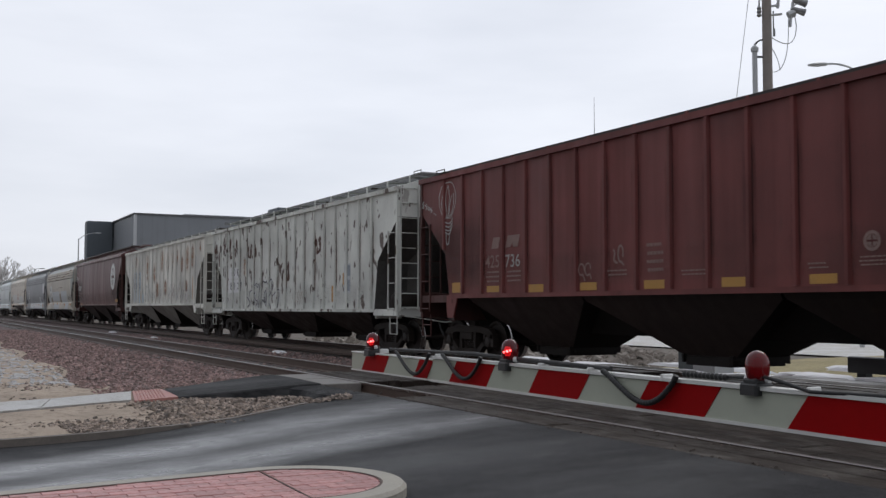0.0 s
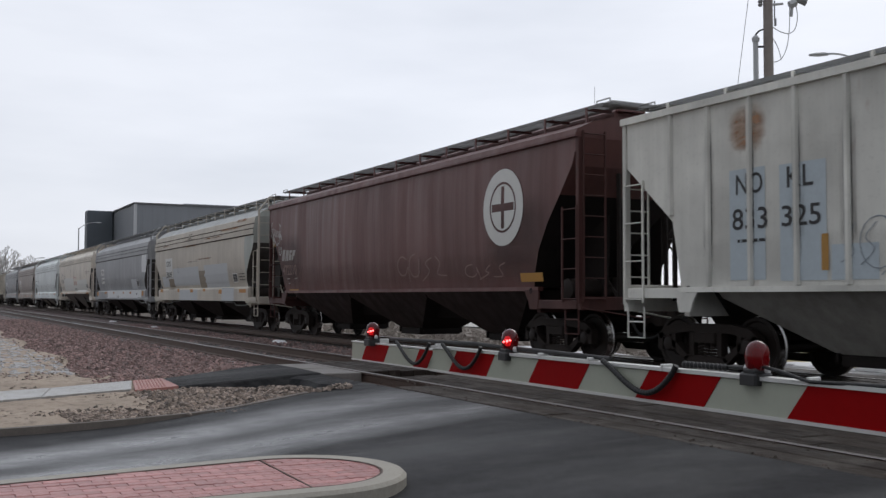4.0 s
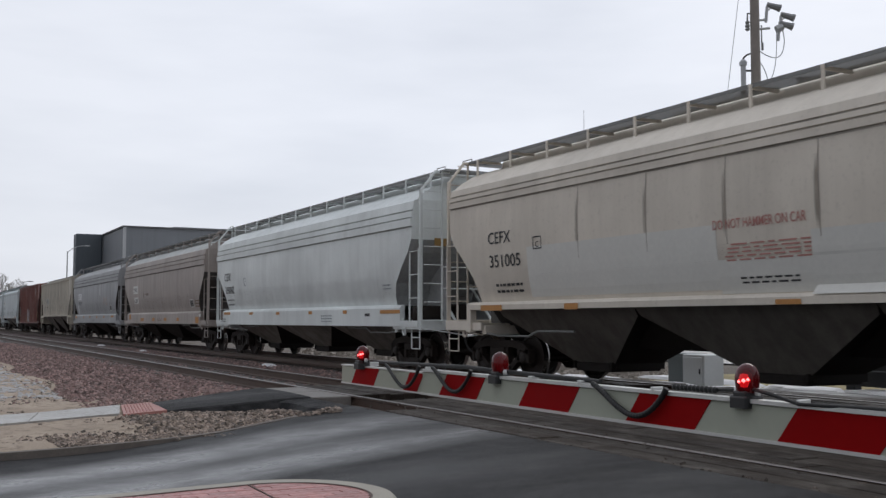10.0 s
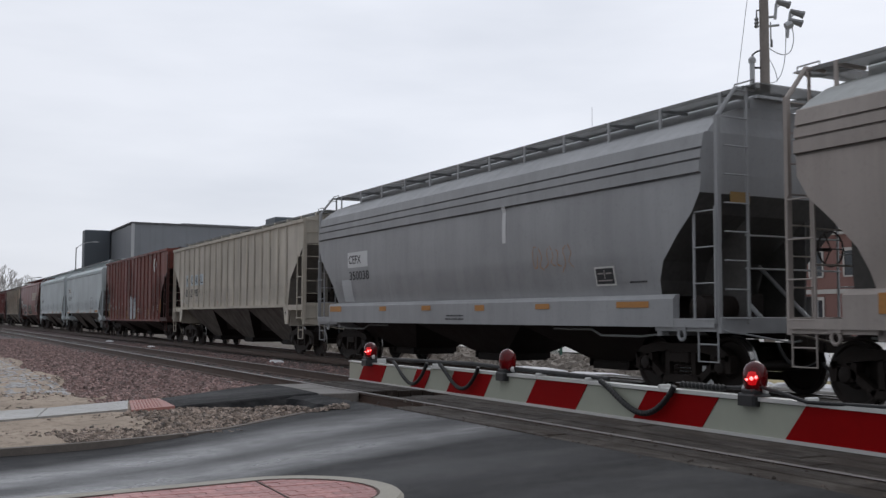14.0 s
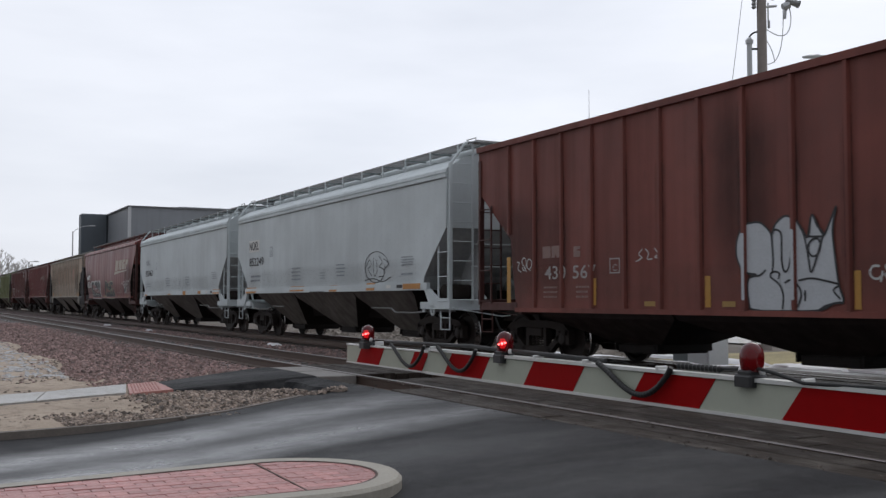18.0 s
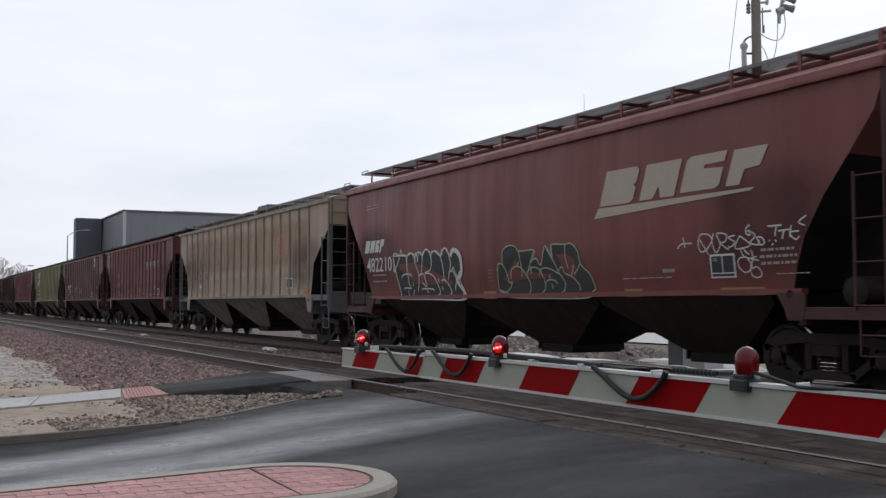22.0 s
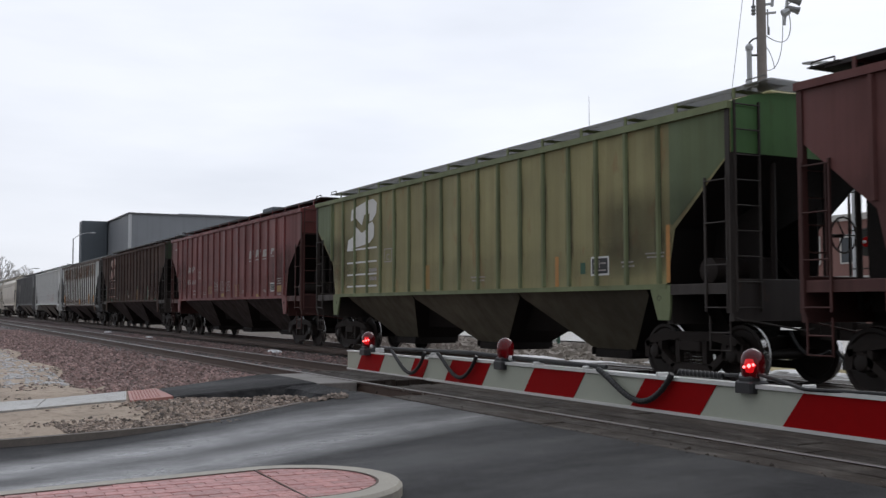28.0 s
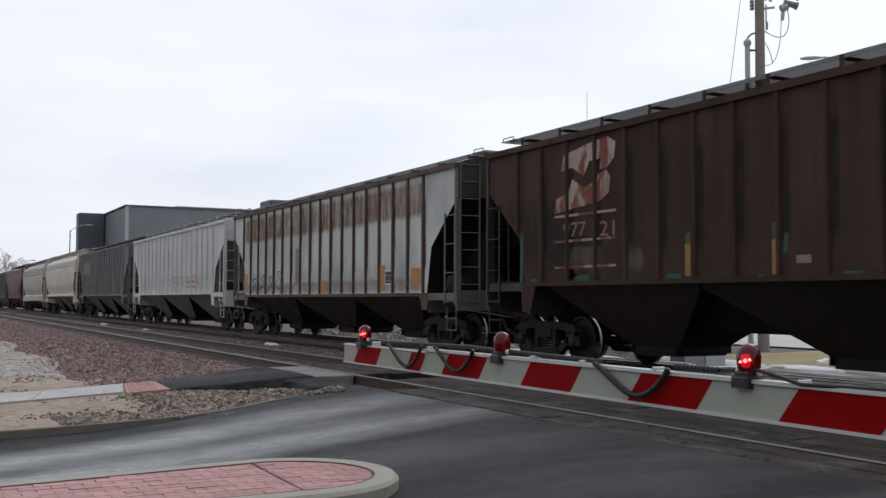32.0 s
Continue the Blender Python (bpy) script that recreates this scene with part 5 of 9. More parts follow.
        plat = {"end_deck": [Shape().box(-1.42, -.1, -1.44, 1.44, 1.09 + lift, 1.15 + lift)],
                "end_sill": [Shape().soft_box(-.1, 0, -1.52, 1.52, .98, 1.22 + lift, .012)],
                "cross_beam": [Shape().soft_box(-1.55, -1.42, -1.45, 1.45, .92, 1.1 + lift, .012)],
                "deck_sill": [Shape().soft_box(-1.5, -.1, min(sg * 1.44, sg * 1.53), max(sg * 1.44, sg * 1.53), 1.0 + lift, 1.16 + lift, .012) for sg in (-1, 1)]}
        if kind in ("ribbed", "ribbed_flat", "ribbed_mid", "ribbed_high", "ribbed_tall", "bulged"):
            for sg in (-1, 1):
                # bulged cars' plates take the end gear's darker paint, shade included
                bp = part("bolster_plate", once(("bolster_plate", kind, (gear if kind == "bulged" else trim).name, d, sg), lambda: Shape().prism([(-d * u, v) for u, v in ((1.86, k["hop"] - .01), (1.36, k["hop"] - .01), (1.36, 1.16), (1.4, .98), (1.66, .98), (1.72, 1.14))], min(sg * 1.5, sg * 1.54), max(sg * 1.5, sg * 1.54), "y").mesh("bolster_plate", gear if kind == "bulged" else trim)), None, car)
                bp.location = (d * hb, 0, 0)
                # dark disc drawn for the shade inside an open hole
                hole = part("jacking_hole", once(("hole", sg), lambda: Shape().lathe([(.06, 0), (.06, .004)], (0, sg * 1.54, 0), "y", 12).mesh("jacking_hole", M["soot_shade"])), None, bp)
                hole.location = (-d * 1.62, 0, 1.33)
        if kind == "smooth":
            for sg in (-1, 1):
                plat.setdefault("corner_plate", []).append(Shape().prism([(-1.25, 1.46), (-1.0, 1.46), (-.55, 1.24), (0, 1.24), (0, 1.0), (-.9, 1.0)], min(sg * 1.5, sg * 1.56), max(sg * 1.5, sg * 1.56), "y"))
        for nm, shapes in plat.items():
            for j, sh in enumerate(shapes):
                c = part(nm, once((nm, j, kind, gear.name), lambda: sh.mesh(nm, gear)), None, car)
                c.location = (d * hb, 0, 0)
                c.rotation_euler = (0, 0, 0 if d > 0 else math.pi)
        # corner posts and braces that carry the end
        for sg in (-1, 1):
            bent = kind[:6] in ("curved", "smooth")
            zt, r = (4.24, .034) if bent else (4.1, .045)
            s = Shape().box(-r, r, -r, r, 1.1, zt)
            if bent:        # the stile bends over the roof's shoulder and meets the walkway
                s.tube((0, 0, zt - .02), (0, -sg * .38, k["board"] - .03), .034, 6).tube((0, -sg * .36, k["board"] - .03), (0, -sg * .75, k["board"] - .03), .03, 6)
            c = part("corner_post", s, gear, car)
            c.location = (d * (hb - .06), sg * 1.5, 0)
        s = Shape()
        for sg in (-1, 1):
            if kind[:6] in ("curved", "smooth"):
                s.tube((d * (hb - .02), -1.0, 2.2 + .25 * sg), (d * (hb - .02), 1.0, 2.2 + .25 * sg), .016, 5)
            else:
                s.tube((d * (hb - .15), sg * .55, 1.15), (d * (hb - .15), sg * .55, 3.5), .045, 6)
            s.tube((d * (hb - .15), sg * .5, 1.15), (d * (hb - 1.55), sg * .5, 2.3), .035, 6)
        # ribbed and bulged braces are dark for the shade in the end recess
        part("end_brace", s, gear if kind[:6] in ("curved", "smooth") else M["steel_dark"], car)
        zi = 2.4 if kind[:6] == "ribbed" else 2.2
        for sg in (-1, 1):
            part("end_gusset", once(("gusset", kind, d, sg, (slope or M["soot_shade"]).name), lambda: Shape().prism([(-d * u, v) for u, v in ((1.6, 1.12), (.42, 1.12), (.36, 2.0), (.36, 2.75), (lerp(k["inset"], zi) + .05, zi))], sg * .62 - .015, sg * .62 + .015, "y").mesh("end_gusset", slope or M["soot_shade"])), None, car).location = (d * hb, 0, 0)
        # uncoupling lever, air hose and, on the round-roofed cars, a lifting lug and a placard
        part("uncoupling_lever", once(("lever", gear.name, d), lambda: Shape().pipe([(-d * .04, -1.5, 1.05), (d * .05, -1.42, 1.0), (d * .08, -1.15, .97), (d * .16, -.3, .84), (d * .2, -.12, .86)], .016, 6).mesh("uncoupling_lever", gear)), None, car).location = (d * hb, 0, 0)
        part("air_hose", once(("air_hose", d), lambda: Shape().pipe(bezier_pts((-d * .05, -.35, .82), (d * .25, -.38, .3), (d * .56, -.2, .55), 8), .028, 6).mesh("air_hose", M["rubber"])), None, car).location = (d * hb, 0, 0)
        if kind[:6] in ("curved", "smooth"):
            for sg in (-1, 1):
                ring = [(-d * .85 + .075 * math.cos(a), 0, .95 + .085 * math.sin(a)) for a in (j * math.tau / 10 for j in range(11))]
                part("lifting_lug", once(("lug", gear.name, d), lambda: Shape().pipe(ring, .026, 6).soft_box(-d * .85 - .11, -d * .85 + .11, -.03, .03, 1.02, 1.1, .01).mesh("lifting_lug", gear)), None, car).location = (d * hb, sg * 1.53, 0)
            xe = hb - lerp(k["inset"], 3.0) + .002
            if kind == "curved":
                part("placard", once(("placard", d), lambda: Shape().box(-.006, .006, -.2, .2, -.14, .14).mesh("placard", M["gold"])), None, car, "small yellow warning placard").location = (d * xe, -.8, 3.1)
            part("train_pipe", once(("pipe", round(hb, 1), d), lambda: Shape().pipe([(-d * 1.3, -1.4, .96), (-d * 2.0, -1.4, .9), (-d * 3.1, -1.4, .9), (-d * 3.4, -1.38, 1.0), (-d * 4.6, -1.38, 1.0)], .022, 6).mesh("train_pipe", M["walkway"])), None, car).location = (d * hb, 0, 0)
        # ladders on the side and on the end, and a stirrup step
        hs = 1.75 if kind[:6] != "ribbed" else 2.0
        lad = once(("sladder", gear.name, hs), lambda: ladder_mesh(hs, .46, gear, "s"))
        for sg in (-1, 1):
            o = part("ladder", lad, None, car)
            o.location = (d * (hb - .08) + (-.46 if d > 0 else 0), sg * 1.53, 1.12)
            if sg > 0:
                o.rotation_euler = (0, 0, math.pi)
                o.location = (d * (hb - .08) + (0 if d > 0 else .46), sg * 1.53, 1.12)
        tall = k["board"] - 1.15 if kind[:6] in ("curved", "smooth") else 3.1
        bent = kind[:6] in ("curved", "smooth")
        el = once(("eladder", gear.name, tall, d if bent else 0), lambda: bent_ladder_mesh(tall, .48, gear, .48 if d > 0 else 0) if bent else ladder_mesh(tall, .48, gear, "e", 9))
        o = part("ladder", el, None, car)
        o.location = (d * (hb - .0), -1.46 if d > 0 else -.98, 1.12)
        o.rotation_euler = (0, 0, math.pi / 2 if d > 0 else -math.pi / 2)
        st = once(("step", gear.name), lambda: Shape().pipe([(0, 0, .5), (0, 0, 0), (.42, 0, 0), (.42, 0, .5)], .017, 6).tube((0, 0, .26), (.42, 0, .26), .014, 5).mesh("step", gear))
        for sg in (-1, 1):
            o = part("step", st, None, car)
            o.location = (d * (hb - .3) - .21, sg * 1.5, .55)
    # brake gear on the leading platform
    s = Shape().lathe([(.05, -.5), (.2, -.45), (.2, .45), (.05, .5)], (hb - .75, -.85, 1.36 + lift), "y", 12).soft_box(hb - 1.1, hb - .8, -.2, .15, 1.14 + lift, 1.6 + lift, .03)
    part("brake_reservoir", s, M["steel_dark"], car, smooth=True)
    s = Shape()
    for j in range(16):
        a, b = j * math.tau / 16, (j + 1) * math.tau / 16
        s.tube((hb + .02, .75 + .28 * math.cos(a), 2.3 + .28 * math.sin(a)), (hb + .02, .75 + .28 * math.cos(b), 2.3 + .28 * math.sin(b)), .016, 5)
    for j in range(3):
        a = j * math.tau / 3
        s.tube((hb + .02, .75, 2.3), (hb + .02, .75 + .28 * math.cos(a), 2.3 + .28 * math.sin(a)), .012, 5)
    s.tube((hb - .16, .75, 2.3), (hb + .02, .75, 2.3), .02, 6).tube((hb - .16, .55, 2.3), (hb - .16, .95, 2.3), .03, 6)
    part("brake_wheel", s, M["steel_dark"], car)
    # hoppers
    e = hb - (2.1 if kind[:6] != "curved" else 1.9)
    for a, b in ((-e, -2.38), (-2.38, 2.38), (2.38, e)):
        hopper_part(car, k, a, b, under)
    ridge = .92 if kind == "curved" else .7
    # near-black ridge colours in the shade between the bays
    part("hopper_ridge", Shape().prism([(-1.0, k["hop"] - .02), (1.0, k["hop"] - .02), (.45, ridge), (-.45, ridge)], -hb + 1.1, hb - 1.1), M["soot_shade"], car)
    # roof walk on posts and the hatch covers
    zb = k["board"]
    out = {"ribbed": .95, "curved": 1.0, "smooth": 1.05, "bulged": 1.0}[kind[:6]]
    for sg in (-1, 1):
        part("walk_board", Shape().box(-hb, hb, min(sg * (out - .57), sg * out), max(sg * (out - .57), sg * out), zb - .012, zb), board_mat, car, "open steel grating")
        part("walk_edge", Shape().box(-hb, hb, min(sg * out, sg * (out + .012)), max(sg * out, sg * (out + .012)), zb - .06, zb + .004), board_mat, car)
    zr = 4.36
    rail_post = once(("post", trim.name, zb, out), lambda: Shape().box(-.03, .03, -.012, .012, 0, zb - 4.2).box(-.025, .025, .0, .58, zb - 4.265, zb - 4.215).mesh("walk_post", trim))
    m = int(L / 1.3)
    for sg in (-1, 1):
        for j in range(m):
            o = part("walk_post", rail_post, None, car)
            o.location = (-hb + .5 + (L - 1.0) * j / (m - 1), sg * (out + .02), 4.19)
            o.rotation_euler = (0, 0, 0 if sg < 0 else math.pi)
    for d in (-1, 1):
        s = Shape().box(d * hb - .28, d * hb + .28, -1.0, 1.0, zb - .02, zb)
        s.pipe([(d * (hb - .2), -1.0, zb), (d * (hb - .2), -1.0, zb + .055), (d * (hb + .2), -1.0, zb + .055), (d * (hb + .2), -1.0, zb)], .013, 5)
        part("end_walk", s, board_mat, car)
    zt = zb + (.03 if kind[:6] != "ribbed" else -.02)
    part("hatch_trough", Shape().prism([(-.42, k["roof"][-1][1] - .12), (-.38, zt - .05), (-.3, zt), (.3, zt), (.38, zt - .05), (.42, k["roof"][-1][1] - .12)], -hb + .5, hb - .5), top, car)
    hatch = once(("hatch", top.name), lambda: Shape().soft_box(-1.2, 1.2, -.32, .32, 0, .12, .05).mesh("hatch", top))
    m = 6
    for j in range(m):
        o = part("hatch", hatch, None, car)
        o.location = (-hb + 1.6 + (L - 3.2) * j / (m - 1), 0, zt - .06)
    for d in (-1, 1):
        truck(car, d * (hb - 1.45))
    return car


P = {
    "red": car_paint("red_brown_paint", (0.165, 0.037, 0.033), .1, .35, (.06, .03, .022), (.05, .03, .028), rough=.5, gloss=.36),
    "red2": car_paint("rust_red_paint", (0.176, 0.045, 0.032), .12, .35, (.06, .03, .022), (.05, .03, .028), rough=.5, gloss=.36),
    "red_gloss": car_paint("glossy_red_brown_paint", (0.195, 0.048, 0.042), .04, .25, (.06, .03, .022), (.07, .035, .03), rough=.42, faded=.12, gloss=.42),
    "brown_gloss": car_paint("glossy_brown_paint", (0.125, 0.047, 0.041), .06, .25, (.05, .028, .022), (.05, .03, .027), rough=.45, faded=.12, gloss=.5),
    "brown": car_paint("dark_brown_paint", (0.14, 0.048, 0.042), .1, .3, (.05, .028, .022), (.045, .022, .02), rough=.5, gloss=.36),
    "maroon": car_paint("maroon_paint", (0.178, 0.045, 0.042), .1, .35, (.05, .028, .022), (.045, .028, .026), rough=.5, gloss=.36),
    "dark": car_paint("sooty_brown_paint", (0.066, 0.036, 0.027), .15, .4, (.09, .035, .016), (.02, .013, .01), rough=.75),
    "chipped": car_paint("chipped_grey_paint", (0.66, 0.675, 0.63), .2, .2, (.085, .042, .028), (.2, .19, .17), fleck=.9),
    "rusty": car_paint("rust_streaked_grey_paint", (0.735, 0.725, 0.665), .1, .2, (.24, .11, .05), (.2, .19, .17)),
    "tan": car_paint("dusty_tan_paint", (0.55, 0.506, 0.435), .06, .16, (.18, .1, .06), (.16, .145, .125), faded=.1),
    "beige": car_paint("beige_paint", (0.715, 0.655, 0.57), .04, .14, (.18, .1, .06), (.2, .18, .15), faded=.1),
    "beige_grimy": car_paint("grimy_beige_paint", (0.57, 0.525, 0.445), .07, .4, (.2, .12, .07), (.2, .18, .15), faded=.15),
    "rust_heavy": car_paint("rust_covered_grey_paint", (0.58, 0.6, 0.58), .14, .3, (.19, .095, .048), (.22, .2, .17)),
    "orange_tan": car_paint("orange_tan_paint", (0.488, 0.371, 0.281), .2, .45, (.36, .17, .08), (.3, .25, .2), faded=.12),
    "grey": car_paint("mid_grey_paint", (0.383, 0.389, 0.396), .03, .16, (.12, .08, .05), (.14, .135, .13), faded=.1),
    "grey_warm": car_paint("warm_grey_paint", (0.42, 0.373, 0.342), .06, .22, (.16, .1, .06), (.16, .145, .125), faded=.1),
    "pale": car_paint("pale_grey_paint", (0.555, 0.605, 0.615), .01, .08, (.15, .1, .07), (.22, .22, .22), faded=.1),
    "chalk_white": car_paint("chalky_white_paint", (0.66, 0.665, 0.645), .03, .14, (.2, .14, .1), (.28, .27, .25), faded=.1),
    "white": car_paint("dusty_white_paint", (0.775, 0.815, 0.805), .03, .16, (.2, .14, .1), (.3, .3, .29), faded=.1),
    "green": car_paint("faded_green_paint", (0.275, 0.252, 0.12), .2, .45, (.24, .15, .07), (.16, .12, .075)),
    "green_bright": car_paint("green_paint", (0.09, 0.2, 0.07), .1, .3, (.1, .08, .04), (.05, .06, .035)),
    "green_rib": car_paint("green_rib_paint", (0.176, 0.204, 0.105), .1, .3, (.1, .08, .04), (.1, .09, .05)),
    "tan_rib": car_paint("grimy_rib_paint", (0.33, 0.3, 0.255), .1, .4, (.2, .1, .05), (.16, .145, .125)),
    # End gear of red cars: grime plus the recess's shade in the colour
    "grimy_shaded_red": car_paint("grimy_shaded_end_paint", (0.085, 0.034, 0.03), .2, .45, (.06, .035, .025), (.035, .026, .022)),
    "rust_rib": car_paint("rusted_rib_paint", (0.085, 0.056, 0.042), .3, .4, (.13, .065, .035), (.05, .04, .034)),
    # Roofs of tan and warm grey cars, lighter than their sides
    "roof_pale": car_paint("pale_roof", (0.47, 0.485, 0.475), .05, .25, (.15, .09, .06), (.16, .15, .14), faded=.12),
    # End parts near black: soot and shade in one colour
    "sooty": car_paint("sooty_shaded_end_paint", (0.055, 0.045, 0.04), .2, .4, (.07, .04, .03), (.03, .028, .026)),
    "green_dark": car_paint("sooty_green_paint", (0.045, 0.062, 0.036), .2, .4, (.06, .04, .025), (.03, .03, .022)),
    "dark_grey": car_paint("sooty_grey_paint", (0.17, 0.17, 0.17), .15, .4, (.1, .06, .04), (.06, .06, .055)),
}
# Hopper bays darker than the car paint: underside shade partly in these colours
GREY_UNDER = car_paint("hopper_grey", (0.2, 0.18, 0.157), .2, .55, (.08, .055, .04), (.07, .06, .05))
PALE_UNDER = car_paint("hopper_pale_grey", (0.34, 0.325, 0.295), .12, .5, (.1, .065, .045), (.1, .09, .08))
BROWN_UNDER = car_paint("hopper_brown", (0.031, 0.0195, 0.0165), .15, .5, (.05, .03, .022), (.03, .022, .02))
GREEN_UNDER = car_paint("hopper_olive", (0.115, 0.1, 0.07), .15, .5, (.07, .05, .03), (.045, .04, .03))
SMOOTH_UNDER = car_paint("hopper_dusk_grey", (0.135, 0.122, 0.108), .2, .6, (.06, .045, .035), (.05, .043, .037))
END_PALE = car_paint("greenish_grey_paint", (0.45, 0.475, 0.44), .05, .3, (.18, .1, .06), (.16, .15, .13), faded=.12)
# End slope sheets: grime and the recess's shade share one darker colour
SLOPE_LIGHT = plain("pale_shaded_slope", (0.36, 0.37, 0.37), 0.7, 0, .3, 1.2)
SLOPE = plain("grimy_shaded_slope", (0.09, 0.085, 0.08), 0.7, 0, .4, 1.2)
SLOPE_PALE = plain("dusty_shaded_slope", (0.19, 0.178, 0.16), 0.7, 0, .4, 1.2)
SPEC = [("ribbed_flat", "red", "red-brown ribbed covered hopper car"), ("ribbed_low", "chipped", "pale grey ribbed covered hopper car with chipped rusty paint"),
        ("ribbed_mid", "rusty", "light grey ribbed covered hopper car streaked with orange rust"), ("bulged", "brown_gloss", "dark brown smooth-sided covered hopper car with a round white herald"),
        ("curved", "tan", "dusty tan curved-side covered hopper car with grey paint patches"), ("curved", "grey", "grey curved-side covered hopper car with white number patches"),
        ("curved_thin", "beige", "beige curved-side covered hopper car with a pale repainted strip"), ("curved", "white", "dusty white curved-side covered hopper car"),
        ("curved", "grey_warm", "grimy warm grey curved-side covered hopper car"), ("curved", "grey", "grey curved-side covered hopper car with a white paint dash"),
        ("ribbed_high", "beige_grimy", "beige ribbed covered hopper car with pale blue letter panels"), ("ribbed_deep", "red2", "rust-red ribbed covered hopper car with a round white herald"),
        ("smooth", "pale", "pale grey smooth-sided covered hopper car with a scribbled tag"), ("smooth", "pale", "clean pale grey smooth-sided covered hopper car"),
        ("bulged", "red_gloss", "red-brown smooth-sided covered hopper car with large graffiti"), ("ribbed", "orange_tan", "orange-tan ribbed covered hopper car"),
        ("ribbed_tall", "maroon", "maroon ribbed covered hopper car with slanted white lettering"), ("ribbed_tall", "brown", "brown ribbed covered hopper car with a round herald"),
        ("ribbed_tall", "green", "faded green ribbed covered hopper car with a white emblem"), ("ribbed_tall", "maroon", "maroon ribbed covered hopper car with chalked writing"),
        ("ribbed_tall", "dark", "sooty dark brown ribbed covered hopper car with a peeling emblem"), ("ribbed_mid", "rust_heavy", "grey ribbed covered hopper car with rusty patches"),
        ("ribbed", "chalk_white", "chalky white ribbed covered hopper car"), ("ribbed", "dark_grey", "sooty grey ribbed covered hopper car"), ("curved_thin", "beige", "beige curved-side covered hopper car"),
        ("curved", "tan", "dusty tan curved-side covered hopper car"), ("bulged", "red", "plain red-brown covered hopper car"), ("ribbed", "dark_grey", "sooty grey ribbed covered hopper car"), ("ribbed", "maroon", "plain maroon ribbed covered hopper car")]
CARS = []
for i, (kind, paint, label) in enumerate(SPEC):
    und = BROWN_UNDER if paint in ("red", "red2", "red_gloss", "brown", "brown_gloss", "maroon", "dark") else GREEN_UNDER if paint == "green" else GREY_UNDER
    # a near-black bay colour gives these cars the shade underneath
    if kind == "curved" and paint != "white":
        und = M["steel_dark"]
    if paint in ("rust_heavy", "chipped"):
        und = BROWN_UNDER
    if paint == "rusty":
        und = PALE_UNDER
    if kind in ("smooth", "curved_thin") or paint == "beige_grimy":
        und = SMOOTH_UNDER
    # end gear and slopes get darker paints that hold the shade there
    CARS.append(hopper_car(i, kind, P[paint], label, under=und, top=P["roof_pale"] if paint in ("tan", "grey_warm") else None, ends=END_PALE if i == 4 else P["green_bright"] if paint == "green" else P["green_dark"] if paint == "dark" else P["sooty"] if paint == "rust_heavy" else None, trim=P["green_rib"] if paint == "green" else P["tan_rib"] if paint == "orange_tan" else P["rust_rib"] if paint == "rust_heavy" else None, slope=None if paint in ("red", "red2", "red_gloss", "brown", "brown_gloss", "maroon", "dark", "green", "orange_tan", "rust_heavy") else SLOPE if paint == "chipped" else SLOPE_PALE if kind[:6] == "ribbed" else SLOPE_LIGHT if paint in ("white", "pale") else SLOPE, gear=P["dark_grey"] if paint in ("orange_tan", "rust_heavy") else P["sooty"] if paint in ("dark", "green") else P["grimy_shaded_red"] if paint in ("red", "red2", "red_gloss", "brown", "brown_gloss", "maroon") else None))


# ---------------- paint marks on the cars' visible sides ----------------
GREYBLUE = plain("pale_blue_panel", (0.47, 0.535, 0.57), 0.6, 0, .12, 2.0)
ORANGE = plain("orange_marking", (0.50, 0.23, 0.06), 0.6, 0, .25, 3.0)
RUSTMARK = plain("rust_scrape", (0.17, 0.09, 0.05), 0.8, 0, .35, 3.0)
CHALK = plain("chalky_white", (0.50, 0.49, 0.47), 0.8, 0, .25, 6.0)
FADED = plain("faded_lettering", (0.26, 0.17, 0.15), 0.8, 0, .3, 6.0)
TEAL = plain("green_primer", (0.035, 0.105, 0.065), 0.7, 0, .3, 3.0)
PEEL = car_paint("peeling_emblem_paint", (0.46, 0.36, 0.31), .5, .3, (.2, .06, .04))
TANPATCH = plain("tan_primer_patch", (0.27, 0.225, 0.17), 0.65, 0, .18, 1.5)
REDTEXT = plain("faded_red_stencil", (0.5, 0.23, 0.2), 0.7, 0, .2, 5.0)
BLUEGREY = plain("blue_grey_spray", (0.27, 0.30, 0.33), 0.7, 0, .2, 3.0)
END_GREEN = car_paint("bright_green_end_paint", (0.125, 0.16, 0.08), .05, .4, (.1, .08, .04), (.09, .085, .05))
M.update(end_green=END_GREEN, patch_beige=plain("beige_primer_patch", (0.67, 0.66, 0.62), 0.6, 0, .1, 1.5), seam_grey=plain("weld_seam", (0.33, 0.29, 0.25), 0.7, 0, .2, 3.0), greyblue=GREYBLUE, orange=ORANGE, rustmark=RUSTMARK, chalk=CHALK, faded=FADED, teal=TEAL, peel=PEEL, tanpatch=TANPATCH, redtext=REDTEXT, bluegrey=BLUEGREY)


def skin_y(i, z, lift):
    kind = SPEC[i][0]
    if kind[:6] == "curved" and z < 1.58:
        return -(1.582 + lift)
    if kind == "smooth" and z < 1.6:
        return -(1.592 + lift)
    return -(half_width(KINDS[kind], z) + lift)


NUDGE = {20: .12}      # markings that sit a little ahead on their car
COATS = {}      # what lies on each car's side already: bounds and lift


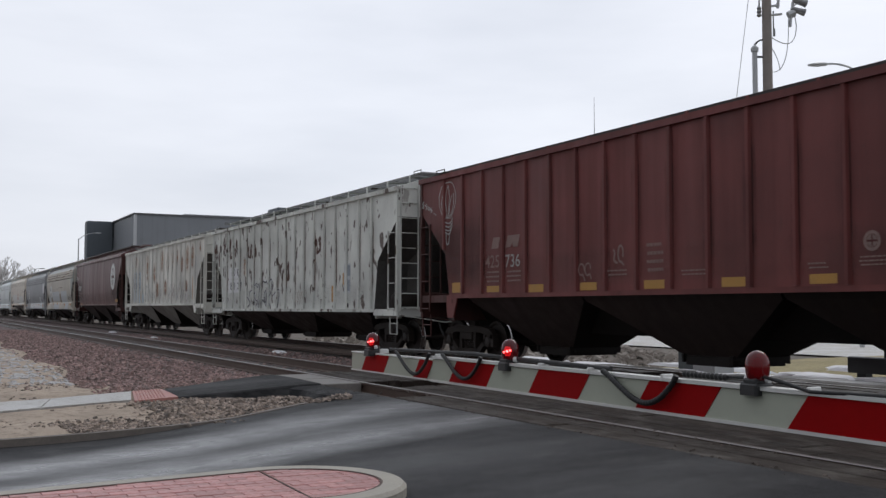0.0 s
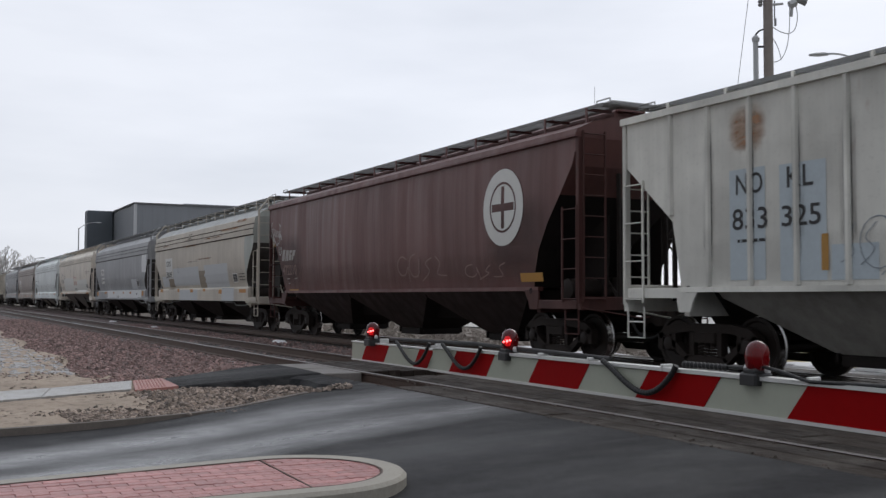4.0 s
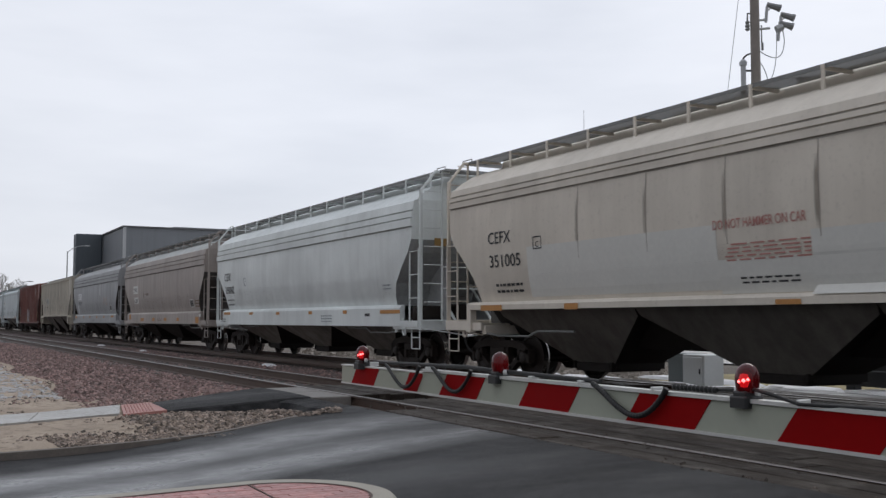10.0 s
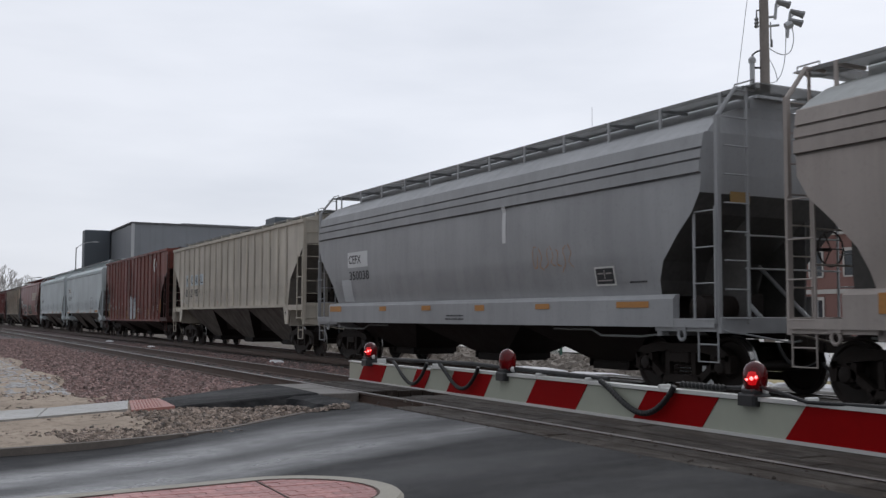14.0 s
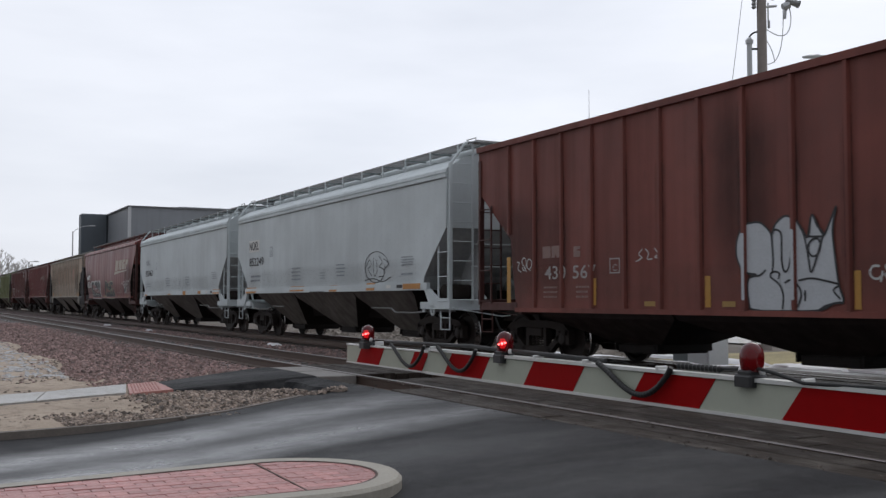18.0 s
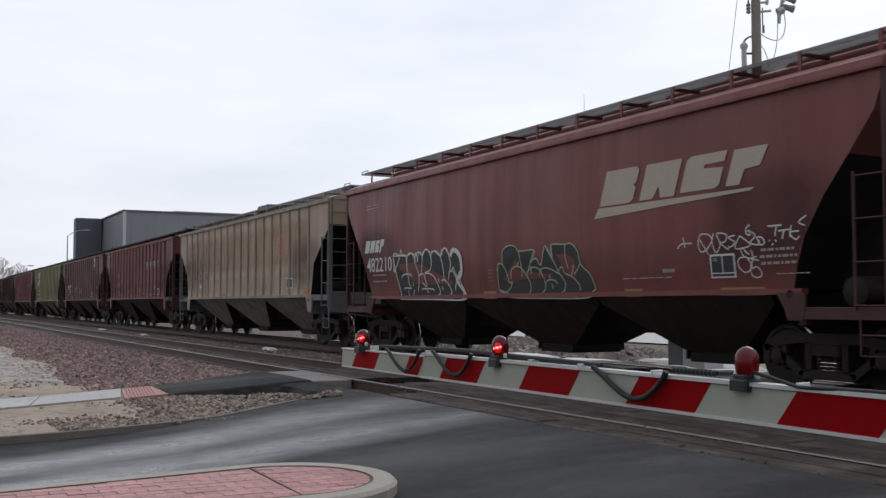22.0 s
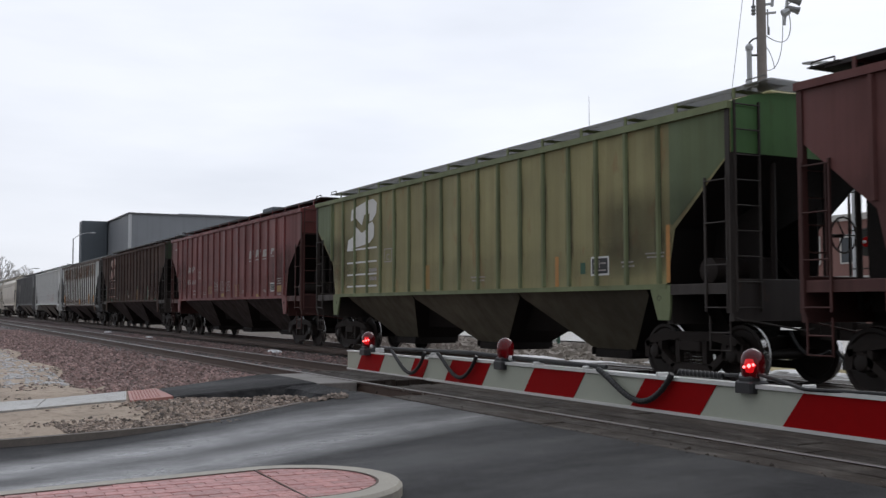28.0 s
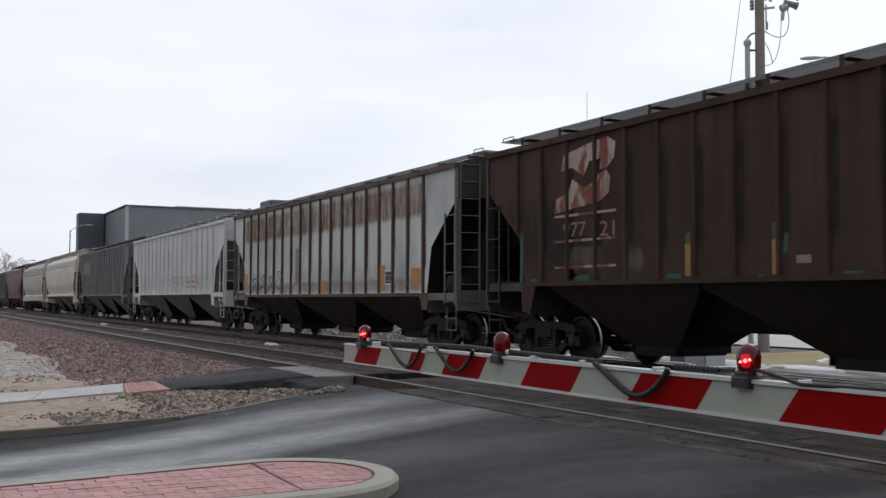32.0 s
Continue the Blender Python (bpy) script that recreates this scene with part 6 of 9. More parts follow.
def lay(i, name, pts, faces, mat, label="", lift=.006):
    """A flat mark laid on a car's side; pts: x and z in the car's own space."""
    pts = [(x + NUDGE.get(i, 0), z) for x, z in pts]
    xs, zs = [p[0] for p in pts], [p[1] for p in pts]
    box = (min(xs), max(xs), min(zs), max(zs))
    for a, b, c, d, h in COATS.setdefault(i, []):      # no two coats in one plane
        if a < box[1] and box[0] < b and c < box[3] and box[2] < d and abs(h - lift) < .0006:
            lift = h + .0007
    COATS[i].append(box + (lift,))
    me = bpy.data.meshes.new(name)
    me.from_pydata([(x, skin_y(i, z, lift), z) for x, z in pts], [], faces)
    me.materials.append(M[mat])
    return part(name, me, None, CARS[i], label)


def sheet(i, x0, x1, z0, z1, mat, name="paint_patch", label="", lift=.006, lean=0.0):
    n = max(1, int((z1 - z0) / .12))
    p = []
    for j in range(n + 1):
        z = z0 + (z1 - z0) * j / n
        p += [(x0 + lean * j / n, z), (x1 + lean * j / n, z)]
    return lay(i, name, p, [(2 * j, 2 * j + 1, 2 * j + 3, 2 * j + 2) for j in range(n)], mat, label, lift)


def yellow(i, x0, x1, z0, z1, mat="yellow"):
    if mat == "gold" and z1 - z0 > .2:
        return bars(i, x0, x1, z0, z1, 5, mat, 3)
    return sheet(i, x0, x1, z0, z1, mat, "reflector", "", .009)


def letters(i, text, x0, x1, z0, z1, mat, lift=.012, bold=.008):
    cu = bpy.data.curves.new("text", "FONT")
    cu.body, cu.offset, cu.resolution_u = text, bold, 3
    tmp = bpy.data.objects.new("text", cu)
    me = bpy.data.meshes.new_from_object(tmp)
    bpy.data.objects.remove(tmp)
    co = np.empty(len(me.vertices) * 3)
    me.vertices.foreach_get("co", co)
    co = co.reshape(-1, 3)
    lo, hi = co.min(0), co.max(0)
    x0, x1 = x0 + NUDGE.get(i, 0), x1 + NUDGE.get(i, 0)
    out = []
    for x, y, _ in co:
        z = z0 + (y - lo[1]) / (hi[1] - lo[1]) * (z1 - z0)
        out += [x0 + (x - lo[0]) / (hi[0] - lo[0]) * (x1 - x0), skin_y(i, z, lift), z]
    me.vertices.foreach_set("co", out)
    me.materials.clear()
    me.materials.append(M[mat])
    me.update()
    return part("lettering", me, None, CARS[i], "painted number and letter marking")


def bars(i, x0, x1, z0, z1, rows, mat, seed=0, lift=.012):
    """Small print that cannot be read: broken bars."""
    r = random.Random(seed + i * 31)
    p, f = [], []
    for k in range(rows):
        za = z0 + (z1 - z0) * (k + .28) / rows
        zb = z0 + (z1 - z0) * (k + .68) / rows
        x = x0 + r.uniform(0, .1) * (x1 - x0)
        while x < x1 - .03:
            w = min(r.uniform(.06, .2) * (x1 - x0), x1 - x)
            n = len(p)
            p += [(x, za), (x + w, za), (x + w, zb), (x, zb)]
            f.append((n, n + 1, n + 2, n + 3))
            x += w + .04 * (x1 - x0)
    return tagged(lay(i, "small_print", p, f, mat, "", lift), kind="stuff")


def ribbon(i, lines, w, mat, name="graffiti", label="", lift=.014):
    """Spray-painted strokes of one width along lines of points."""
    p, f = [], []
    for ln in lines:
        for k, (x, z) in enumerate(ln):
            a, b = ln[max(0, k - 1)], ln[min(len(ln) - 1, k + 1)]
            dx, dz = b[0] - a[0], b[1] - a[1]
            d = math.hypot(dx, dz) or 1
            n = len(p)
            p += [(x - dz / d * w / 2, z + dx / d * w / 2), (x + dz / d * w / 2, z - dx / d * w / 2)]
            if k:
                f.append((n - 2, n - 1, n + 1, n))
    return lay(i, name, p, f, mat, label, lift)


def smooth_line(ctrl, n=6):
    out = []
    for k in range(len(ctrl) - 1):
        p0, p1, p2, p3 = ctrl[max(0, k - 1)], ctrl[k], ctrl[k + 1], ctrl[min(len(ctrl) - 1, k + 2)]
        for s in range(n):
            t = s / n
            out.append(tuple(.5 * (2 * p1[c] + (p2[c] - p0[c]) * t + (2 * p0[c] - 5 * p1[c] + 4 * p2[c] - p3[c]) * t * t + (3 * p1[c] - p0[c] - 3 * p2[c] + p3[c]) * t ** 3) for c in (0, 1)))
    return out + [ctrl[-1]]


def scribble(i, x0, x1, z0, z1, n, w, mat, seed, label="sprayed scribble", name="graffiti"):
    r = random.Random(seed)
    lines = []
    dx, h = (x1 - x0) / n, z1 - z0
    for k in range(n):
        cx = x0 + dx * (k + .5)
        kind = r.random()
        if kind < .45:      # a loop with a tail
            a0, q = r.uniform(0, 6.3), r.uniform(.25, .42)
            ln = [(cx + dx * .45 * math.cos(a0 + a), z0 + h * (.55 + q * math.sin(a0 + a))) for a in (0, .9, 1.8, 2.7, 3.6, 4.5, 5.4)]
            ln.append((cx + dx * r.uniform(.2, .7), z0 + h * r.uniform(0, .2)))
        else:               # a bent stroke
            s0 = r.choice((-1, 1))
            ln = [(cx - s0 * dx * .35, z0 + h * r.uniform(.7, 1)), (cx + s0 * dx * r.uniform(-.1, .2), z0 + h * r.uniform(.5, .7)), (cx - s0 * dx * r.uniform(.1, .3), z0 + h * r.uniform(.2, .4)), (cx + s0 * dx * .45, z0 + h * r.uniform(0, .25))]
        lines.append(smooth_line(ln))
    return ribbon(i, lines, w, mat, name, label)


def herald(i, cx, cz, rx, rz, mat="white"):
    """A round herald: a ring with a cross inside, as plain shapes."""
    p, f = [], []
    n = 36
    for a, b in ((1.0, .66), (.6, .55)):
        m = len(p)
        for k in range(n):
            c, s = math.cos(k * math.tau / n), math.sin(k * math.tau / n)
            p += [(cx + rx * a * c, cz + rz * a * s), (cx + rx * b * c, cz + rz * b * s)]
        f += [(m + 2 * k, m + 2 * k + 1, m + (2 * k + 3) % (2 * n), m + (2 * k + 2) % (2 * n)) for k in range(n)]
    for sx in (-1, 1):
        for sz in (-1, 1):
            m = len(p)
            p += [(cx + sx * .08 * rx, cz + sz * .1 * rz), (cx + sx * .56 * rx, cz + sz * .1 * rz), (cx + sx * .42 * rx, cz + sz * .42 * rz), (cx + sx * .08 * rx, cz + sz * .6 * rz)]
            f.append((m, m + 1, m + 2, m + 3))
    return lay(i, "herald", p, f, mat, "round white herald with a cross", .012)


BLOCKS = (((0, 0), (.9, 0), (1, .1), (1, .42), (.92, .5), (1, .58), (1, .9), (.9, 1), (0, 1)), ((0, 0), (.38, 0), (.5, .34), (.62, 0), (1, 0), (1, 1), (0, 1)),
          ((0, 0), (.9, 0), (1, .1), (1, .55), (.5, .6), (.5, .7), (1, .72), (1, 1), (.1, 1), (0, .9)), ((0, 0), (.42, 0), (.46, .42), (.9, .46), (1, 1), (0, 1)))


def slant_blocks(i, boxes, mat, shear=.35, underlined=False):
    """A slanted wordmark as plain leaning blocks, each with a notch."""
    for x0, x1, z0, z1 in boxes:
        h, w = z1 - z0, x1 - x0
        out = BLOCKS[boxes.index((x0, x1, z0, z1)) % 4]
        if underlined:
            lay(i, "emblem_bar", [(x0 - .12 * w, z0), (x1 - .1 * w, z0), (x1, z0 + .1 * h), (x0, z0 + .1 * h)], [(0, 1, 2, 3)], mat, "", .012)
            z0, h = z0 + .28 * h, .72 * h
        lay(i, "emblem", [(x0 + u * w + shear * h * (v - .5), z0 + v * h) for u, v in out], [tuple(range(len(out)))], mat, "slanted emblem in plain pale blocks", .012)


def piece(i, x0, x1, z0, z1, outline, strokes, fill, line, w, label, glow=None):
    """A graffiti piece drawn in a unit square: a filled outline and strokes on it."""
    def q(c):
        return (x0 + (x1 - x0) * c[0], z0 + (z1 - z0) * c[1])
    if outline:
        loop = smooth_line([q(c) for c in outline] + [q(outline[0])], 4)
        if fill:
            lay(i, "graffiti", loop[:-1], [tuple(range(len(loop) - 1))], fill, label, .011)
        ribbon(i, [loop], w, line, "graffiti", label, .0155)
    if glow:
        ribbon(i, [smooth_line([q(c) for c in g], 4) for g in strokes], w * 2.2, glow, "graffiti", label, .0125)
    return ribbon(i, [smooth_line([q(c) for c in g], 4) for g in strokes], w, line, "graffiti", label, .0185)


def on_ribs(i, x0, x1, z0, z1, mat):
    """Paint that also covers the ribs it was sprayed across."""
    for j in range(CARS[i]["posts"]):
        x = CARS[i]["first_rib"] + CARS[i]["rib_step"] * j
        if x0 < x < x1:
            lay(i, "graffiti", [(x - .027, z0), (x + .027, z0), (x + .027, z1), (x - .027, z1)], [(0, 1, 2, 3)], mat, "", .052)


def block_emblem(i, x0, x1, z0, z1, mat, bar_z=()):
    w, h = x1 - x0, z1 - z0
    def s(x, z):
        return (x0 + x * w, z0 + z * h)
    top = [s(u, 1 - v) for u, v in ((.16, .14), (.67, .02), (.88, 0), (1, .1), (.98, .31), (.86, .44), (.755, .455), (.775, .29), (.59, .3), (.51, .51), (.31, .345), (.12, .38))]
    low = [s(u, 1 - v) for u, v in ((.31, .52), (.51, .67), (.69, .6), (.735, .5), (.86, .465), (.92, .57), (.9, .79), (.755, .9), (0, 1), (.04, .78), (.245, .71))]
    lay(i, "emblem", top + low, [tuple(range(12)), tuple(range(12, 23))], mat, "large white block-shaped emblem", .012)
    for z in bar_z:
        sheet(i, x0, x1, z - .022, z + .022, mat, "emblem_bar", "", .012)


def frame_label(i, x0, x1, z0, z1):
    """A black data panel with a white frame."""
    sheet(i, x0, x1, z0, z1, "white", "data_panel", "white-framed black data panel", .010)
    w, h = x1 - x0, z1 - z0
    sheet(i, x0 + .07 * w, x1 - .07 * w, z0 + .1 * h, z1 - .1 * h, "ink", "data_field", "", .013)
    for a, b, c, d in ((.47, .51, .35, .8), (.16, .42, .6, .68), (.56, .84, .6, .68), (.16, .84, .24, .31)):
        sheet(i, x0 + a * w, x0 + b * w, z0 + c * h, z0 + d * h, "dirty_white", "data_line", "", .0165)


def stain_mat(name, color, amount, lo, hi, stretch, scale=3.0, edge=1.0, detail=6.0):
    """A thin uneven film on paint that fades out towards its edges."""
    m, nt, b, co = start(name)
    gen = nt.nodes.new("ShaderNodeTexCoord").outputs["Generated"]
    xyz = nt.nodes.new("ShaderNodeSeparateXYZ")
    nt.links.new(gen, xyz.inputs[0])
    rnd_ = sums(nt, "MULTIPLY", nt.nodes.new("ShaderNodeObjectInfo").outputs["Random"], 41.0)
    shift = nt.nodes.new("ShaderNodeVectorMath")
    nt.links.new(co, shift.inputs[0])
    comb = nt.nodes.new("ShaderNodeCombineXYZ")
    nt.links.new(rnd_, comb.inputs["Y"])
    nt.links.new(comb.outputs[0], shift.inputs[1])
    f = noisy(nt, shift.outputs[0], scale, detail, 0.68 if detail > 4 else 0.5, stretch)
    dx = sums(nt, "ABSOLUTE", sums(nt, "SUBTRACT", xyz.outputs["X"], 0.5), 0)
    dz = sums(nt, "ABSOLUTE", sums(nt, "SUBTRACT", xyz.outputs["Z"], 0.5), 0)
    fade = sums(nt, "MULTIPLY", ramp(nt, dx, 0.5 - 0.32 * edge, 0.5, 1, 0), ramp(nt, dz, 0.5 - 0.32, 0.5, 1, 0))
    al = ramp(nt, sums(nt, "MULTIPLY", f, ramp(nt, fade, 0, 0.8)), lo, hi, 0, amount)
    g = noisy(nt, co, 25.0, 3.0)
    nt.links.new(mixed(nt, g, c4(color, 0.65), c4(color, 1.35)), b.inputs["Base Color"])
    b.inputs["Roughness"].default_value = 0.8
    nt.links.new(al, b.inputs["Alpha"])
    return m


M["palegreen"] = plain("pale_green_spray", (0.40, 0.46, 0.33), 0.7, 0, .15, 3.0)
M["end_pale"] = END_PALE
M["cream"] = plain("cream_emblem_paint", (0.47, 0.40, 0.325), 0.6, 0, .15, 3.0)
M["silver"] = plain("silver_spray", (0.47, 0.49, 0.51), 0.5, 0.2, .2, 4.0)
M["yellow_dim"] = plain("grimy_yellow", (0.34, 0.18, 0.035), 0.6, 0, .3, 4.0)
M["bloom"] = stain_mat("rust_bloom", (0.40, 0.2, 0.095), .62, .16, .58, (0.6, 1, 1.9), 3.6)
M["bloom_dark"] = stain_mat("dark_rust_chip", (0.085, 0.04, 0.028), .95, .46, .5, (1.5, 1, 0.7), 4.0, 1.0, 3.0)
M["splash"] = stain_mat("road_splash", (0.1, 0.085, 0.07), .15, .15, .75, (1.2, 1, 1.4), 1.1, .25)
M["soot_film"] = stain_mat("soot_film", (0.02, 0.015, 0.013), .42, .08, .7, (.6, 1, 0.4), 1.0)


M["bloom_soft"] = stain_mat("soft_rust_haze", (0.42, 0.23, 0.135), .5, .2, .75, (2.2, 1, 0.5), 1.6, .02)
# Films that colour dirt and shade into the band's grooves and below its lip
M["groove_dirt_shade"] = stain_mat("groove_dirt_shade", (0.03, 0.028, 0.026), .42, .1, .5, (.35, 1, 1.0), 1.6, .02)
M["groove_faint"] = stain_mat("faint_groove_dirt_shade", (0.12, 0.12, 0.115), .45, .15, .6, (.35, 1, 1.0), 1.6, .02)
M["groove_rust_shade"] = stain_mat("groove_rust_shade", (0.05, 0.032, 0.024), .85, .1, .45, (.35, 1, 1.0), 1.6, .02)
M["rust_run"] = stain_mat("rust_run", (0.17, 0.08, 0.045), .75, .3, .75, (.7, 1, 2.2), 4.0)
M["teal_wash"] = stain_mat("green_primer_showing", (0.035, 0.11, 0.07), .9, .15, .45, (1.0, 1, 1.2), 4.0)
M["chalk_wash"] = stain_mat("rubbed_chalk", (0.3, 0.24, 0.21), .5, .35, .7, (1.6, 1, .8), 6.0)
M["bloom_top"] = stain_mat("rust_from_the_roof", (0.23, 0.12, 0.068), .75, .3, .62, (1.9, 1, 0.45), 2.4, .02)
M["seam_dirt"] = stain_mat("seam_dirt", (0.19, 0.155, 0.12), .45, .15, .6, (1.0, 1, 0.3), 3.0)
M["rib_grime_faint"] = stain_mat("faint_rib_grime", (0.05, 0.035, 0.032), .3, .45, .75, (1.0, 1, 0.22), 2.4, .002)
# Dark lines beside the ribs: their shadow edges put into the colour
M["rib_seam"] = stain_mat("rib_seam_shade", (0.02, 0.015, 0.013), .6, .2, .6, (1.0, 1, 0.3), 1.6, .002)
M["rib_grime"] = stain_mat("rib_grime", (0.06, 0.05, 0.042), .5, .42, .74, (1.0, 1, 0.22), 2.4, .002)
M["rib_rust"] = stain_mat("rib_rust", (0.17, 0.085, 0.045), .8, .4, .62, (1.0, 1, 0.2), 2.0, .002)


def panels(i, z0, z1, mat, half, lift=.0048, at_ribs=False):
    """Films on every panel between the ribs, or along every rib."""
    p, f = [], []
    for j in range(1, CARS[i]["posts"]) if at_ribs else range(CARS[i]["posts"] - 1):
        x = CARS[i]["first_rib"] + CARS[i]["rib_step"] * (j + (0 if at_ribs else .5))
        n = len(p)
        p += [(x - half, z0), (x + half, z0), (x + half, z1), (x - half, z1)]
        f.append((n, n + 1, n + 2, n + 3))
    return lay(i, "stain", p, f, mat, "", lift)


def stain(i, x0, x1, z0, z1, mat, lift=.0045):
    k, hb = KINDS[SPEC[i][0]], CARS[i]["half"]
    n = max(2, int((z1 - z0) / .15))
    p = []
    for j in range(n + 1):
        z = z0 + (z1 - z0) * j / n
        e = hb - lerp(k["inset"], z) - .01
        p += [(max(x0, -e), z), (min(x1, e), z)]
    return lay(i, "stain", p, [(2 * j, 2 * j + 1, 2 * j + 3, 2 * j + 2) for j in range(n)], mat, "", lift)


def ring_tag(i, x0, x1, z0, z1, mat, w=.03):
    """A sprayed circle with looping strokes inside."""
    cx, cz, rx, rz = (x0 + x1) / 2, (z0 + z1) / 2, (x1 - x0) / 2, (z1 - z0) / 2
    def q(u, v):
        return (cx + rx * u, cz + rz * v)
    lines = [[q(math.cos(a * .2) * (1 - .01 * a), math.sin(a * .2) * (1 - .004 * a)) for a in range(33)]]
    for ctrl in (((-.75, .5), (-.8, -.1), (-.7, -.6)), ((-.75, .1), (-.45, .5), (-.35, .15), (-.6, -.05), (-.3, -.5)), ((-.15, .6), (-.2, 0), (-.1, -.5), (.1, -.2), (.05, .5)),
                 ((.25, .7), (.5, .3), (.25, .05), (.55, -.1), (.6, -.5), (.2, -.55)), ((.6, .5), (.95, .2), (.6, -.15)), ((-.9, -.75), (-.2, -.65), (.5, -.85), (1.1, -.6))):
        lines.append(smooth_line([q(*c) for c in ctrl]))
    return ribbon(i, lines, w, mat, "graffiti", "black sprayed tag in a ring")


def bulb(i, x0, x1, z0, z1, mat, w=.03):
    """A sprayed doodle of a light bulb with petals inside."""
    def q(u, v):
        return (x0 + (x1 - x0) * u, z0 + (z1 - z0) * v)
    lines = []
    for ctrl in (((.3, .42), (.05, .6), (0, .8), (.2, .97), (.5, 1), (.8, .97), (1, .8), (.95, .6), (.7, .42)), ((.4, .42), (.15, .62), (.2, .8), (.42, .62), (.45, .42)),
                 ((.48, .42), (.4, .75), (.55, .95), (.62, .72), (.52, .42)), ((.56, .42), (.7, .7), (.88, .8), (.84, .58), (.6, .42)),
                 ((.22, .4), (.6, .34), (.85, .42)), ((.2, .34), (.6, .28), (.85, .36)), ((.22, .28), (.6, .22), (.82, .3)), ((.3, .22), (.6, .17), (.75, .24)), ((.42, .2), (.45, .05), (.52, 0), (.6, .05), (.62, .2))):
        lines.append(smooth_line([q(*c) for c in ctrl]))
    return ribbon(i, lines, w, mat, "graffiti", "white sprayed light-bulb doodle")


def end_paint(i, mat):
    """The triangles of side sheet beyond the last ribs, in a brighter coat."""
    hb = CARS[i]["half"]
    for d in (-1, 1):
        e = hb - 1.36
        lay(i, "paint_patch", [(d * e, 2.5), (d * (e + .06), 2.46), (d * (hb - .01), 3.47), (d * (hb - .01), 4.08), (d * e, 4.08)], [(0, 1, 2, 3, 4)], mat, "brighter green end of the side", .0055)


STROKES = {"I": ((.2, 0, .8, 0), (.5, 0, .5, 1), (.2, 1, .8, 1)), "V": ((.1, 1, .45, 0), (.45, 0, .9, 1)), "Y": ((.1, 1, .5, .5), (.9, 1, .4, 0)), "L": ((.2, 1, .15, 0), (.15, 0, .9, .05)),
           "E": ((.2, 1, .2, 0), (.2, 1, .85, 1), (.2, .5, .7, .52), (.2, 0, .9, .02)), "A": ((.05, 0, .5, 1), (.5, 1, .9, 0), (.25, .4, .75, .42)),
           "G": ((.85, .85, .5, 1), (.5, 1, .12, .6), (.12, .6, .2, .1), (.2, .1, .8, .05), (.8, .05, .85, .45), (.85, .45, .5, .45)), "U": ((.15, 1, .2, .1), (.2, .1, .75, .05), (.75, .05, .85, 1)), " ": ()}


def chalked(i, text, x0, x1, z0, z1, mat, w=.016):
    """Chalk writing in single strokes."""
    r = random.Random(len(text))
    lines, cw = [], (x1 - x0) / len(text)
    for k, c in enumerate(text):
        drop = r.uniform(-.1, .1)
        lines += [[(x0 + cw * (k + .85 * a), z0 + (z1 - z0) * (b + drop)), (x0 + cw * (k + .85 * c2), z0 + (z1 - z0) * (d + drop))] for a, b, c2, d in STROKES[c]]
    return ribbon(i, lines, w, mat, "chalk_writing", "thin chalked writing")


def code_box(i, x0, x1, z0, z1, mat):
    """A small framed code letter."""
    w = .022
    p, f = [], []
    for a, b, c, d in ((x0, x1, z0, z0 + w), (x0, x1, z1 - w, z1), (x0, x0 + w, z0, z1), (x1 - w, x1, z0, z1)):
        n = len(p)
        p += [(a, c), (b, c), (b, d), (a, d)]
        f.append((n, n + 1, n + 2, n + 3))
    lay(i, "code_frame", p, f, mat, "", .011)
    k = .3 * (x1 - x0)
    letters(i, "C", x0 + k, x1 - k, z0 + .15 * (z1 - z0), z0 + .6 * (z1 - z0), mat)


yellow(0, -7.10, -6.60, 1.53, 1.75, "yellow")
yellow(0, -5.57, -5.07, 1.52, 1.65, "yellow")
yellow(0, -3.95, -3.43, 1.50, 1.65, "yellow")
yellow(0, -2.23, -1.74, 1.51, 1.65, "yellow")
yellow(0, -0.44, 0.07, 1.51, 1.65, "yellow")
yellow(0, 1.36, 1.84, 1.51, 1.65, "yellow")
yellow(0, 3.02, 3.48, 1.52, 1.65, "yellow")
letters(0, "425", -5.62, -5.06, 2.02, 2.28, "faded")
letters(0, "736", -4.82, -4.26, 2.01, 2.27, "dirty_white")
bars(0, -5.60, -5.07, 1.70, 1.98, 3, "faded")
bars(0, -4.78, -4.24, 1.70, 1.97, 3, "faded")
bars(0, -0.37, 0.05, 1.75, 2.29, 4, "faded")
bars(0, 0.45, 1.02, 1.69, 1.81, 2, "faded")
bars(0, -1.44, -0.89, 1.73, 1.87, 2, "faded")
bars(0, 3.82, 4.24, 1.72, 1.87, 3, "faded")
bars(0, 2.99, 3.34, 1.71, 1.82, 2, "faded")
slant_blocks(0, ((-5.34, -5.06, 2.41, 2.64), (-4.77, -4.30, 2.41, 2.65),), "faded")
herald(0, 4.03, 2.04, 0.13, 0.13, "faded")
bulb(0, -7.72, -6.94, 2.60, 4.00, "chalk", .022)
piece(0, -8.75, -7.85, 3.2, 3.75, None, (((.1, .98), (.12, .7), (.04, .68)), ((.3, .86), (.2, .78), (.28, .7), (.2, .62), (.3, .58)), ((.44, .74), (.36, .68), (.46, .6), (.38, .5)), ((.52, .66), (.52, .5), (.6, .48), (.6, .62)), ((.74, .54), (.66, .48), (.76, .42), (.68, .34)), ((.84, .26), (.88, .3)), ((.94, .2), (.98, .24))), None, "chalk", .024, "white sprayed handwriting")
scribble(0, -2.28, -1.89, 1.67, 2.05, 2, .03, "faded", 8)
scribble(0, -1.28, -0.97, 1.90, 2.28, 2, .04, "faded", 9)
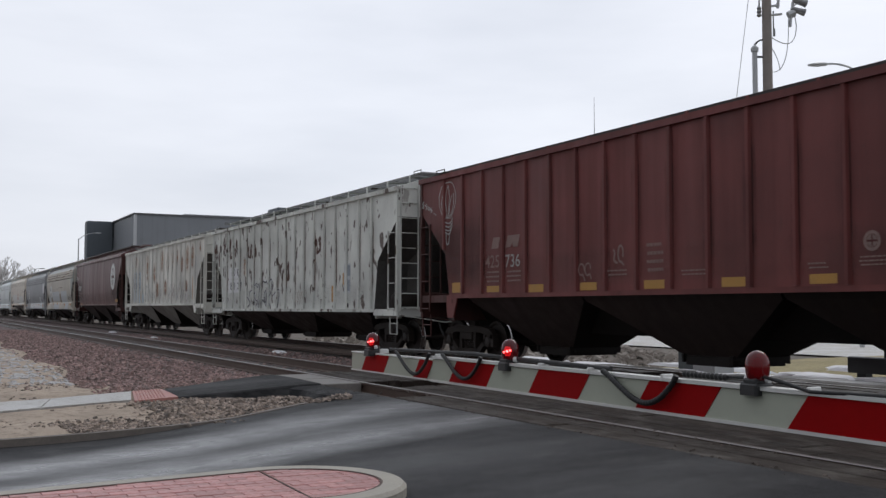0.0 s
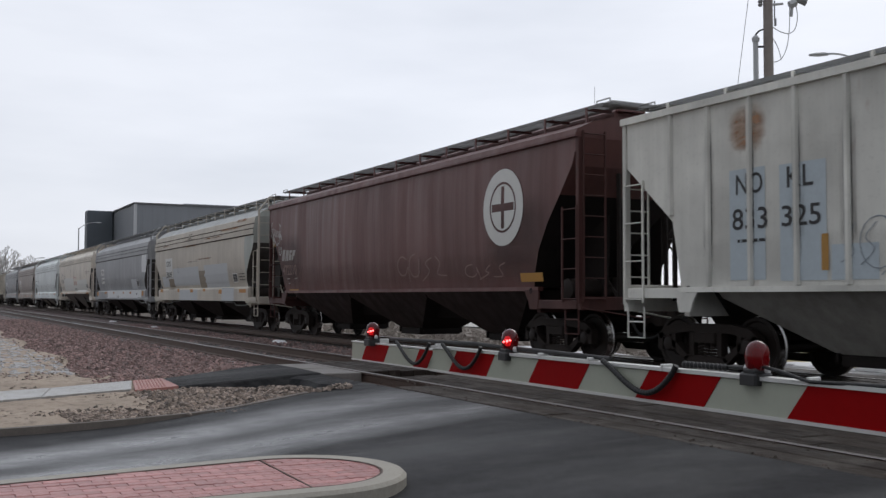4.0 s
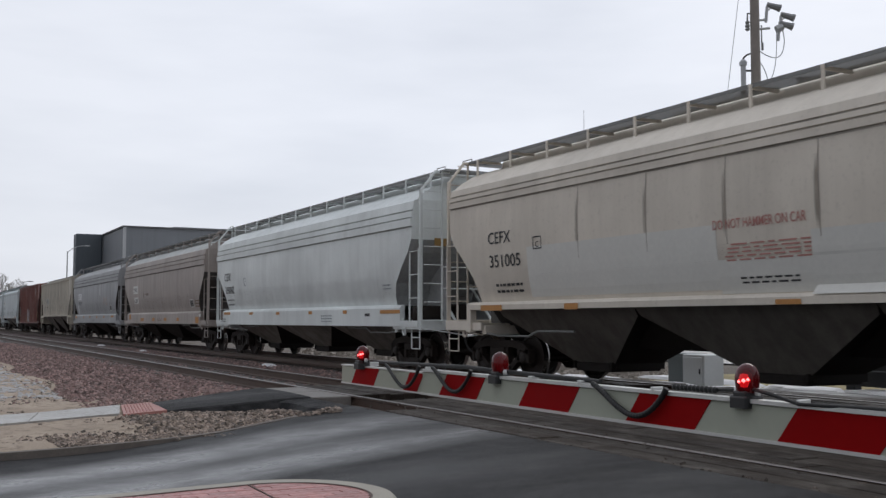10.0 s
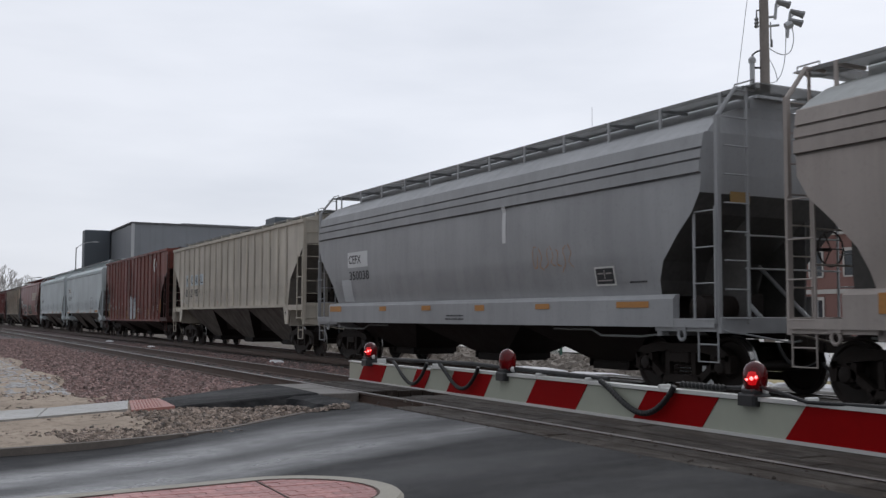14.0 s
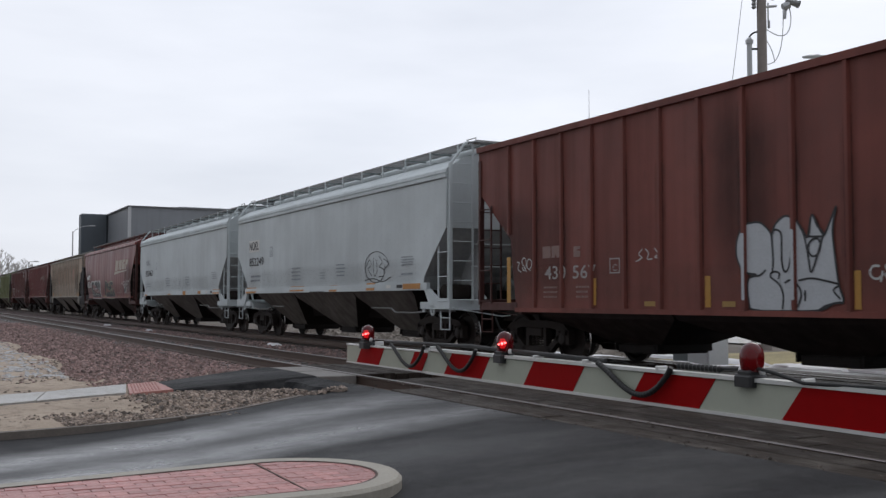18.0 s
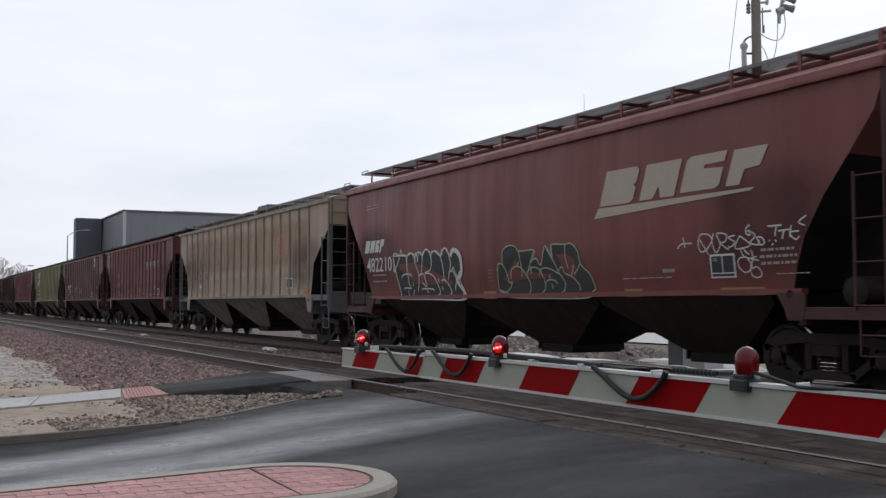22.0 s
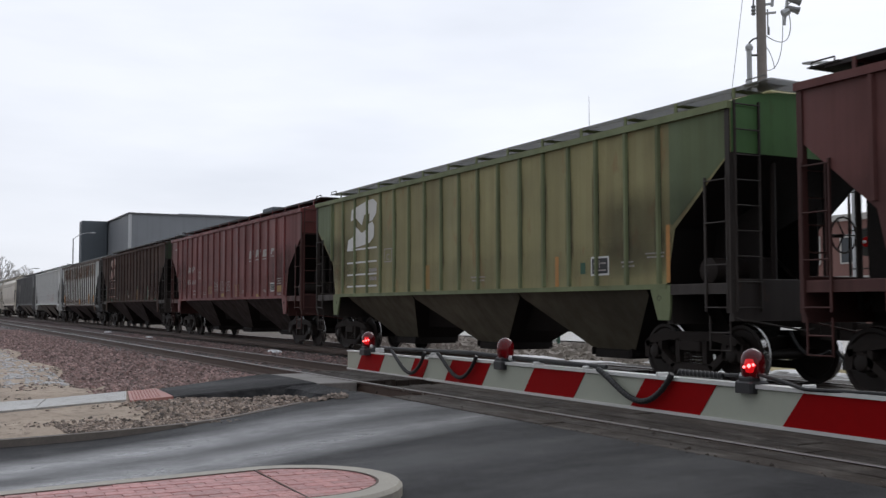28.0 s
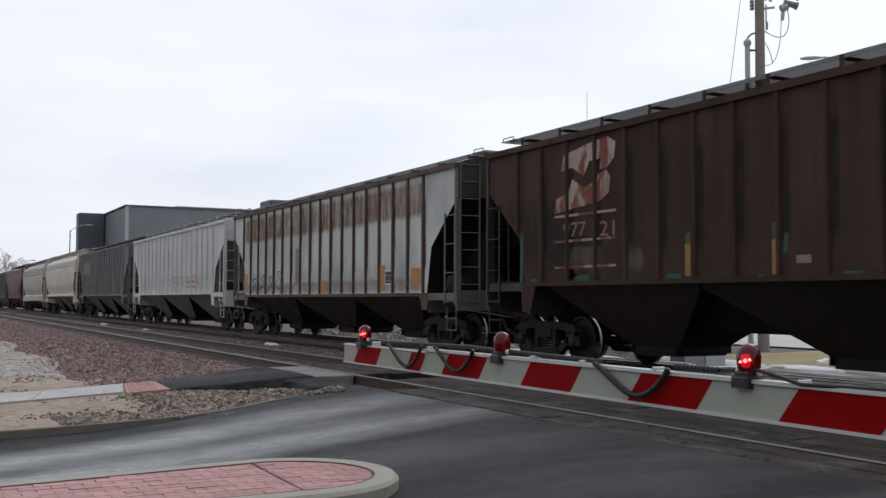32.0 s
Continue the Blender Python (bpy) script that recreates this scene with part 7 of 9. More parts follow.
sheet(1, -6.40, -4.84, 2.26, 2.66, "patch_white")
sheet(1, -6.41, -4.85, 1.74, 2.23, "patch_white")
letters(1, "NO", -5.97, -5.53, 2.37, 2.63, "ink")
letters(1, "KL", -5.26, -4.84, 2.36, 2.62, "ink")
letters(1, "831", -6.13, -5.55, 1.86, 2.13, "ink")
letters(1, "217", -5.22, -4.65, 1.86, 2.12, "ink")
WILD = (((0, .41), (.1, .2), (.02, .05)), ((.07, .42), (.1, .6), (.19, .67), (.19, .88), (.25, .8), (.31, .88), (.33, .72), (.39, .86), (.4, .6), (.37, .34), (.38, .03)),
        ((.18, .46), (.24, .54), (.27, .42), (.23, .1), (.19, .3), (.18, .46)), ((.2, .4), (.235, .2)), ((.4, .22), (.43, .5), (.5, .74), (.51, .93), (.58, .88), (.62, .93), (.65, .83), (.77, .98), (.76, .6), (.69, .35), (.73, .05)),
        ((.55, .5), (.59, .6), (.62, .45), (.6, .12), (.56, .28), (.55, .5)), ((.57, .4), (.59, .2)), ((.44, .05), (.5, .3), (.62, .06)), ((.8, .42), (.99, .62), (.94, .03)), ((.28, .3), (.34, .24), (.3, .1)))
piece(1, -3.95, -.35, 1.17, 2.16, None, WILD, None, "ink", .045, "black and white graffiti letters", "patch_white")
sheet(1, 5.20, 5.67, 1.60, 2.41, "patch_grey")
sheet(1, 5.26, 5.64, 2.07, 2.36, "bluegrey")
sheet(1, 5.25, 5.63, 1.66, 1.96, "bluegrey")
yellow(1, 4.26, 4.39, 1.36, 1.82, "yellow")
yellow(1, 5.11, 5.20, 1.83, 2.16, "yellow")
sheet(1, 4.68, 4.83, 1.68, 1.87, "white")
sheet(1, 5.29, 5.54, 1.20, 1.32, "ink")
scribble(1, 0.86, 2.21, 1.29, 1.79, 6, .02, "rustmark", 12)
sheet(2, -6.19, -5.49, 1.46, 3.06, "greyblue")
sheet(2, -5.22, -4.41, 1.44, 3.04, "greyblue")
sheet(2, -4.34, -3.6, 1.44, 1.9, "greyblue")
letters(2, "NO", -6.05, -5.53, 2.69, 2.99, "ink")
letters(2, "KL", -5.08, -4.62, 2.71, 3.00, "ink")
letters(2, "833", -6.13, -5.45, 2.18, 2.49, "ink")
letters(2, "325", -5.18, -4.50, 2.18, 2.47, "ink")
bars(2, -6.09, -5.45, 1.97, 2.08, 1, "ink")
yellow(2, -4.50, -4.38, 1.57, 2.05, "yellow")
yellow(2, -1.71, -1.59, 1.59, 2.05, "yellow")
yellow(2, 0.90, 1.01, 1.57, 2.06, "yellow")
scribble(2, -1.44, -0.76, 1.54, 1.98, 4, .016, "ink", 21, "black sprayed tag")
scribble(2, -4.20, -1.71, 1.47, 2.36, 8, .014, "bluegrey", 22)
scribble(2, 2.20, 5.18, 1.50, 2.39, 8, .014, "faded", 23)
scribble(2, 5.31, 6.57, 1.42, 2.30, 6, .014, "bluegrey", 24)
for k, (x, r) in enumerate(((-3.6, .3), (-2.9, .36), (.3, .3), (1.5, .32), (2.4, .42), (3.1, .36), (4.0, .4), (4.9, .44), (5.9, .38))):
    ribbon(2, [[(x + r * math.cos(.4 * q) * (1 - .008 * q), 1.9 + r * 1.1 * math.sin(.4 * q + .3 * k)) for q in range(21 + k)]], .014, ("bluegrey", "ink", "faded")[k % 3], "graffiti", "thin sprayed loop")
sheet(2, 5.29, 5.75, 1.55, 1.91, "white")
yellow(2, 6.67, 6.75, 1.58, 2.52, "orange")
scribble(2, 6.92, 7.32, 2.94, 3.41, 3, .03, "bluegrey", 25)
stain(2, -6.27, -5.38, 3.21, 4.06, "bloom")
stain(2, -3.13, -2.24, 2.26, 4.11, "bloom")
stain(2, 0.36, 0.95, 2.70, 4.15, "bloom")
stain(2, 1.48, 2.22, 2.63, 4.03, "bloom")
stain(2, 2.45, 3.12, 2.71, 4.02, "bloom")
stain(2, 3.33, 4.05, 2.97, 4.02, "bloom")
stain(2, 4.40, 4.97, 2.60, 3.61, "bloom")
stain(2, 5.38, 6.00, 2.55, 4.08, "bloom")
stain(2, 6.29, 6.90, 2.71, 4.08, "bloom")
stain(2, 5.29, 5.84, 1.65, 2.55, "bloom")
stain(2, -1.39, -0.73, 2.20, 3.52, "bloom")
stain(2, 1.03, 1.79, 1.59, 2.66, "bloom")
stain(2, 4.11, 4.60, 1.67, 2.50, "bloom")
stain(2, -1.00, 0.05, 1.47, 2.61, "bloom")
stain(2, 7.73, 8.09, 3.44, 4.06, "bloom")
stain(1, -7.41, -6.63, 2.87, 4.14, "bloom_dark")
stain(1, -6.57, -5.76, 2.75, 4.07, "bloom_dark")
stain(1, -5.71, -5.17, 2.80, 3.94, "bloom_dark")
stain(1, -8.69, -7.86, 3.09, 4.03, "bloom_dark")
stain(1, -7.30, -6.76, 2.20, 2.96, "bloom_dark")
stain(1, -4.54, -4.12, 2.19, 3.11, "bloom")
stain(1, -9.92, -7.28, 2.58, 3.57, "bloom_dark")
stain(1, -4.43, -2.42, 2.75, 3.61, "bloom_dark")
stain(1, -0.62, 0.99, 1.83, 2.90, "bloom_dark")
stain(1, 2.43, 3.76, 2.61, 3.44, "bloom_dark")
herald(3, 6.34, 3.02, 0.78, 0.78, "white")
scribble(3, 1.25, 3.88, 1.56, 2.28, 4, .03, "faded", 31)
yellow(3, 6.92, 7.72, 1.51, 1.68, "yellow")
scribble(3, 4.67, 6.48, 1.53, 1.97, 3, .025, "faded", 32)
slant_blocks(3, ((-7.47, -7.20, 2.36, 2.71), (-7.14, -6.86, 2.35, 2.69), (-6.81, -6.56, 2.36, 2.68), (-6.51, -6.25, 2.36, 2.67),), "dirty_white")
letters(3, "472210", -7.44, -6.14, 1.90, 2.22, "faded")
yellow(3, -6.98, -6.13, 1.34, 1.45, "yellow")
bars(3, -7.14, -6.77, 1.74, 1.83, 1, "dirty_white")
bars(3, -6.38, -6.08, 1.73, 1.83, 1, "dirty_white")
bars(3, -7.10, -6.79, 1.60, 1.68, 1, "dirty_white")
piece(3, -8.66, -7.5, 2.5, 3.75, None, (((.14, .95), (.04, .8), (.1, .68), (.16, .78), (.08, .58), (.02, .6)), ((.2, .78), (.2, .62), (.3, .6), (.3, .76), (.32, .58)), ((.4, .74), (.36, .6), (.46, .56), (.46, .72), (.48, .54)), ((.54, .7), (.54, .52), (.56, .66), (.64, .64), (.64, .48)),
      ((.78, .66), (.7, .56), (.8, .5), (.8, .66), (.78, .4), (.68, .34)), ((.7, .86), (.9, .78)), ((.8, .82), (.84, .5)), ((.88, .6), (.86, .5), (.96, .54), (.92, .42), (1.0, .5)), ((.1, .5), (.2, .56), (.34, .5), (.36, .38), (.24, .36), (.26, .46), (.4, .4)), ((.4, .44), (.6, .3), (.66, .44)),
      ((.74, .34), (.76, .12), (.88, .04), (.98, .12), (.94, .24), (.84, .2), (.88, .12))), None, "chalk", .026, "white sprayed scrawl with curls")
sheet(4, -5.78, -4.39, 2.03, 2.97, "white")
code_box(4, -3.42, -3.15, 2.29, 2.55, "bluegrey")
sheet(4, -6.58, -5.3, 1.66, 2.14, "patch_grey")
stain(4, -2.0, .9, 2.66, 2.73, "rust_run", .012)
stain(4, -1.75, -.55, 3.63, 3.74, "rust_run", .006)
stain(4, -1.6, -.6, 3.80, 3.93, "rust_run", .006)
stain(4, -2.6, 0.6, 3.60, 3.66, "rust_run", .006)
letters(4, "CEFX", -5.52, -4.68, 2.60, 2.83, "ink")
letters(4, "350019", -5.71, -4.55, 2.09, 2.34, "ink")
sheet(4, -4.30, 0.34, 1.70, 2.48, "patch_grey")
sheet(4, 1.22, 4.70, 1.58, 2.49, "patch_grey")
sheet(4, 0.36, 1.36, 1.58, 2.28, "tanpatch")
sheet(4, -5.22, -4.25, 1.66, 2.02, "tanpatch")
stain(4, 7.0, 9.0, 1.62, 3.38, "end_pale", .005)
frame_label(4, 5.35, 5.95, 1.74, 2.08)
sheet(4, -3.00, 0.20, 1.07, 1.51, "patch_grey")
sheet(4, 3.93, 5.62, 1.06, 1.55, "patch_grey")
yellow(4, -6.88, -6.33, 1.42, 1.56, "orange")
yellow(4, -3.41, -3.00, 1.42, 1.55, "orange")
yellow(4, -1.04, -0.55, 1.40, 1.53, "orange")
yellow(4, 1.09, 1.50, 1.43, 1.54, "orange")
yellow(4, 3.52, 3.97, 1.33, 1.49, "orange")
yellow(4, 6.30, 7.17, 1.36, 1.49, "orange")
bars(4, 6.16, 6.90, 1.78, 2.10, 3, "ink")
bars(4, -5.44, -4.12, 1.54, 1.76, 2, "tanpatch")
stain(4, 1.00, 4.60, 3.49, 3.60, "bloom", .012)
stain(4, 3.20, 7.20, 3.70, 3.79, "bloom", .012)
stain(4, -2.50, 0.50, 3.33, 3.42, "bloom", .012)
stain(4, 5.60, 7.40, 3.90, 4.05, "bloom", .012)
stain(4, -0.40, 3.00, 2.72, 2.80, "bloom", .012)
stain(4, -6.40, -4.80, 3.50, 3.60, "bloom", .012)
sheet(5, -5.98, -4.96, 2.51, 2.90, "white")
sheet(5, -5.96, -4.92, 2.01, 2.37, "white")
letters(5, "CEFX", -5.85, -5.08, 2.60, 2.83, "ink")
letters(5, "12199", -5.84, -5.04, 2.09, 2.30, "ink")
bars(5, -5.86, -5.10, 1.36, 1.45, 1, "bluegrey")
bars(5, -5.87, -5.08, 1.20, 1.28, 1, "bluegrey")
yellow(5, -7.56, -6.93, 1.28, 1.51, "orange")
yellow(5, -4.69, -4.18, 1.38, 1.49, "orange")
sheet(5, 6.72, 7.86, 2.47, 3.37, "patch_white")
sheet(5, 3.75, 5.14, 1.63, 2.15, "patch_grey")
frame_label(5, 5.29, 5.79, 1.76, 2.09)
sheet(5, -3.64, 6.69, 1.14, 1.56, "patch_white")
yellow(5, -4.43, -3.86, 1.39, 1.51, "orange")
yellow(5, -1.70, -1.26, 1.39, 1.49, "orange")
yellow(5, 1.36, 1.74, 1.38, 1.48, "orange")
yellow(5, 3.43, 3.87, 1.37, 1.48, "orange")
yellow(5, 6.74, 7.19, 1.27, 1.50, "orange")
bars(5, 6.07, 6.62, 1.75, 2.08, 3, "bluegrey")
bars(5, -0.58, 0.33, 1.15, 1.28, 2, "ink")
bars(5, 5.75, 6.49, 1.13, 1.19, 1, "ink")
sheet(5, 5.34, 5.56, 1.32, 1.39, "ink")
letters(6, "CEFX", -6.67, -5.82, 2.73, 2.97, "ink")
letters(6, "351005", -6.65, -5.49, 2.26, 2.51, "ink")
bars(6, -6.51, -5.50, 1.72, 1.97, 2, "ink")
sheet(6, -5.26, -0.16, 1.65, 2.60, "patch_beige")
sheet(6, 1.59, 6.18, 1.55, 2.40, "patch_beige")
sheet(6, 5.05, 5.94, 2.09, 2.42, "patch_beige")
sheet(6, -0.19, 1.62, 1.59, 2.08, "patch_beige")
bars(6, -0.03, 1.59, 2.04, 2.32, 5, "redtext")
letters(6, "DO NOT HAMMER ON CAR", -0.21, 1.54, 2.52, 2.66, "redtext")
code_box(6, -5.03, -4.74, 2.54, 2.78, "ink")
frame_label(6, 5.92, 6.51, 1.77, 2.08)
bars(6, 5.72, 7.45, 2.76, 2.97, 2, "faded")
bars(6, 6.85, 7.30, 1.74, 1.97, 3, "ink")
bars(6, 0.23, 1.33, 1.71, 1.84, 2, "ink")
yellow(6, -7.03, -6.20, 1.40, 1.51, "orange")
yellow(6, -4.05, -3.63, 1.40, 1.51, "orange")
yellow(6, 0.95, 1.40, 1.42, 1.49, "orange")
yellow(6, 6.08, 7.05, 1.42, 1.5, "orange")
sheet(6, -3.599, -3.585, 2.3, 3.58, "seam_grey", "seam")
stain(6, -3.682, -3.562, 2.3, 3.5, "seam_dirt")
sheet(6, -1.734, -1.720, 2.3, 3.58, "seam_grey", "seam")
stain(6, -1.817, -1.697, 2.3, 3.5, "seam_dirt")
sheet(6, 0.053, 0.067, 2.3, 3.58, "seam_grey", "seam")
stain(6, -0.030, 0.090, 2.3, 3.5, "seam_dirt")
sheet(6, 1.751, 1.765, 2.3, 3.58, "seam_grey", "seam")
stain(6, 1.668, 1.788, 2.3, 3.5, "seam_dirt")
sheet(6, 3.406, 3.420, 2.3, 3.58, "seam_grey", "seam")
stain(6, 3.323, 3.443, 2.3, 3.5, "seam_dirt")
sheet(6, 5.083, 5.097, 2.3, 3.58, "seam_grey", "seam")
stain(6, 5.000, 5.120, 2.3, 3.5, "seam_dirt")
sheet(6, 6.374, 6.388, 2.3, 3.58, "seam_grey", "seam")
stain(6, 6.291, 6.411, 2.3, 3.5, "seam_dirt")
letters(7, "CEFX", -7.22, -6.44, 2.62, 2.90, "ink")
letters(7, "350042", -7.16, -6.09, 2.16, 2.42, "ink")
bars(7, -7.11, -6.22, 1.89, 1.98, 1, "ink")
bars(7, -7.09, -6.23, 1.72, 1.82, 1, "ink")
bars(7, -7.74, -7.09, 1.14, 1.29, 2, "ink")
yellow(7, -7.36, -6.55, 1.41, 1.50, "orange")
yellow(7, -4.28, -3.88, 1.40, 1.48, "orange")
yellow(7, -1.49, -1.16, 1.38, 1.47, "orange")
yellow(7, 1.41, 1.69, 1.38, 1.47, "orange")
yellow(7, 4.01, 4.30, 1.38, 1.47, "orange")
yellow(7, 6.42, 7.56, 1.37, 1.46, "orange")
bars(7, 6.52, 6.98, 1.94, 2.11, 2, "bluegrey")
sheet(7, 5.48, 5.79, 1.31, 1.38, "ink")
bars(7, 2.39, 3.24, 1.14, 1.37, 3, "bluegrey")
code_box(7, -4.93, -4.66, 2.39, 2.66, "bluegrey")
sheet(8, -5.69, -4.57, 2.53, 2.92, "white")
sheet(8, -5.59, -4.53, 2.03, 2.35, "white")
letters(8, "CEFX", -5.56, -4.73, 2.62, 2.81, "ink")
letters(8, "12247", -5.49, -4.62, 2.08, 2.29, "ink")
stain(8, -3.4, -3.1, 2.2, 2.6, "rust_run", .007)
stain(8, -2.9, -1.9, 2.36, 2.56, "rust_run", .007)
bars(8, -3.0, -2.3, 2.44, 2.5, 1, "rustmark")
yellow(8, -6.72, -6.27, 1.26, 1.52, "orange")
yellow(8, -3.87, -3.19, 1.17, 1.32, "orange")
yellow(8, -1.33, -0.80, 1.17, 1.32, "orange")
yellow(8, 1.08, 1.60, 1.18, 1.32, "orange")
yellow(8, 3.47, 3.88, 1.18, 1.32, "orange")
bars(8, -0.22, 0.61, 1.17, 1.31, 2, "rustmark")
frame_label(8, 5.56, 6.13, 1.74, 2.06)
sheet(8, 7.16, 7.43, 1.35, 1.46, "white")
yellow(8, 6.62, 7.10, 1.09, 1.34, "orange")
bars(8, 6.36, 7.10, 1.73, 2.05, 3, "rustmark")
sheet(9, -5.88, -4.54, 2.52, 2.93, "patch_white")
letters(9, "CEFX", -5.79, -4.97, 2.62, 2.84, "ink")
letters(9, "350038", -5.79, -4.49, 2.19, 2.42, "ink")
sheet(9, 2.25, 2.39, 2.68, 3.42, "patch_white")
scribble(9, 3.34, 4.69, 2.02, 2.60, 7, .014, "orange", 91)
frame_label(9, 5.27, 5.84, 1.75, 2.08)
yellow(9, -7.21, -6.37, 1.35, 1.50, "orange")
yellow(9, -3.82, -3.41, 1.36, 1.47, "orange")
yellow(9, -1.43, -0.97, 1.36, 1.47, "orange")
yellow(9, 1.08, 1.48, 1.34, 1.46, "orange")
yellow(9, 3.42, 3.90, 1.36, 1.46, "orange")
yellow(9, 5.92, 6.77, 1.37, 1.47, "orange")
bars(9, 6.19, 6.66, 1.76, 1.83, 1, "ink")
sheet(9, -6.37, -5.72, 1.62, 2.21, "patch_grey")
bars(9, -0.28, 0.59, 1.13, 1.28, 2, "ink")
sheet(10, -6.21, -5.69, 2.48, 2.96, "greyblue")
letters(10, "N", -6.09, -5.80, 2.57, 2.88, "ink")
sheet(10, -5.42, -4.89, 2.50, 2.95, "greyblue")
letters(10, "O", -5.30, -5.01, 2.58, 2.88, "ink")
sheet(10, -4.70, -4.13, 2.50, 2.94, "greyblue")
letters(10, "K", -4.57, -4.25, 2.58, 2.87, "ink")
sheet(10, -3.87, -3.32, 2.50, 2.95, "greyblue")
letters(10, "L", -3.74, -3.44, 2.58, 2.88, "ink")
letters(10, "83", -6.19, -5.69, 2.04, 2.37, "ink")
letters(10, "20", -5.39, -4.96, 2.03, 2.36, "ink")
letters(10, "90", -4.61, -4.15, 2.03, 2.35, "ink")
yellow(10, -4.12, -3.99, 1.50, 2.05, "orange")
yellow(10, -1.61, -1.49, 1.54, 2.02, "orange")
sheet(10, -6.90, -6.42, 1.79, 1.93, "white")
bars(10, -6.06, -5.71, 1.72, 1.93, 2, "bluegrey")
bars(10, -1.25, -0.98, 1.68, 1.83, 2, "redtext")
herald(11, 5.53, 3.71, 0.35, 0.35, "white")
yellow(11, -4.35, -4.20, 1.11, 1.58, "yellow")
yellow(11, -1.48, -1.36, 1.09, 1.56, "yellow")
yellow(11, 1.24, 1.34, 1.08, 1.57, "yellow")
yellow(11, 4.09, 4.19, 1.26, 1.57, "yellow")
yellow(11, 6.79, 6.89, 1.39, 2.03, "yellow")
SILVER = (-.87, 1.36, 1.05, 2.37)
piece(11, *SILVER, ((.14, .02), (.12, .2), (.13, .34), (.2, .38), (.09, .42), (.03, .57), (.03, .76), (.09, .91), (.16, .94), (.24, .93), (.31, .84), (.33, .79), (.36, .9), (.44, .98), (.52, .93), (.57, .84), (.62, .74), (.65, .97), (.73, .76), (.77, .84), (.83, 1.03), (.8, .8), (.82, .47), (.84, .25), (.87, .1), (.8, .08), (.69, .01), (.41, 0), (.24, 0)),
      (((.15, .38), (.22, .37), (.28, .43)), ((.33, .79), (.34, .53), (.33, .39)), ((.33, .79), (.35, .84), (.38, .84), (.41, .78), (.41, .53), (.43, .41), (.46, .43), (.48, .54), (.49, .7)), ((.54, .9), (.59, .76), (.62, .53), (.64, .39), (.69, .57), (.73, .75))), "silver", "ink", .03, "silver graffiti with black outlines")
piece(11, *SILVER, None, (((.62, .75), (.65, .97), (.69, .85), (.74, .75), (.62, .75)), ((.67, .73), (.63, .69), (.62, .61), (.65, .55), (.69, .57), (.71, .64), (.7, .71), (.67, .73)), ((.38, .33), (.39, .39), (.35, .41), (.32, .39), (.32, .35), (.35, .32), (.39, .27), (.42, .16), (.41, .02)), ((.43, .29), (.49, .32), (.54, .25), (.56, .16), (.53, .04)), ((.54, .31), (.64, .33), (.75, .3), (.84, .26), (.8, .21), (.85, .12)), ((.59, .21), (.59, .1)), ((.69, .01), (.75, .06), (.85, .09))), None, "ink", .028, "silver graffiti with black outlines")
slant_blocks(11, ((-5.87, -5.6, 1.98, 2.2), (-5.57, -5.3, 1.98, 2.2), (-4.87, -4.66, 1.97, 2.16)), "faded", 0)
code_box(11, -3.81, -3.53, 1.65, 1.91, "dirty_white")
scribble(11, -3.12, -2.45, 1.81, 2.05, 3, .02, "chalk", 115)
scribble(11, -6.8, -6.24, 1.72, 2.03, 3, .022, "chalk", 116)
scribble(11, 1.47, 2.1, 1.4, 1.66, 3, .03, "chalk", 117)
yellow(11, -7.16, -7.02, 1.14, 2.05, "yellow")
yellow(11, -2.9, -2.63, 1.10, 1.18, "gold")
yellow(11, -1.12, -.85, 1.10, 1.18, "gold")
bars(11, -5.87, -5.41, 1.22, 1.48, 3, "faded")
bars(11, -4.82, -4.4, 1.22, 1.48, 3, "faded")
on_ribs(11, -.7, .9, 1.2, 2.15, "silver")
sheet(11, 5.37, 5.82, 1.46, 1.73, "dirty_white")
sheet(11, 5.41, 5.78, 1.49, 1.69, "faded")
bars(11, 6.23, 6.68, 1.51, 1.76, 3, "dirty_white")
bars(11, 6.31, 6.60, 1.23, 1.37, 2, "dirty_white")
bars(11, 4.46, 4.94, 1.24, 1.44, 3, "faded")
letters(11, "430", -5.80, -5.12, 1.58, 1.83, "dirty_white")
letters(11, "567", -4.90, -4.20, 1.58, 1.82, "dirty_white")
scribble(11, 1.87, 2.22, 1.29, 1.59, 2, .03, "chalk", 113)
scribble(11, 3.47, 3.92, 1.10, 1.51, 2, .03, "chalk", 114)
sheet(11, 5.56, 5.82, 1.08, 1.19, "dirty_white")
sheet(11, 3.68, 3.91, 1.08, 1.16, "dirty_white")
stain(11, -1.55, 0.08, 1.38, 4.34, "soot_film")
letters(12, "NOKL", -6.55, -5.52, 2.90, 3.19, "ink")
letters(12, "852249", -6.54, -4.97, 2.36, 2.64, "ink")
ring_tag(12, 3.38, 5.0, 1.60, 2.44, "ink", .02)
yellow(12, -6.94, -5.79, 1.44, 1.63, "orange")
yellow(12, -2.34, -1.08, 1.47, 1.62, "orange")
yellow(12, 0.99, 1.55, 1.44, 1.61, "orange")
yellow(12, 3.59, 4.13, 1.45, 1.64, "orange")
yellow(12, 5.81, 6.75, 1.46, 1.59, "orange")
sheet(12, 4.84, 5.11, 1.49, 1.57, "white")
sheet(12, 5.45, 5.78, 1.49, 1.57, "ink")
bars(12, 5.68, 6.38, 2.01, 2.26, 4, "bluegrey")
bars(12, 5.67, 6.35, 1.78, 1.87, 1, "bluegrey")
bars(12, -2.22, -1.41, 1.78, 2.23, 4, "bluegrey")
bars(12, 1.49, 2.15, 1.83, 2.22, 4, "bluegrey")
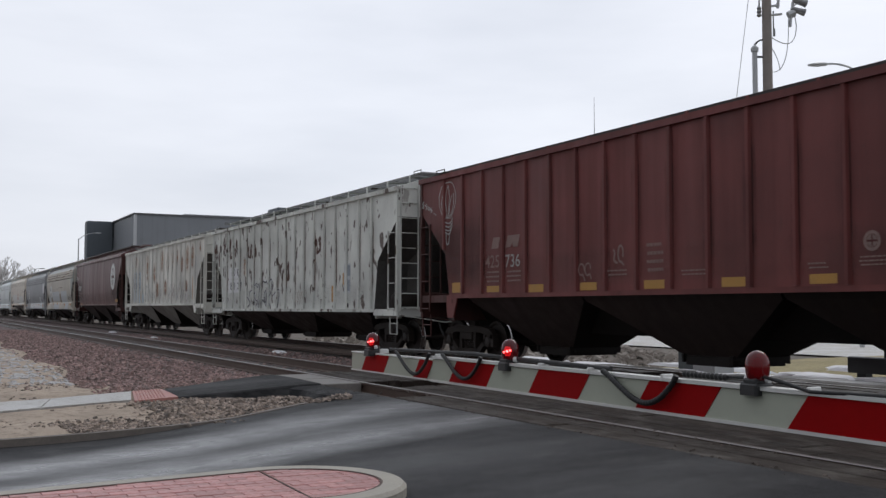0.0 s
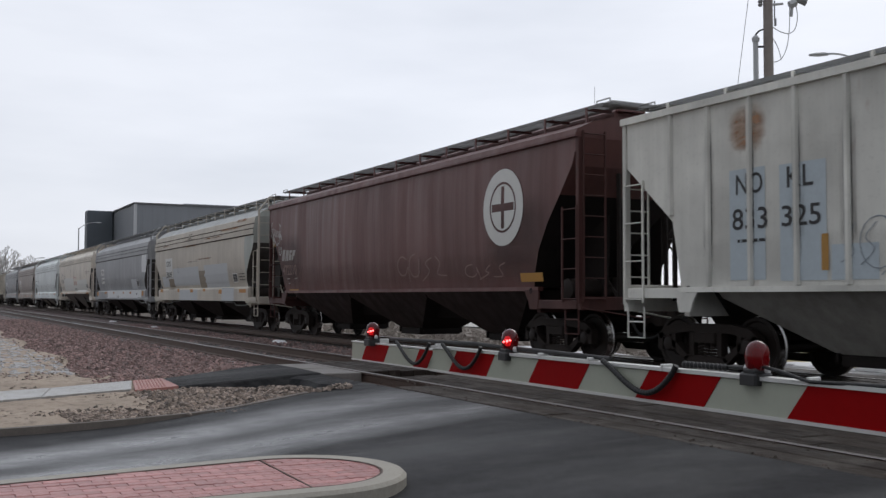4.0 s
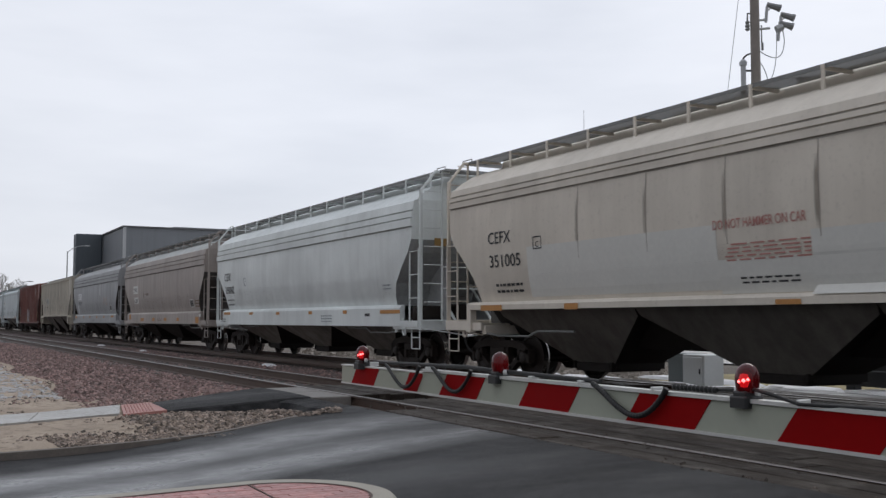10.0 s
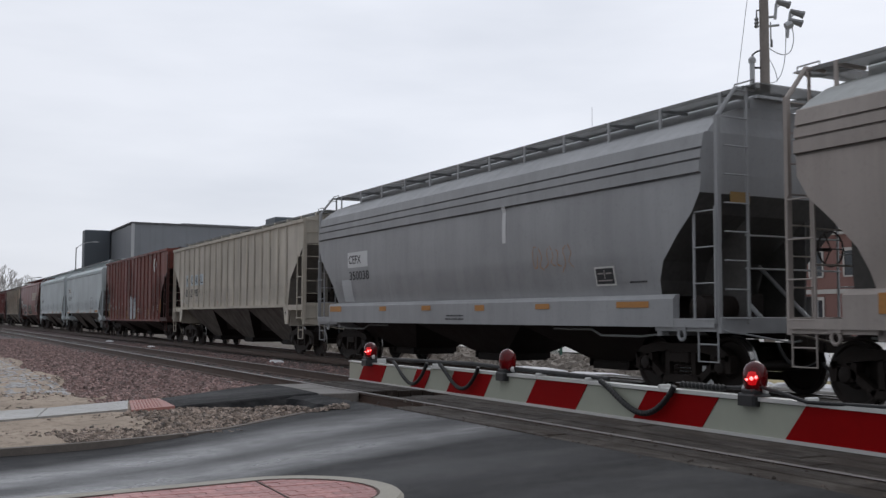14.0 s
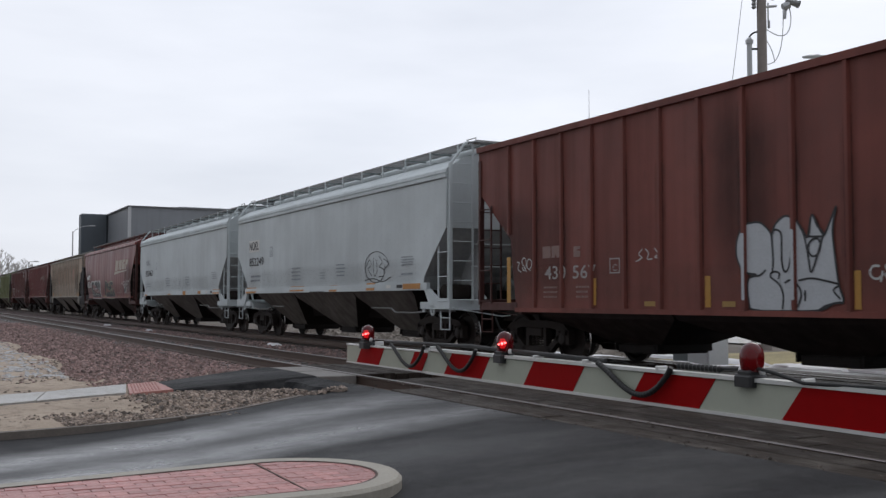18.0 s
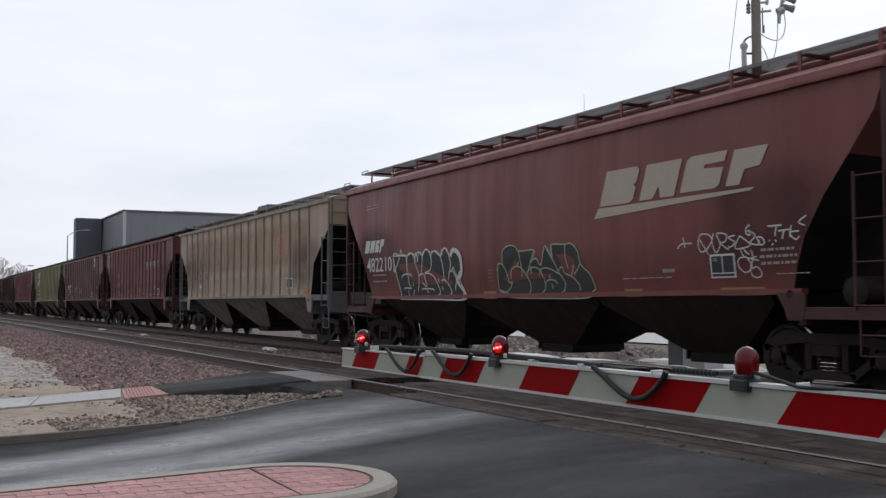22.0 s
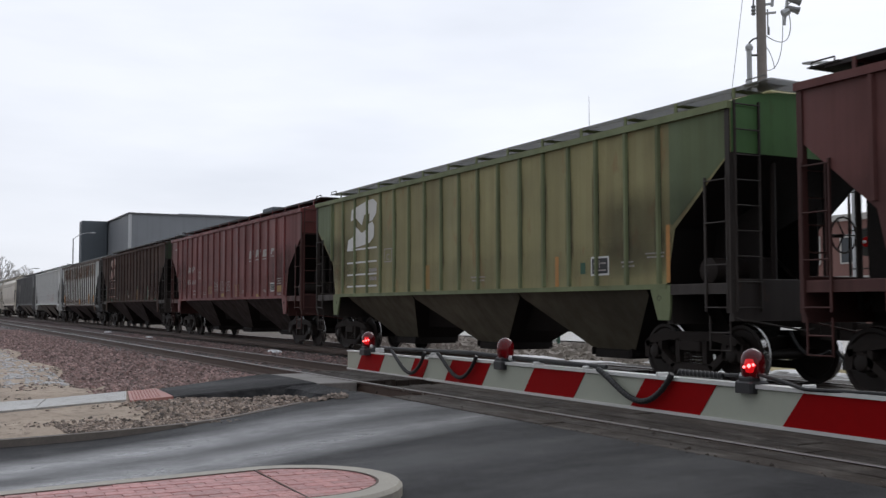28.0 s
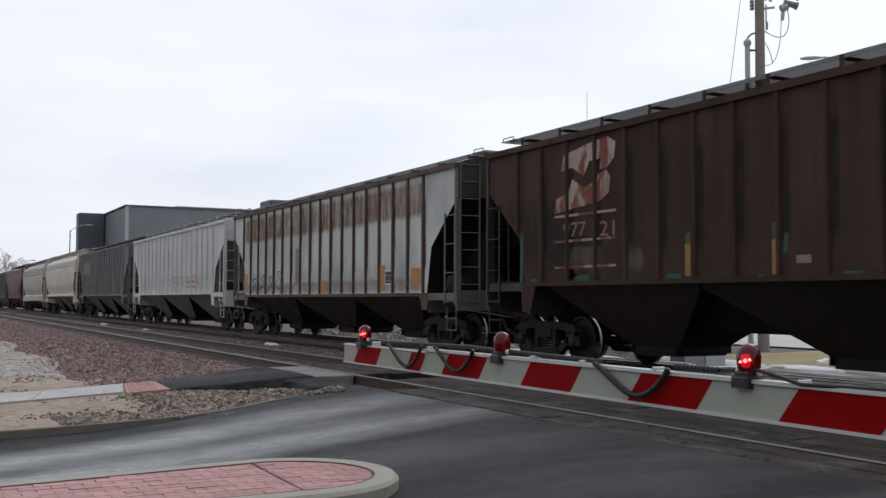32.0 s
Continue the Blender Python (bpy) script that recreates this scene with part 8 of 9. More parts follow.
bars(12, 0.25, 0.63, 1.79, 2.02, 3, "bluegrey")
bars(12, -6.44, -5.33, 1.80, 2.08, 2, "bluegrey")
bars(12, -0.55, 0.63, 1.41, 1.48, 1, "ink")
code_box(12, -4.30, -4.04, 2.62, 2.94, "bluegrey")
sheet(12, -6.62, -5.45, 2.84, 3.24, "white", lift=.005)
letters(13, "NOKL", -6.39, -5.48, 2.90, 3.16, "bluegrey")
letters(13, "852463", -6.49, -4.89, 2.36, 2.65, "ink")
yellow(13, -6.59, -6.06, 1.42, 1.61, "orange")
yellow(13, -1.61, -1.00, 1.44, 1.61, "orange")
yellow(13, 1.23, 1.75, 1.43, 1.59, "orange")
yellow(13, 3.76, 4.24, 1.46, 1.58, "orange")
yellow(13, 5.97, 6.94, 1.45, 1.62, "orange")
bars(13, -2.12, -1.29, 1.81, 2.24, 4, "bluegrey")
bars(13, 1.61, 2.31, 1.80, 2.23, 4, "bluegrey")
bars(13, 5.86, 6.56, 2.01, 2.31, 4, "bluegrey")
bars(13, 0.40, 0.73, 1.80, 2.04, 3, "bluegrey")
sheet(13, 5.01, 5.28, 1.47, 1.56, "white")
sheet(13, 5.72, 5.97, 1.47, 1.56, "ink")
code_box(13, -4.19, -3.93, 2.64, 2.95, "bluegrey")
bars(13, -6.24, -5.21, 1.81, 2.05, 2, "bluegrey")
slant_blocks(14, ((2.88, 3.76, 2.86, 3.44), (3.93, 4.77, 2.87, 3.43), (4.90, 5.74, 2.90, 3.43), (5.88, 6.54, 2.90, 3.41),), "cream")
lay(14, "emblem", [(2.62, 2.66), (6.28, 2.80), (6.36, 2.84), (2.74, 2.83)], [(0, 1, 2, 3)], "cream", "tapering underline of the emblem", .012)
slant_blocks(14, ((-7.16, -6.89, 2.50, 2.81), (-6.84, -6.59, 2.49, 2.80), (-6.54, -6.32, 2.50, 2.80), (-6.27, -6.05, 2.49, 2.81),), "white")
letters(14, "482210", -7.08, -5.60, 2.01, 2.37, "white")
bars(14, -6.77, -5.92, 1.88, 1.98, 1, "dirty_white")
bars(14, -6.78, -5.90, 1.73, 1.82, 1, "dirty_white")
bars(14, -7.11, -6.40, 3.59, 3.74, 2, "dirty_white")
A_BOX, B_BOX, TAG_BOX = (-5.44, -1.97, 1.30, 2.46), (-0.67, 2.70, 1.30, 2.36), (4.3, 7.6, 1.5, 2.6)
WHITE_LINED, GREEN_LINED = "black graffiti letters with white outlines", "black graffiti letters with pale green outlines"
piece(14, *A_BOX, ((.05, .02), (.07, .16), (-.02, .92), (.1, .91), (.18, .9), (.21, .9), (.27, .94), (.33, .88), (.35, .93), (.39, .95), (.43, .87), (.48, .99), (.54, .92), (.6, .94), (.69, .84), (.74, .98), (.81, .84), (.87, .9), (.93, .77), (.95, .58), (.91, .44), (.97, .15), (.95, 0), (.56, .01)),
      (((-.02, .92), (.01, .66), (.05, .32), (.07, .16), (.05, .02)), ((-.02, .92), (.08, .91), (.18, .9), (.2, .55), (.22, .28), (.24, .23)), ((-.02, .59), (.05, .74), (.1, .98), (.11, 1.03), (.12, .94)), ((-.01, .72), (-.01, .58), (.02, .67))), "ink", "white", .03, WHITE_LINED)
piece(14, *A_BOX, None, (((.1, .44), (.13, .51), (.19, .53), (.25, .51), (.26, .47)), ((.2, .69), (.2, .85), (.23, .94), (.27, .94), (.3, .88), (.32, .76), (.36, .56), (.37, .51)), ((.13, .21), (.15, .25), (.24, .23)), ((.19, .2), (.19, .11), (.18, .02)), ((.27, .36), (.27, .28)), ((.28, .2), (.26, .11), (.25, .01))), None, "white", .03, WHITE_LINED)
piece(14, *A_BOX, None, (((.33, .75), (.32, .87), (.33, .93), (.35, .88), (.36, .76), (.37, .88), (.39, .95), (.42, .9), (.43, .78), (.41, .58), (.4, .52)), ((.37, .51), (.36, .32), (.33, .17), (.34, .1), (.28, .01)), ((.37, .49), (.44, .5), (.47, .26), (.41, .35)), ((.4, .19), (.41, .22), (.55, .21), (.56, .17)), ((.47, .19), (.47, .09), (.39, .01))), None, "white", .03, WHITE_LINED)
piece(14, *A_BOX, None, (((.43, .81), (.44, .92), (.48, .99), (.52, .96), (.55, .85), (.56, .72), (.54, .59), (.46, .53)), ((.46, .52), (.53, .51), (.59, .43), (.63, .28), (.65, .14), (.61, .08), (.58, .01)), ((.55, .81), (.57, .9), (.6, .94), (.65, .91), (.69, .8), (.71, .66), (.72, .52), (.72, .39))), None, "white", .03, WHITE_LINED)
piece(14, *A_BOX, None, (((.69, .81), (.7, .92), (.74, .98), (.78, .93), (.8, .82), (.82, .68), (.8, .55), (.78, .41), (.78, .38)), ((.64, .41), (.65, .34)), ((.68, .26), (.69, .19)), ((.69, .35), (.7, .38), (.74, .36), (.78, .26), (.8, .15), (.78, .08), (.77, 0)), ((.79, .51), (.83, .54), (.86, .47), (.88, .37), (.86, .24), (.85, .17)), ((.85, .61), (.82, .53)), ((.92, .47), (.9, .43), (.87, .5), (.85, .62))), None, "white", .03, WHITE_LINED)
piece(14, *A_BOX, None, (((.82, .81), (.84, .9), (.87, .92), (.92, .87), (.95, .74), (.955, .58), (.94, .46), (.895, .38), (.91, .28), (.96, .15), (.94, 0)),), None, "white", .1, WHITE_LINED)
piece(14, *B_BOX, ((0, .18), (.01, .65), (.06, .67), (.07, .9), (.14, .99), (.21, .96), (.25, .87), (.41, .87), (.39, .71), (.43, .71), (.47, .6), (.52, .93), (.58, .72), (.58, .93), (.71, .92), (.76, .93), (.82, .8), (.84, .58), (.87, .5), (.92, .39), (.95, .17), (.92, .11), (.87, .01), (.51, .01), (.13, .03), (.09, .12)),
      (((.25, .69), (.22, .6)), ((.25, .88), (.27, .57), (.27, .4)), ((.41, .87), (.37, .67), (.32, .42)), ((.37, .65), (.4, .71), (.43, .71), (.47, .59), (.5, .8), (.52, .93), (.54, .85), (.59, .67), (.63, .49))), "ink", "palegreen", .024, GREEN_LINED)
piece(14, *B_BOX, None, (((.37, .45), (.37, .59)), ((.58, .93), (.59, .67)), ((.71, .92), (.71, .7), (.73, .51)), ((.84, .58), (.81, .48), (.78, .41)), ((.78, .57), (.77, .46), (.75, .39)), ((.01, .65), (.04, .67), (.08, .61), (.11, .45), (.13, .3), (.16, .32), (.13, .21), (.06, .12), (.01, .15)), ((.15, .38), (.16, .53), (.21, .6), (.27, .56), (.32, .42), (.35, .28), (.34, .14), (.29, .05), (.26, .01))), None, "palegreen", .024, GREEN_LINED)
piece(14, *B_BOX, None, (((.32, .42), (.34, .51), (.38, .56), (.44, .54), (.48, .42), (.5, .27), (.49, .17), (.44, .06), (.47, .01)), ((.45, .43), (.47, .52), (.52, .54), (.59, .49), (.63, .43)), ((.51, .29), (.54, .33), (.59, .32), (.62, .26)), ((.55, .43), (.55, .35)), ((.56, .26), (.57, .18)), ((.62, .43), (.67, .55), (.69, .44), (.75, .38), (.8, .28), (.82, .17), (.8, .06), (.77, .01)), ((.63, .47), (.68, .33), (.69, .23), (.67, .14), (.63, .07)), ((.29, .07), (.32, .01))), None, "palegreen", .024, GREEN_LINED)
piece(14, *TAG_BOX, None, (((.34, .66), (.29, .67), (.27, .57), (.28, .44), (.32, .46), (.36, .58), (.34, .66)), ((.28, .6), (.31, .49), (.33, .39)), ((.37, .67), (.36, .55), (.38, .41), (.41, .52), (.39, .66), (.45, .64), (.44, .55), (.41, .53), (.46, .44)), ((.5, .62), (.46, .6), (.5, .53), (.47, .47), (.46, .49)), ((.53, .61), (.5, .45), (.59, .48), (.53, .61)), ((.54, .46), (.56, .4), (.58, .36)), ((.13, .5), (.16, .56), (.23, .56)), ((.17, .65), (.18, .51))), None, "white", .02, "white sprayed scrawl")
piece(14, *TAG_BOX, None, (((.59, .74), (.57, .7), (.57, .63), (.59, .61), (.59, .66), (.58, .66)), ((.6, .65), (.62, .59), (.59, .51), (.64, .48), (.63, .57), (.66, .56), (.67, .5), (.65, .47), (.64, .54)), ((.7, .53), (.7, .51)), ((.73, .52), (.74, .5)), ((.71, .46), (.72, .48)), ((.69, .7), (.77, .7)), ((.74, .69), (.73, .57)), ((.75, .63), (.81, .64)), ((.78, .63), (.77, .53)), ((.82, .69), (.81, .54)), ((.86, .61), (.81, .6), (.84, .51), (.86, .55)), ((.9, .79), (.86, .72), (.89, .67))), None, "white", .022, "white sprayed scrawl")
piece(14, *TAG_BOX, None, (((.56, .33), (.52, .32), (.51, .23), (.54, .14), (.57, .15), (.59, .23), (.56, .33)), ((.59, .42), (.6, .31), (.58, .18), (.59, .08), (.63, .07), (.64, .13), (.62, .2), (.59, .18)), ((.53, .43), (.55, .34), (.63, .28)), ((.58, .31), (.62, .33))), None, "white", .018, "white sprayed scrawl")
yellow(14, -1.30, -0.81, 1.31, 1.47, "gold")
yellow(14, 3.32, 3.77, 1.32, 1.45, "gold")
yellow(14, 5.56, 6.43, 1.32, 1.44, "gold")
sheet(14, 5.40, 5.91, 1.58, 1.93, "white")
sheet(14, 5.43, 5.645, 1.66, 1.90, "ink", lift=.009)
sheet(14, 5.665, 5.88, 1.66, 1.90, "ink", lift=.009)
sheet(14, 5.43, 5.88, 1.605, 1.64, "ink", lift=.009)
bars(14, 5.46, 5.58, 1.82, 1.88, 2, "chalk")
bars(14, 6.39, 7.07, 1.72, 2.00, 3, "dirty_white")
bars(14, 6.65, 7.28, 1.60, 1.63, 1, "chalk")
bars(14, 3.27, 4.57, 1.605, 1.635, 1, "chalk")
bars(14, 4.32, 4.62, 1.65, 1.80, 1, "dirty_white")
bars(14, -1.07, -0.80, 1.64, 1.93, 4, "faded")
letters(15, "FU", -6.10, -5.60, 2.60, 2.94, "ink")
letters(15, "R", -5.23, -4.99, 2.61, 2.92, "ink")
letters(15, "X", -4.59, -4.32, 2.61, 2.92, "ink")
letters(15, "83", -6.09, -5.57, 2.07, 2.40, "ink")
letters(15, "06", -5.32, -4.82, 2.07, 2.39, "ink")
letters(15, "74", -4.58, -4.12, 2.07, 2.39, "ink")
sheet(15, -4.60, -4.09, 1.53, 2.00, "tanpatch")
sheet(15, -6.73, -6.41, 1.86, 2.03, "ink")
sheet(15, -5.29, -4.85, 1.85, 1.97, "white")
yellow(15, -6.84, -6.29, 1.51, 1.75, "orange")
yellow(15, -4.54, -4.11, 1.51, 1.63, "orange")
yellow(15, -2.34, -1.66, 1.49, 1.62, "orange")
frame_label(15, 5.03, 5.60, 1.69, 2.01)
yellow(15, 6.53, 7.13, 1.49, 1.72, "orange")
herald(15, 4.48, 3.04, 0.40, 0.40, "redtext")
sheet(15, -3.28, -3.12, 2.53, 2.69, "redtext")
sheet(15, -2.96, -2.83, 2.50, 2.66, "redtext")
panels(15, 2.0, 4.08, "bloom_soft", .36)
panels(21, 2.9, 4.22, "bloom_top", .37)
panels(21, 1.34, 1.8, "bloom_soft", .37)
slant_blocks(16, ((2.48, 2.92, 2.91, 3.26), (3.30, 3.75, 2.92, 3.26), (4.19, 4.60, 2.95, 3.26), (4.98, 5.30, 2.98, 3.26),), "dirty_white", .35, True)
slant_blocks(16, ((-5.44, -5.14, 2.63, 2.88),), "faded")
letters(16, "431", -5.65, -4.99, 2.15, 2.38, "faded")
letters(16, "059", -4.79, -4.11, 2.14, 2.37, "dirty_white")
slant_blocks(16, ((-4.79, -4.60, 2.62, 2.86), (-4.55, -4.36, 2.62, 2.86),), "dirty_white")
scribble(16, -8.06, -6.80, 3.13, 4.28, 6, .035, "white", 161, "white sprayed scrawl")
yellow(16, -6.54, -6.04, 1.88, 2.16, "gold")
yellow(16, -3.68, -3.31, 1.63, 1.74, "gold")
yellow(16, -2.00, -1.43, 1.66, 1.97, "gold")
yellow(16, -1.04, -0.60, 1.61, 1.74, "gold")
yellow(16, 0.70, 1.17, 1.62, 1.73, "gold")
yellow(16, 1.54, 2.07, 1.67, 1.99, "gold")
yellow(16, 3.36, 3.78, 1.63, 1.73, "gold")
sheet(16, 0.79, 1.09, 1.82, 2.04, "white")
herald(16, 4.60, 2.01, 0.12, 0.12, "dirty_white")
frame_label(16, 5.08, 5.56, 1.66, 1.94)
bars(16, -5.68, -5.04, 3.80, 3.95, 1, "dirty_white")
code_box(16, -3.70, -3.35, 2.44, 2.75, "dirty_white")
bars(16, 4.19, 4.61, 1.64, 1.79, 2, "dirty_white")
bars(16, 2.46, 2.89, 1.66, 1.79, 3, "dirty_white")
bars(16, -4.60, -4.13, 1.66, 1.91, 2, "dirty_white")
bars(16, -1.04, -0.37, 1.80, 2.08, 3, "faded")
slant_blocks(17, ((-5.74, -5.44, 2.34, 2.58), (-5.39, -5.09, 2.34, 2.57), (-4.81, -4.55, 2.35, 2.56), (-4.48, -4.23, 2.35, 2.57),), "white")
letters(17, "431", -5.70, -5.08, 2.07, 2.30, "white")
letters(17, "033", -4.80, -4.14, 2.05, 2.28, "white")
sheet(17, -6.53, -6.10, 2.12, 2.35, "dirty_white")
yellow(17, -6.94, -6.78, 1.61, 2.57, "yellow")
yellow(17, -4.17, -4.03, 1.55, 2.09, "yellow")
yellow(17, -1.58, -1.46, 1.62, 2.11, "yellow")
scribble(17, -2.15, -1.57, 2.03, 2.41, 6, .03, "white", 171, "white sprayed tag")
bars(17, -5.66, -5.24, 1.76, 2.00, 2, "dirty_white")
bars(17, -4.66, -4.19, 1.75, 1.98, 2, "dirty_white")
sheet(17, -3.83, -3.36, 1.62, 1.74, "dirty_white")
scribble(17, -3.86, -3.27, 2.19, 2.41, 4, .03, "faded", 172)
herald(17, 5.32, 3.80, 0.32, 0.32, "white")
yellow(17, -6.72, -6.48, 1.64, 2.35, "yellow")
yellow(17, 6.22, 6.69, 2.18, 2.27, "yellow")
bars(17, -6.17, -4.31, 1.84, 2.25, 3, "dirty_white")
scribble(17, -0.74, 0.97, 1.94, 2.30, 3, .04, "chalk", 173)
scribble(17, 3.97, 4.86, 1.61, 2.02, 3, .04, "chalk", 174)
end_paint(18, "end_green")
block_emblem(18, -6.13, -4.16, 2.72, 3.98, "white", (2.72, 2.37, 2.05, 1.74))
frame_label(18, 5.02, 5.54, 1.73, 2.06)
yellow(18, 7.02, 7.11, 1.57, 2.48, "orange")
yellow(18, 3.91, 4.02, 1.56, 2.11, "orange")
code_box(18, -3.70, -3.26, 2.31, 2.65, "dirty_white")
bars(18, 5.87, 6.24, 1.83, 1.97, 2, "dirty_white")
bars(18, 6.50, 6.98, 1.96, 2.08, 2, "dirty_white")
bars(18, 0.73, 1.33, 1.71, 1.85, 2, "dirty_white")
sheet(18, 4.70, 4.85, 1.77, 1.97, "teal")
sheet(18, -1.40, -1.20, 1.60, 2.15, "gold")
bars(18, -4.66, -4.15, 1.82, 2.26, 2, "dirty_white")
slant_blocks(19, ((3.23, 3.67, 2.77, 3.15), (3.98, 4.50, 2.80, 3.15), (4.76, 5.25, 2.79, 3.12), (5.61, 5.93, 2.85, 3.12),), "dirty_white", .35, True)
slant_blocks(19, ((-5.43, -5.24, 2.63, 2.87), (-5.18, -5.02, 2.63, 2.86), (-4.78, -4.60, 2.64, 2.88), (-4.54, -4.36, 2.64, 2.86),), "dirty_white")
letters(19, "429", -5.58, -4.98, 2.14, 2.34, "dirty_white")
letters(19, "869", -4.77, -4.15, 2.13, 2.32, "dirty_white")
yellow(19, -2.27, -1.66, 1.71, 2.02, "gold")
yellow(19, -0.32, 0.13, 1.59, 1.71, "gold")
yellow(19, 1.48, 2.06, 1.57, 2.02, "gold")
yellow(19, 4.03, 4.51, 1.54, 1.64, "gold")
yellow(19, 6.26, 6.69, 1.69, 1.89, "gold")
frame_label(19, 5.58, 6.01, 1.71, 1.99)
chalked(19, "IVY LEAGUE", -1.38, 0.91, 1.79, 2.15, "chalk")
code_box(19, -3.81, -3.45, 2.34, 2.63, "dirty_white")
bars(19, 6.24, 6.68, 1.92, 2.15, 3, "dirty_white")
bars(19, 6.28, 6.66, 1.57, 1.66, 2, "dirty_white")
bars(19, 2.34, 2.78, 1.68, 1.80, 2, "dirty_white")
bars(19, 4.84, 5.21, 1.68, 1.79, 2, "dirty_white")
bars(19, -7.94, -7.35, 3.66, 3.81, 1, "dirty_white")
bars(19, -2.96, -2.57, 1.68, 1.80, 2, "dirty_white")
bars(19, -4.59, -4.20, 1.66, 1.93, 2, "dirty_white")
block_emblem(20, -6.18, -4.35, 2.79, 4.01, "peel", (2.73, 2.27, 1.80))
for x, z0, z1, zt in ((-2.58, 1.58, 2.07, 2.24), (-.81, 1.57, 2.05, 2.28), (1.94, 1.60, 2.10, 2.29), (6.76, 1.57, 2.06, 2.2)):
    yellow(20, x - .065, x + .065, z0, z1, "yellow_dim")
    sheet(20, x - .055, x + .06, z1, zt, "teal")
yellow(20, 6.69, 6.83, 2.24, 2.55, "yellow_dim")
sheet(20, 6.71, 6.81, 2.55, 2.78, "teal")
for x0, x1, z0, z1 in ((-7.38, -7.28, 1.55, 2.52), (-5.05, -4.95, 1.53, 2.63), (4.42, 4.54, 1.54, 2.24), (-.68, -.60, 1.86, 2.13), (-2.49, -2.44, 1.6, 2.1)):
    sheet(20, x0, x1, z0, z1, "teal", lean=.03)
for x0, x1, z in ((-7.3, -6.65, 1.64), (-5.63, -5.0, 1.68), (-3.2, -2.62, 1.66), (3.83, 4.45, 1.72), (-1.2, -.95, 1.6), (.2, .8, 1.6), (5.9, 6.6, 1.62)):
    stain(20, x0, x1, 1.50, z, "teal_wash", .007)
sheet(20, -0.44, -0.19, 1.71, 1.82, "tanpatch")
letters(20, "977", -5.9, -5.2, 2.34, 2.60, "faded")
letters(20, "121", -4.98, -4.38, 2.31, 2.57, "faded")
sheet(20, 4.71, 5.16, 1.71, 2.04, "faded")
sheet(20, 4.75, 5.12, 1.75, 2.00, "ink")
stain(20, 5.45, 6.0, 1.64, 2.1, "chalk_wash", .007)
stain(20, -4.15, -3.5, 1.55, 2.2, "chalk_wash", .007)
stain(20, -6.1, -4.4, 1.6, 2.3, "chalk_wash", .007)
yellow(21, -7.13, -6.74, 1.51, 2.10, "orange")
yellow(21, 0.06, 0.72, 1.41, 1.74, "orange")
yellow(21, 4.33, 4.67, 1.43, 2.07, "orange")
yellow(21, 6.17, 6.68, 1.55, 1.95, "orange")
scribble(21, -6.47, -2.92, 1.40, 2.15, 4, .04, "ink", 211)
frame_label(21, 4.67, 5.20, 1.58, 1.94)
sheet(21, -1.89, -1.38, 1.65, 2.76, "tanpatch")
bars(22, 2.53, 4.17, 1.64, 2.06, 2, "redtext")
scribble(22, -0.14, 4.81, 1.81, 2.25, 4, .04, "redtext", 221)
sheet(23, -6.73, -4.40, 2.86, 3.60, "dirty_white")
for i, (kind, paint, _) in enumerate(SPEC):
    hb = CARS[i]["half"]
    low = KINDS[kind]["side"][0][1] + .03
    stain(i, -hb, hb, low, low + .8, "splash")
    # dark film along each groove and lip, shade as well as dirt
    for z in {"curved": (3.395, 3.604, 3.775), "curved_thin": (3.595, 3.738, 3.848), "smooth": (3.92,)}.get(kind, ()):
        film = "groove_rust_shade" if paint == "tan" else "groove_faint" if paint in ("white", "pale", "beige") else "groove_dirt_shade"
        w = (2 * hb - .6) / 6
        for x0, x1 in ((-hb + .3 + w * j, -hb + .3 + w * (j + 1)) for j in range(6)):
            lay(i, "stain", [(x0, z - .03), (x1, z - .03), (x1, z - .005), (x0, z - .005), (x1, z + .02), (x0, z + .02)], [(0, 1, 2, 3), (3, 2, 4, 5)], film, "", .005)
    if kind[:6] == "ribbed":
        panels(i, low, 4.08, "rib_rust" if paint in ("rust_heavy", "chipped") else "rib_grime_faint" if paint in ("red", "red2", "brown", "maroon", "pale", "orange_tan", "rusty") else "rib_grime", .13, .0042, True)
        panels(i, low, 4.08, "rib_seam", .072, .0052, True)
    if paint in ("red", "red2", "red_gloss", "brown", "brown_gloss", "maroon", "dark", "green", "orange_tan"):
        for d in (-1, 1):
            stain(i, min(d * hb, d * (hb - 3.6)), max(d * hb, d * (hb - 3.6)), low, 3.3, "soot_film", .005)



# ---------------- the pavers of the island ----------------


def clip_poly(poly, hull):
    """The part of a polygon inside a convex outline given clockwise."""
    for (ax, ay), (bx, by) in zip(hull, hull[1:] + hull[:1]):
        res = []
        for i in range(len(poly)):
            p, q = poly[i - 1], poly[i]
            dp = (bx - ax) * (p[1] - ay) - (by - ay) * (p[0] - ax)
            dq = (bx - ax) * (q[1] - ay) - (by - ay) * (q[0] - ax)
            if (dp <= 0) != (dq <= 0):
                t = dp / (dp - dq)
                res.append((p[0] + t * (q[0] - p[0]), p[1] + t * (q[1] - p[1])))
            if dq <= 0:
                res.append(q)
        poly = res
        if len(poly) < 3:
            return []
    return poly


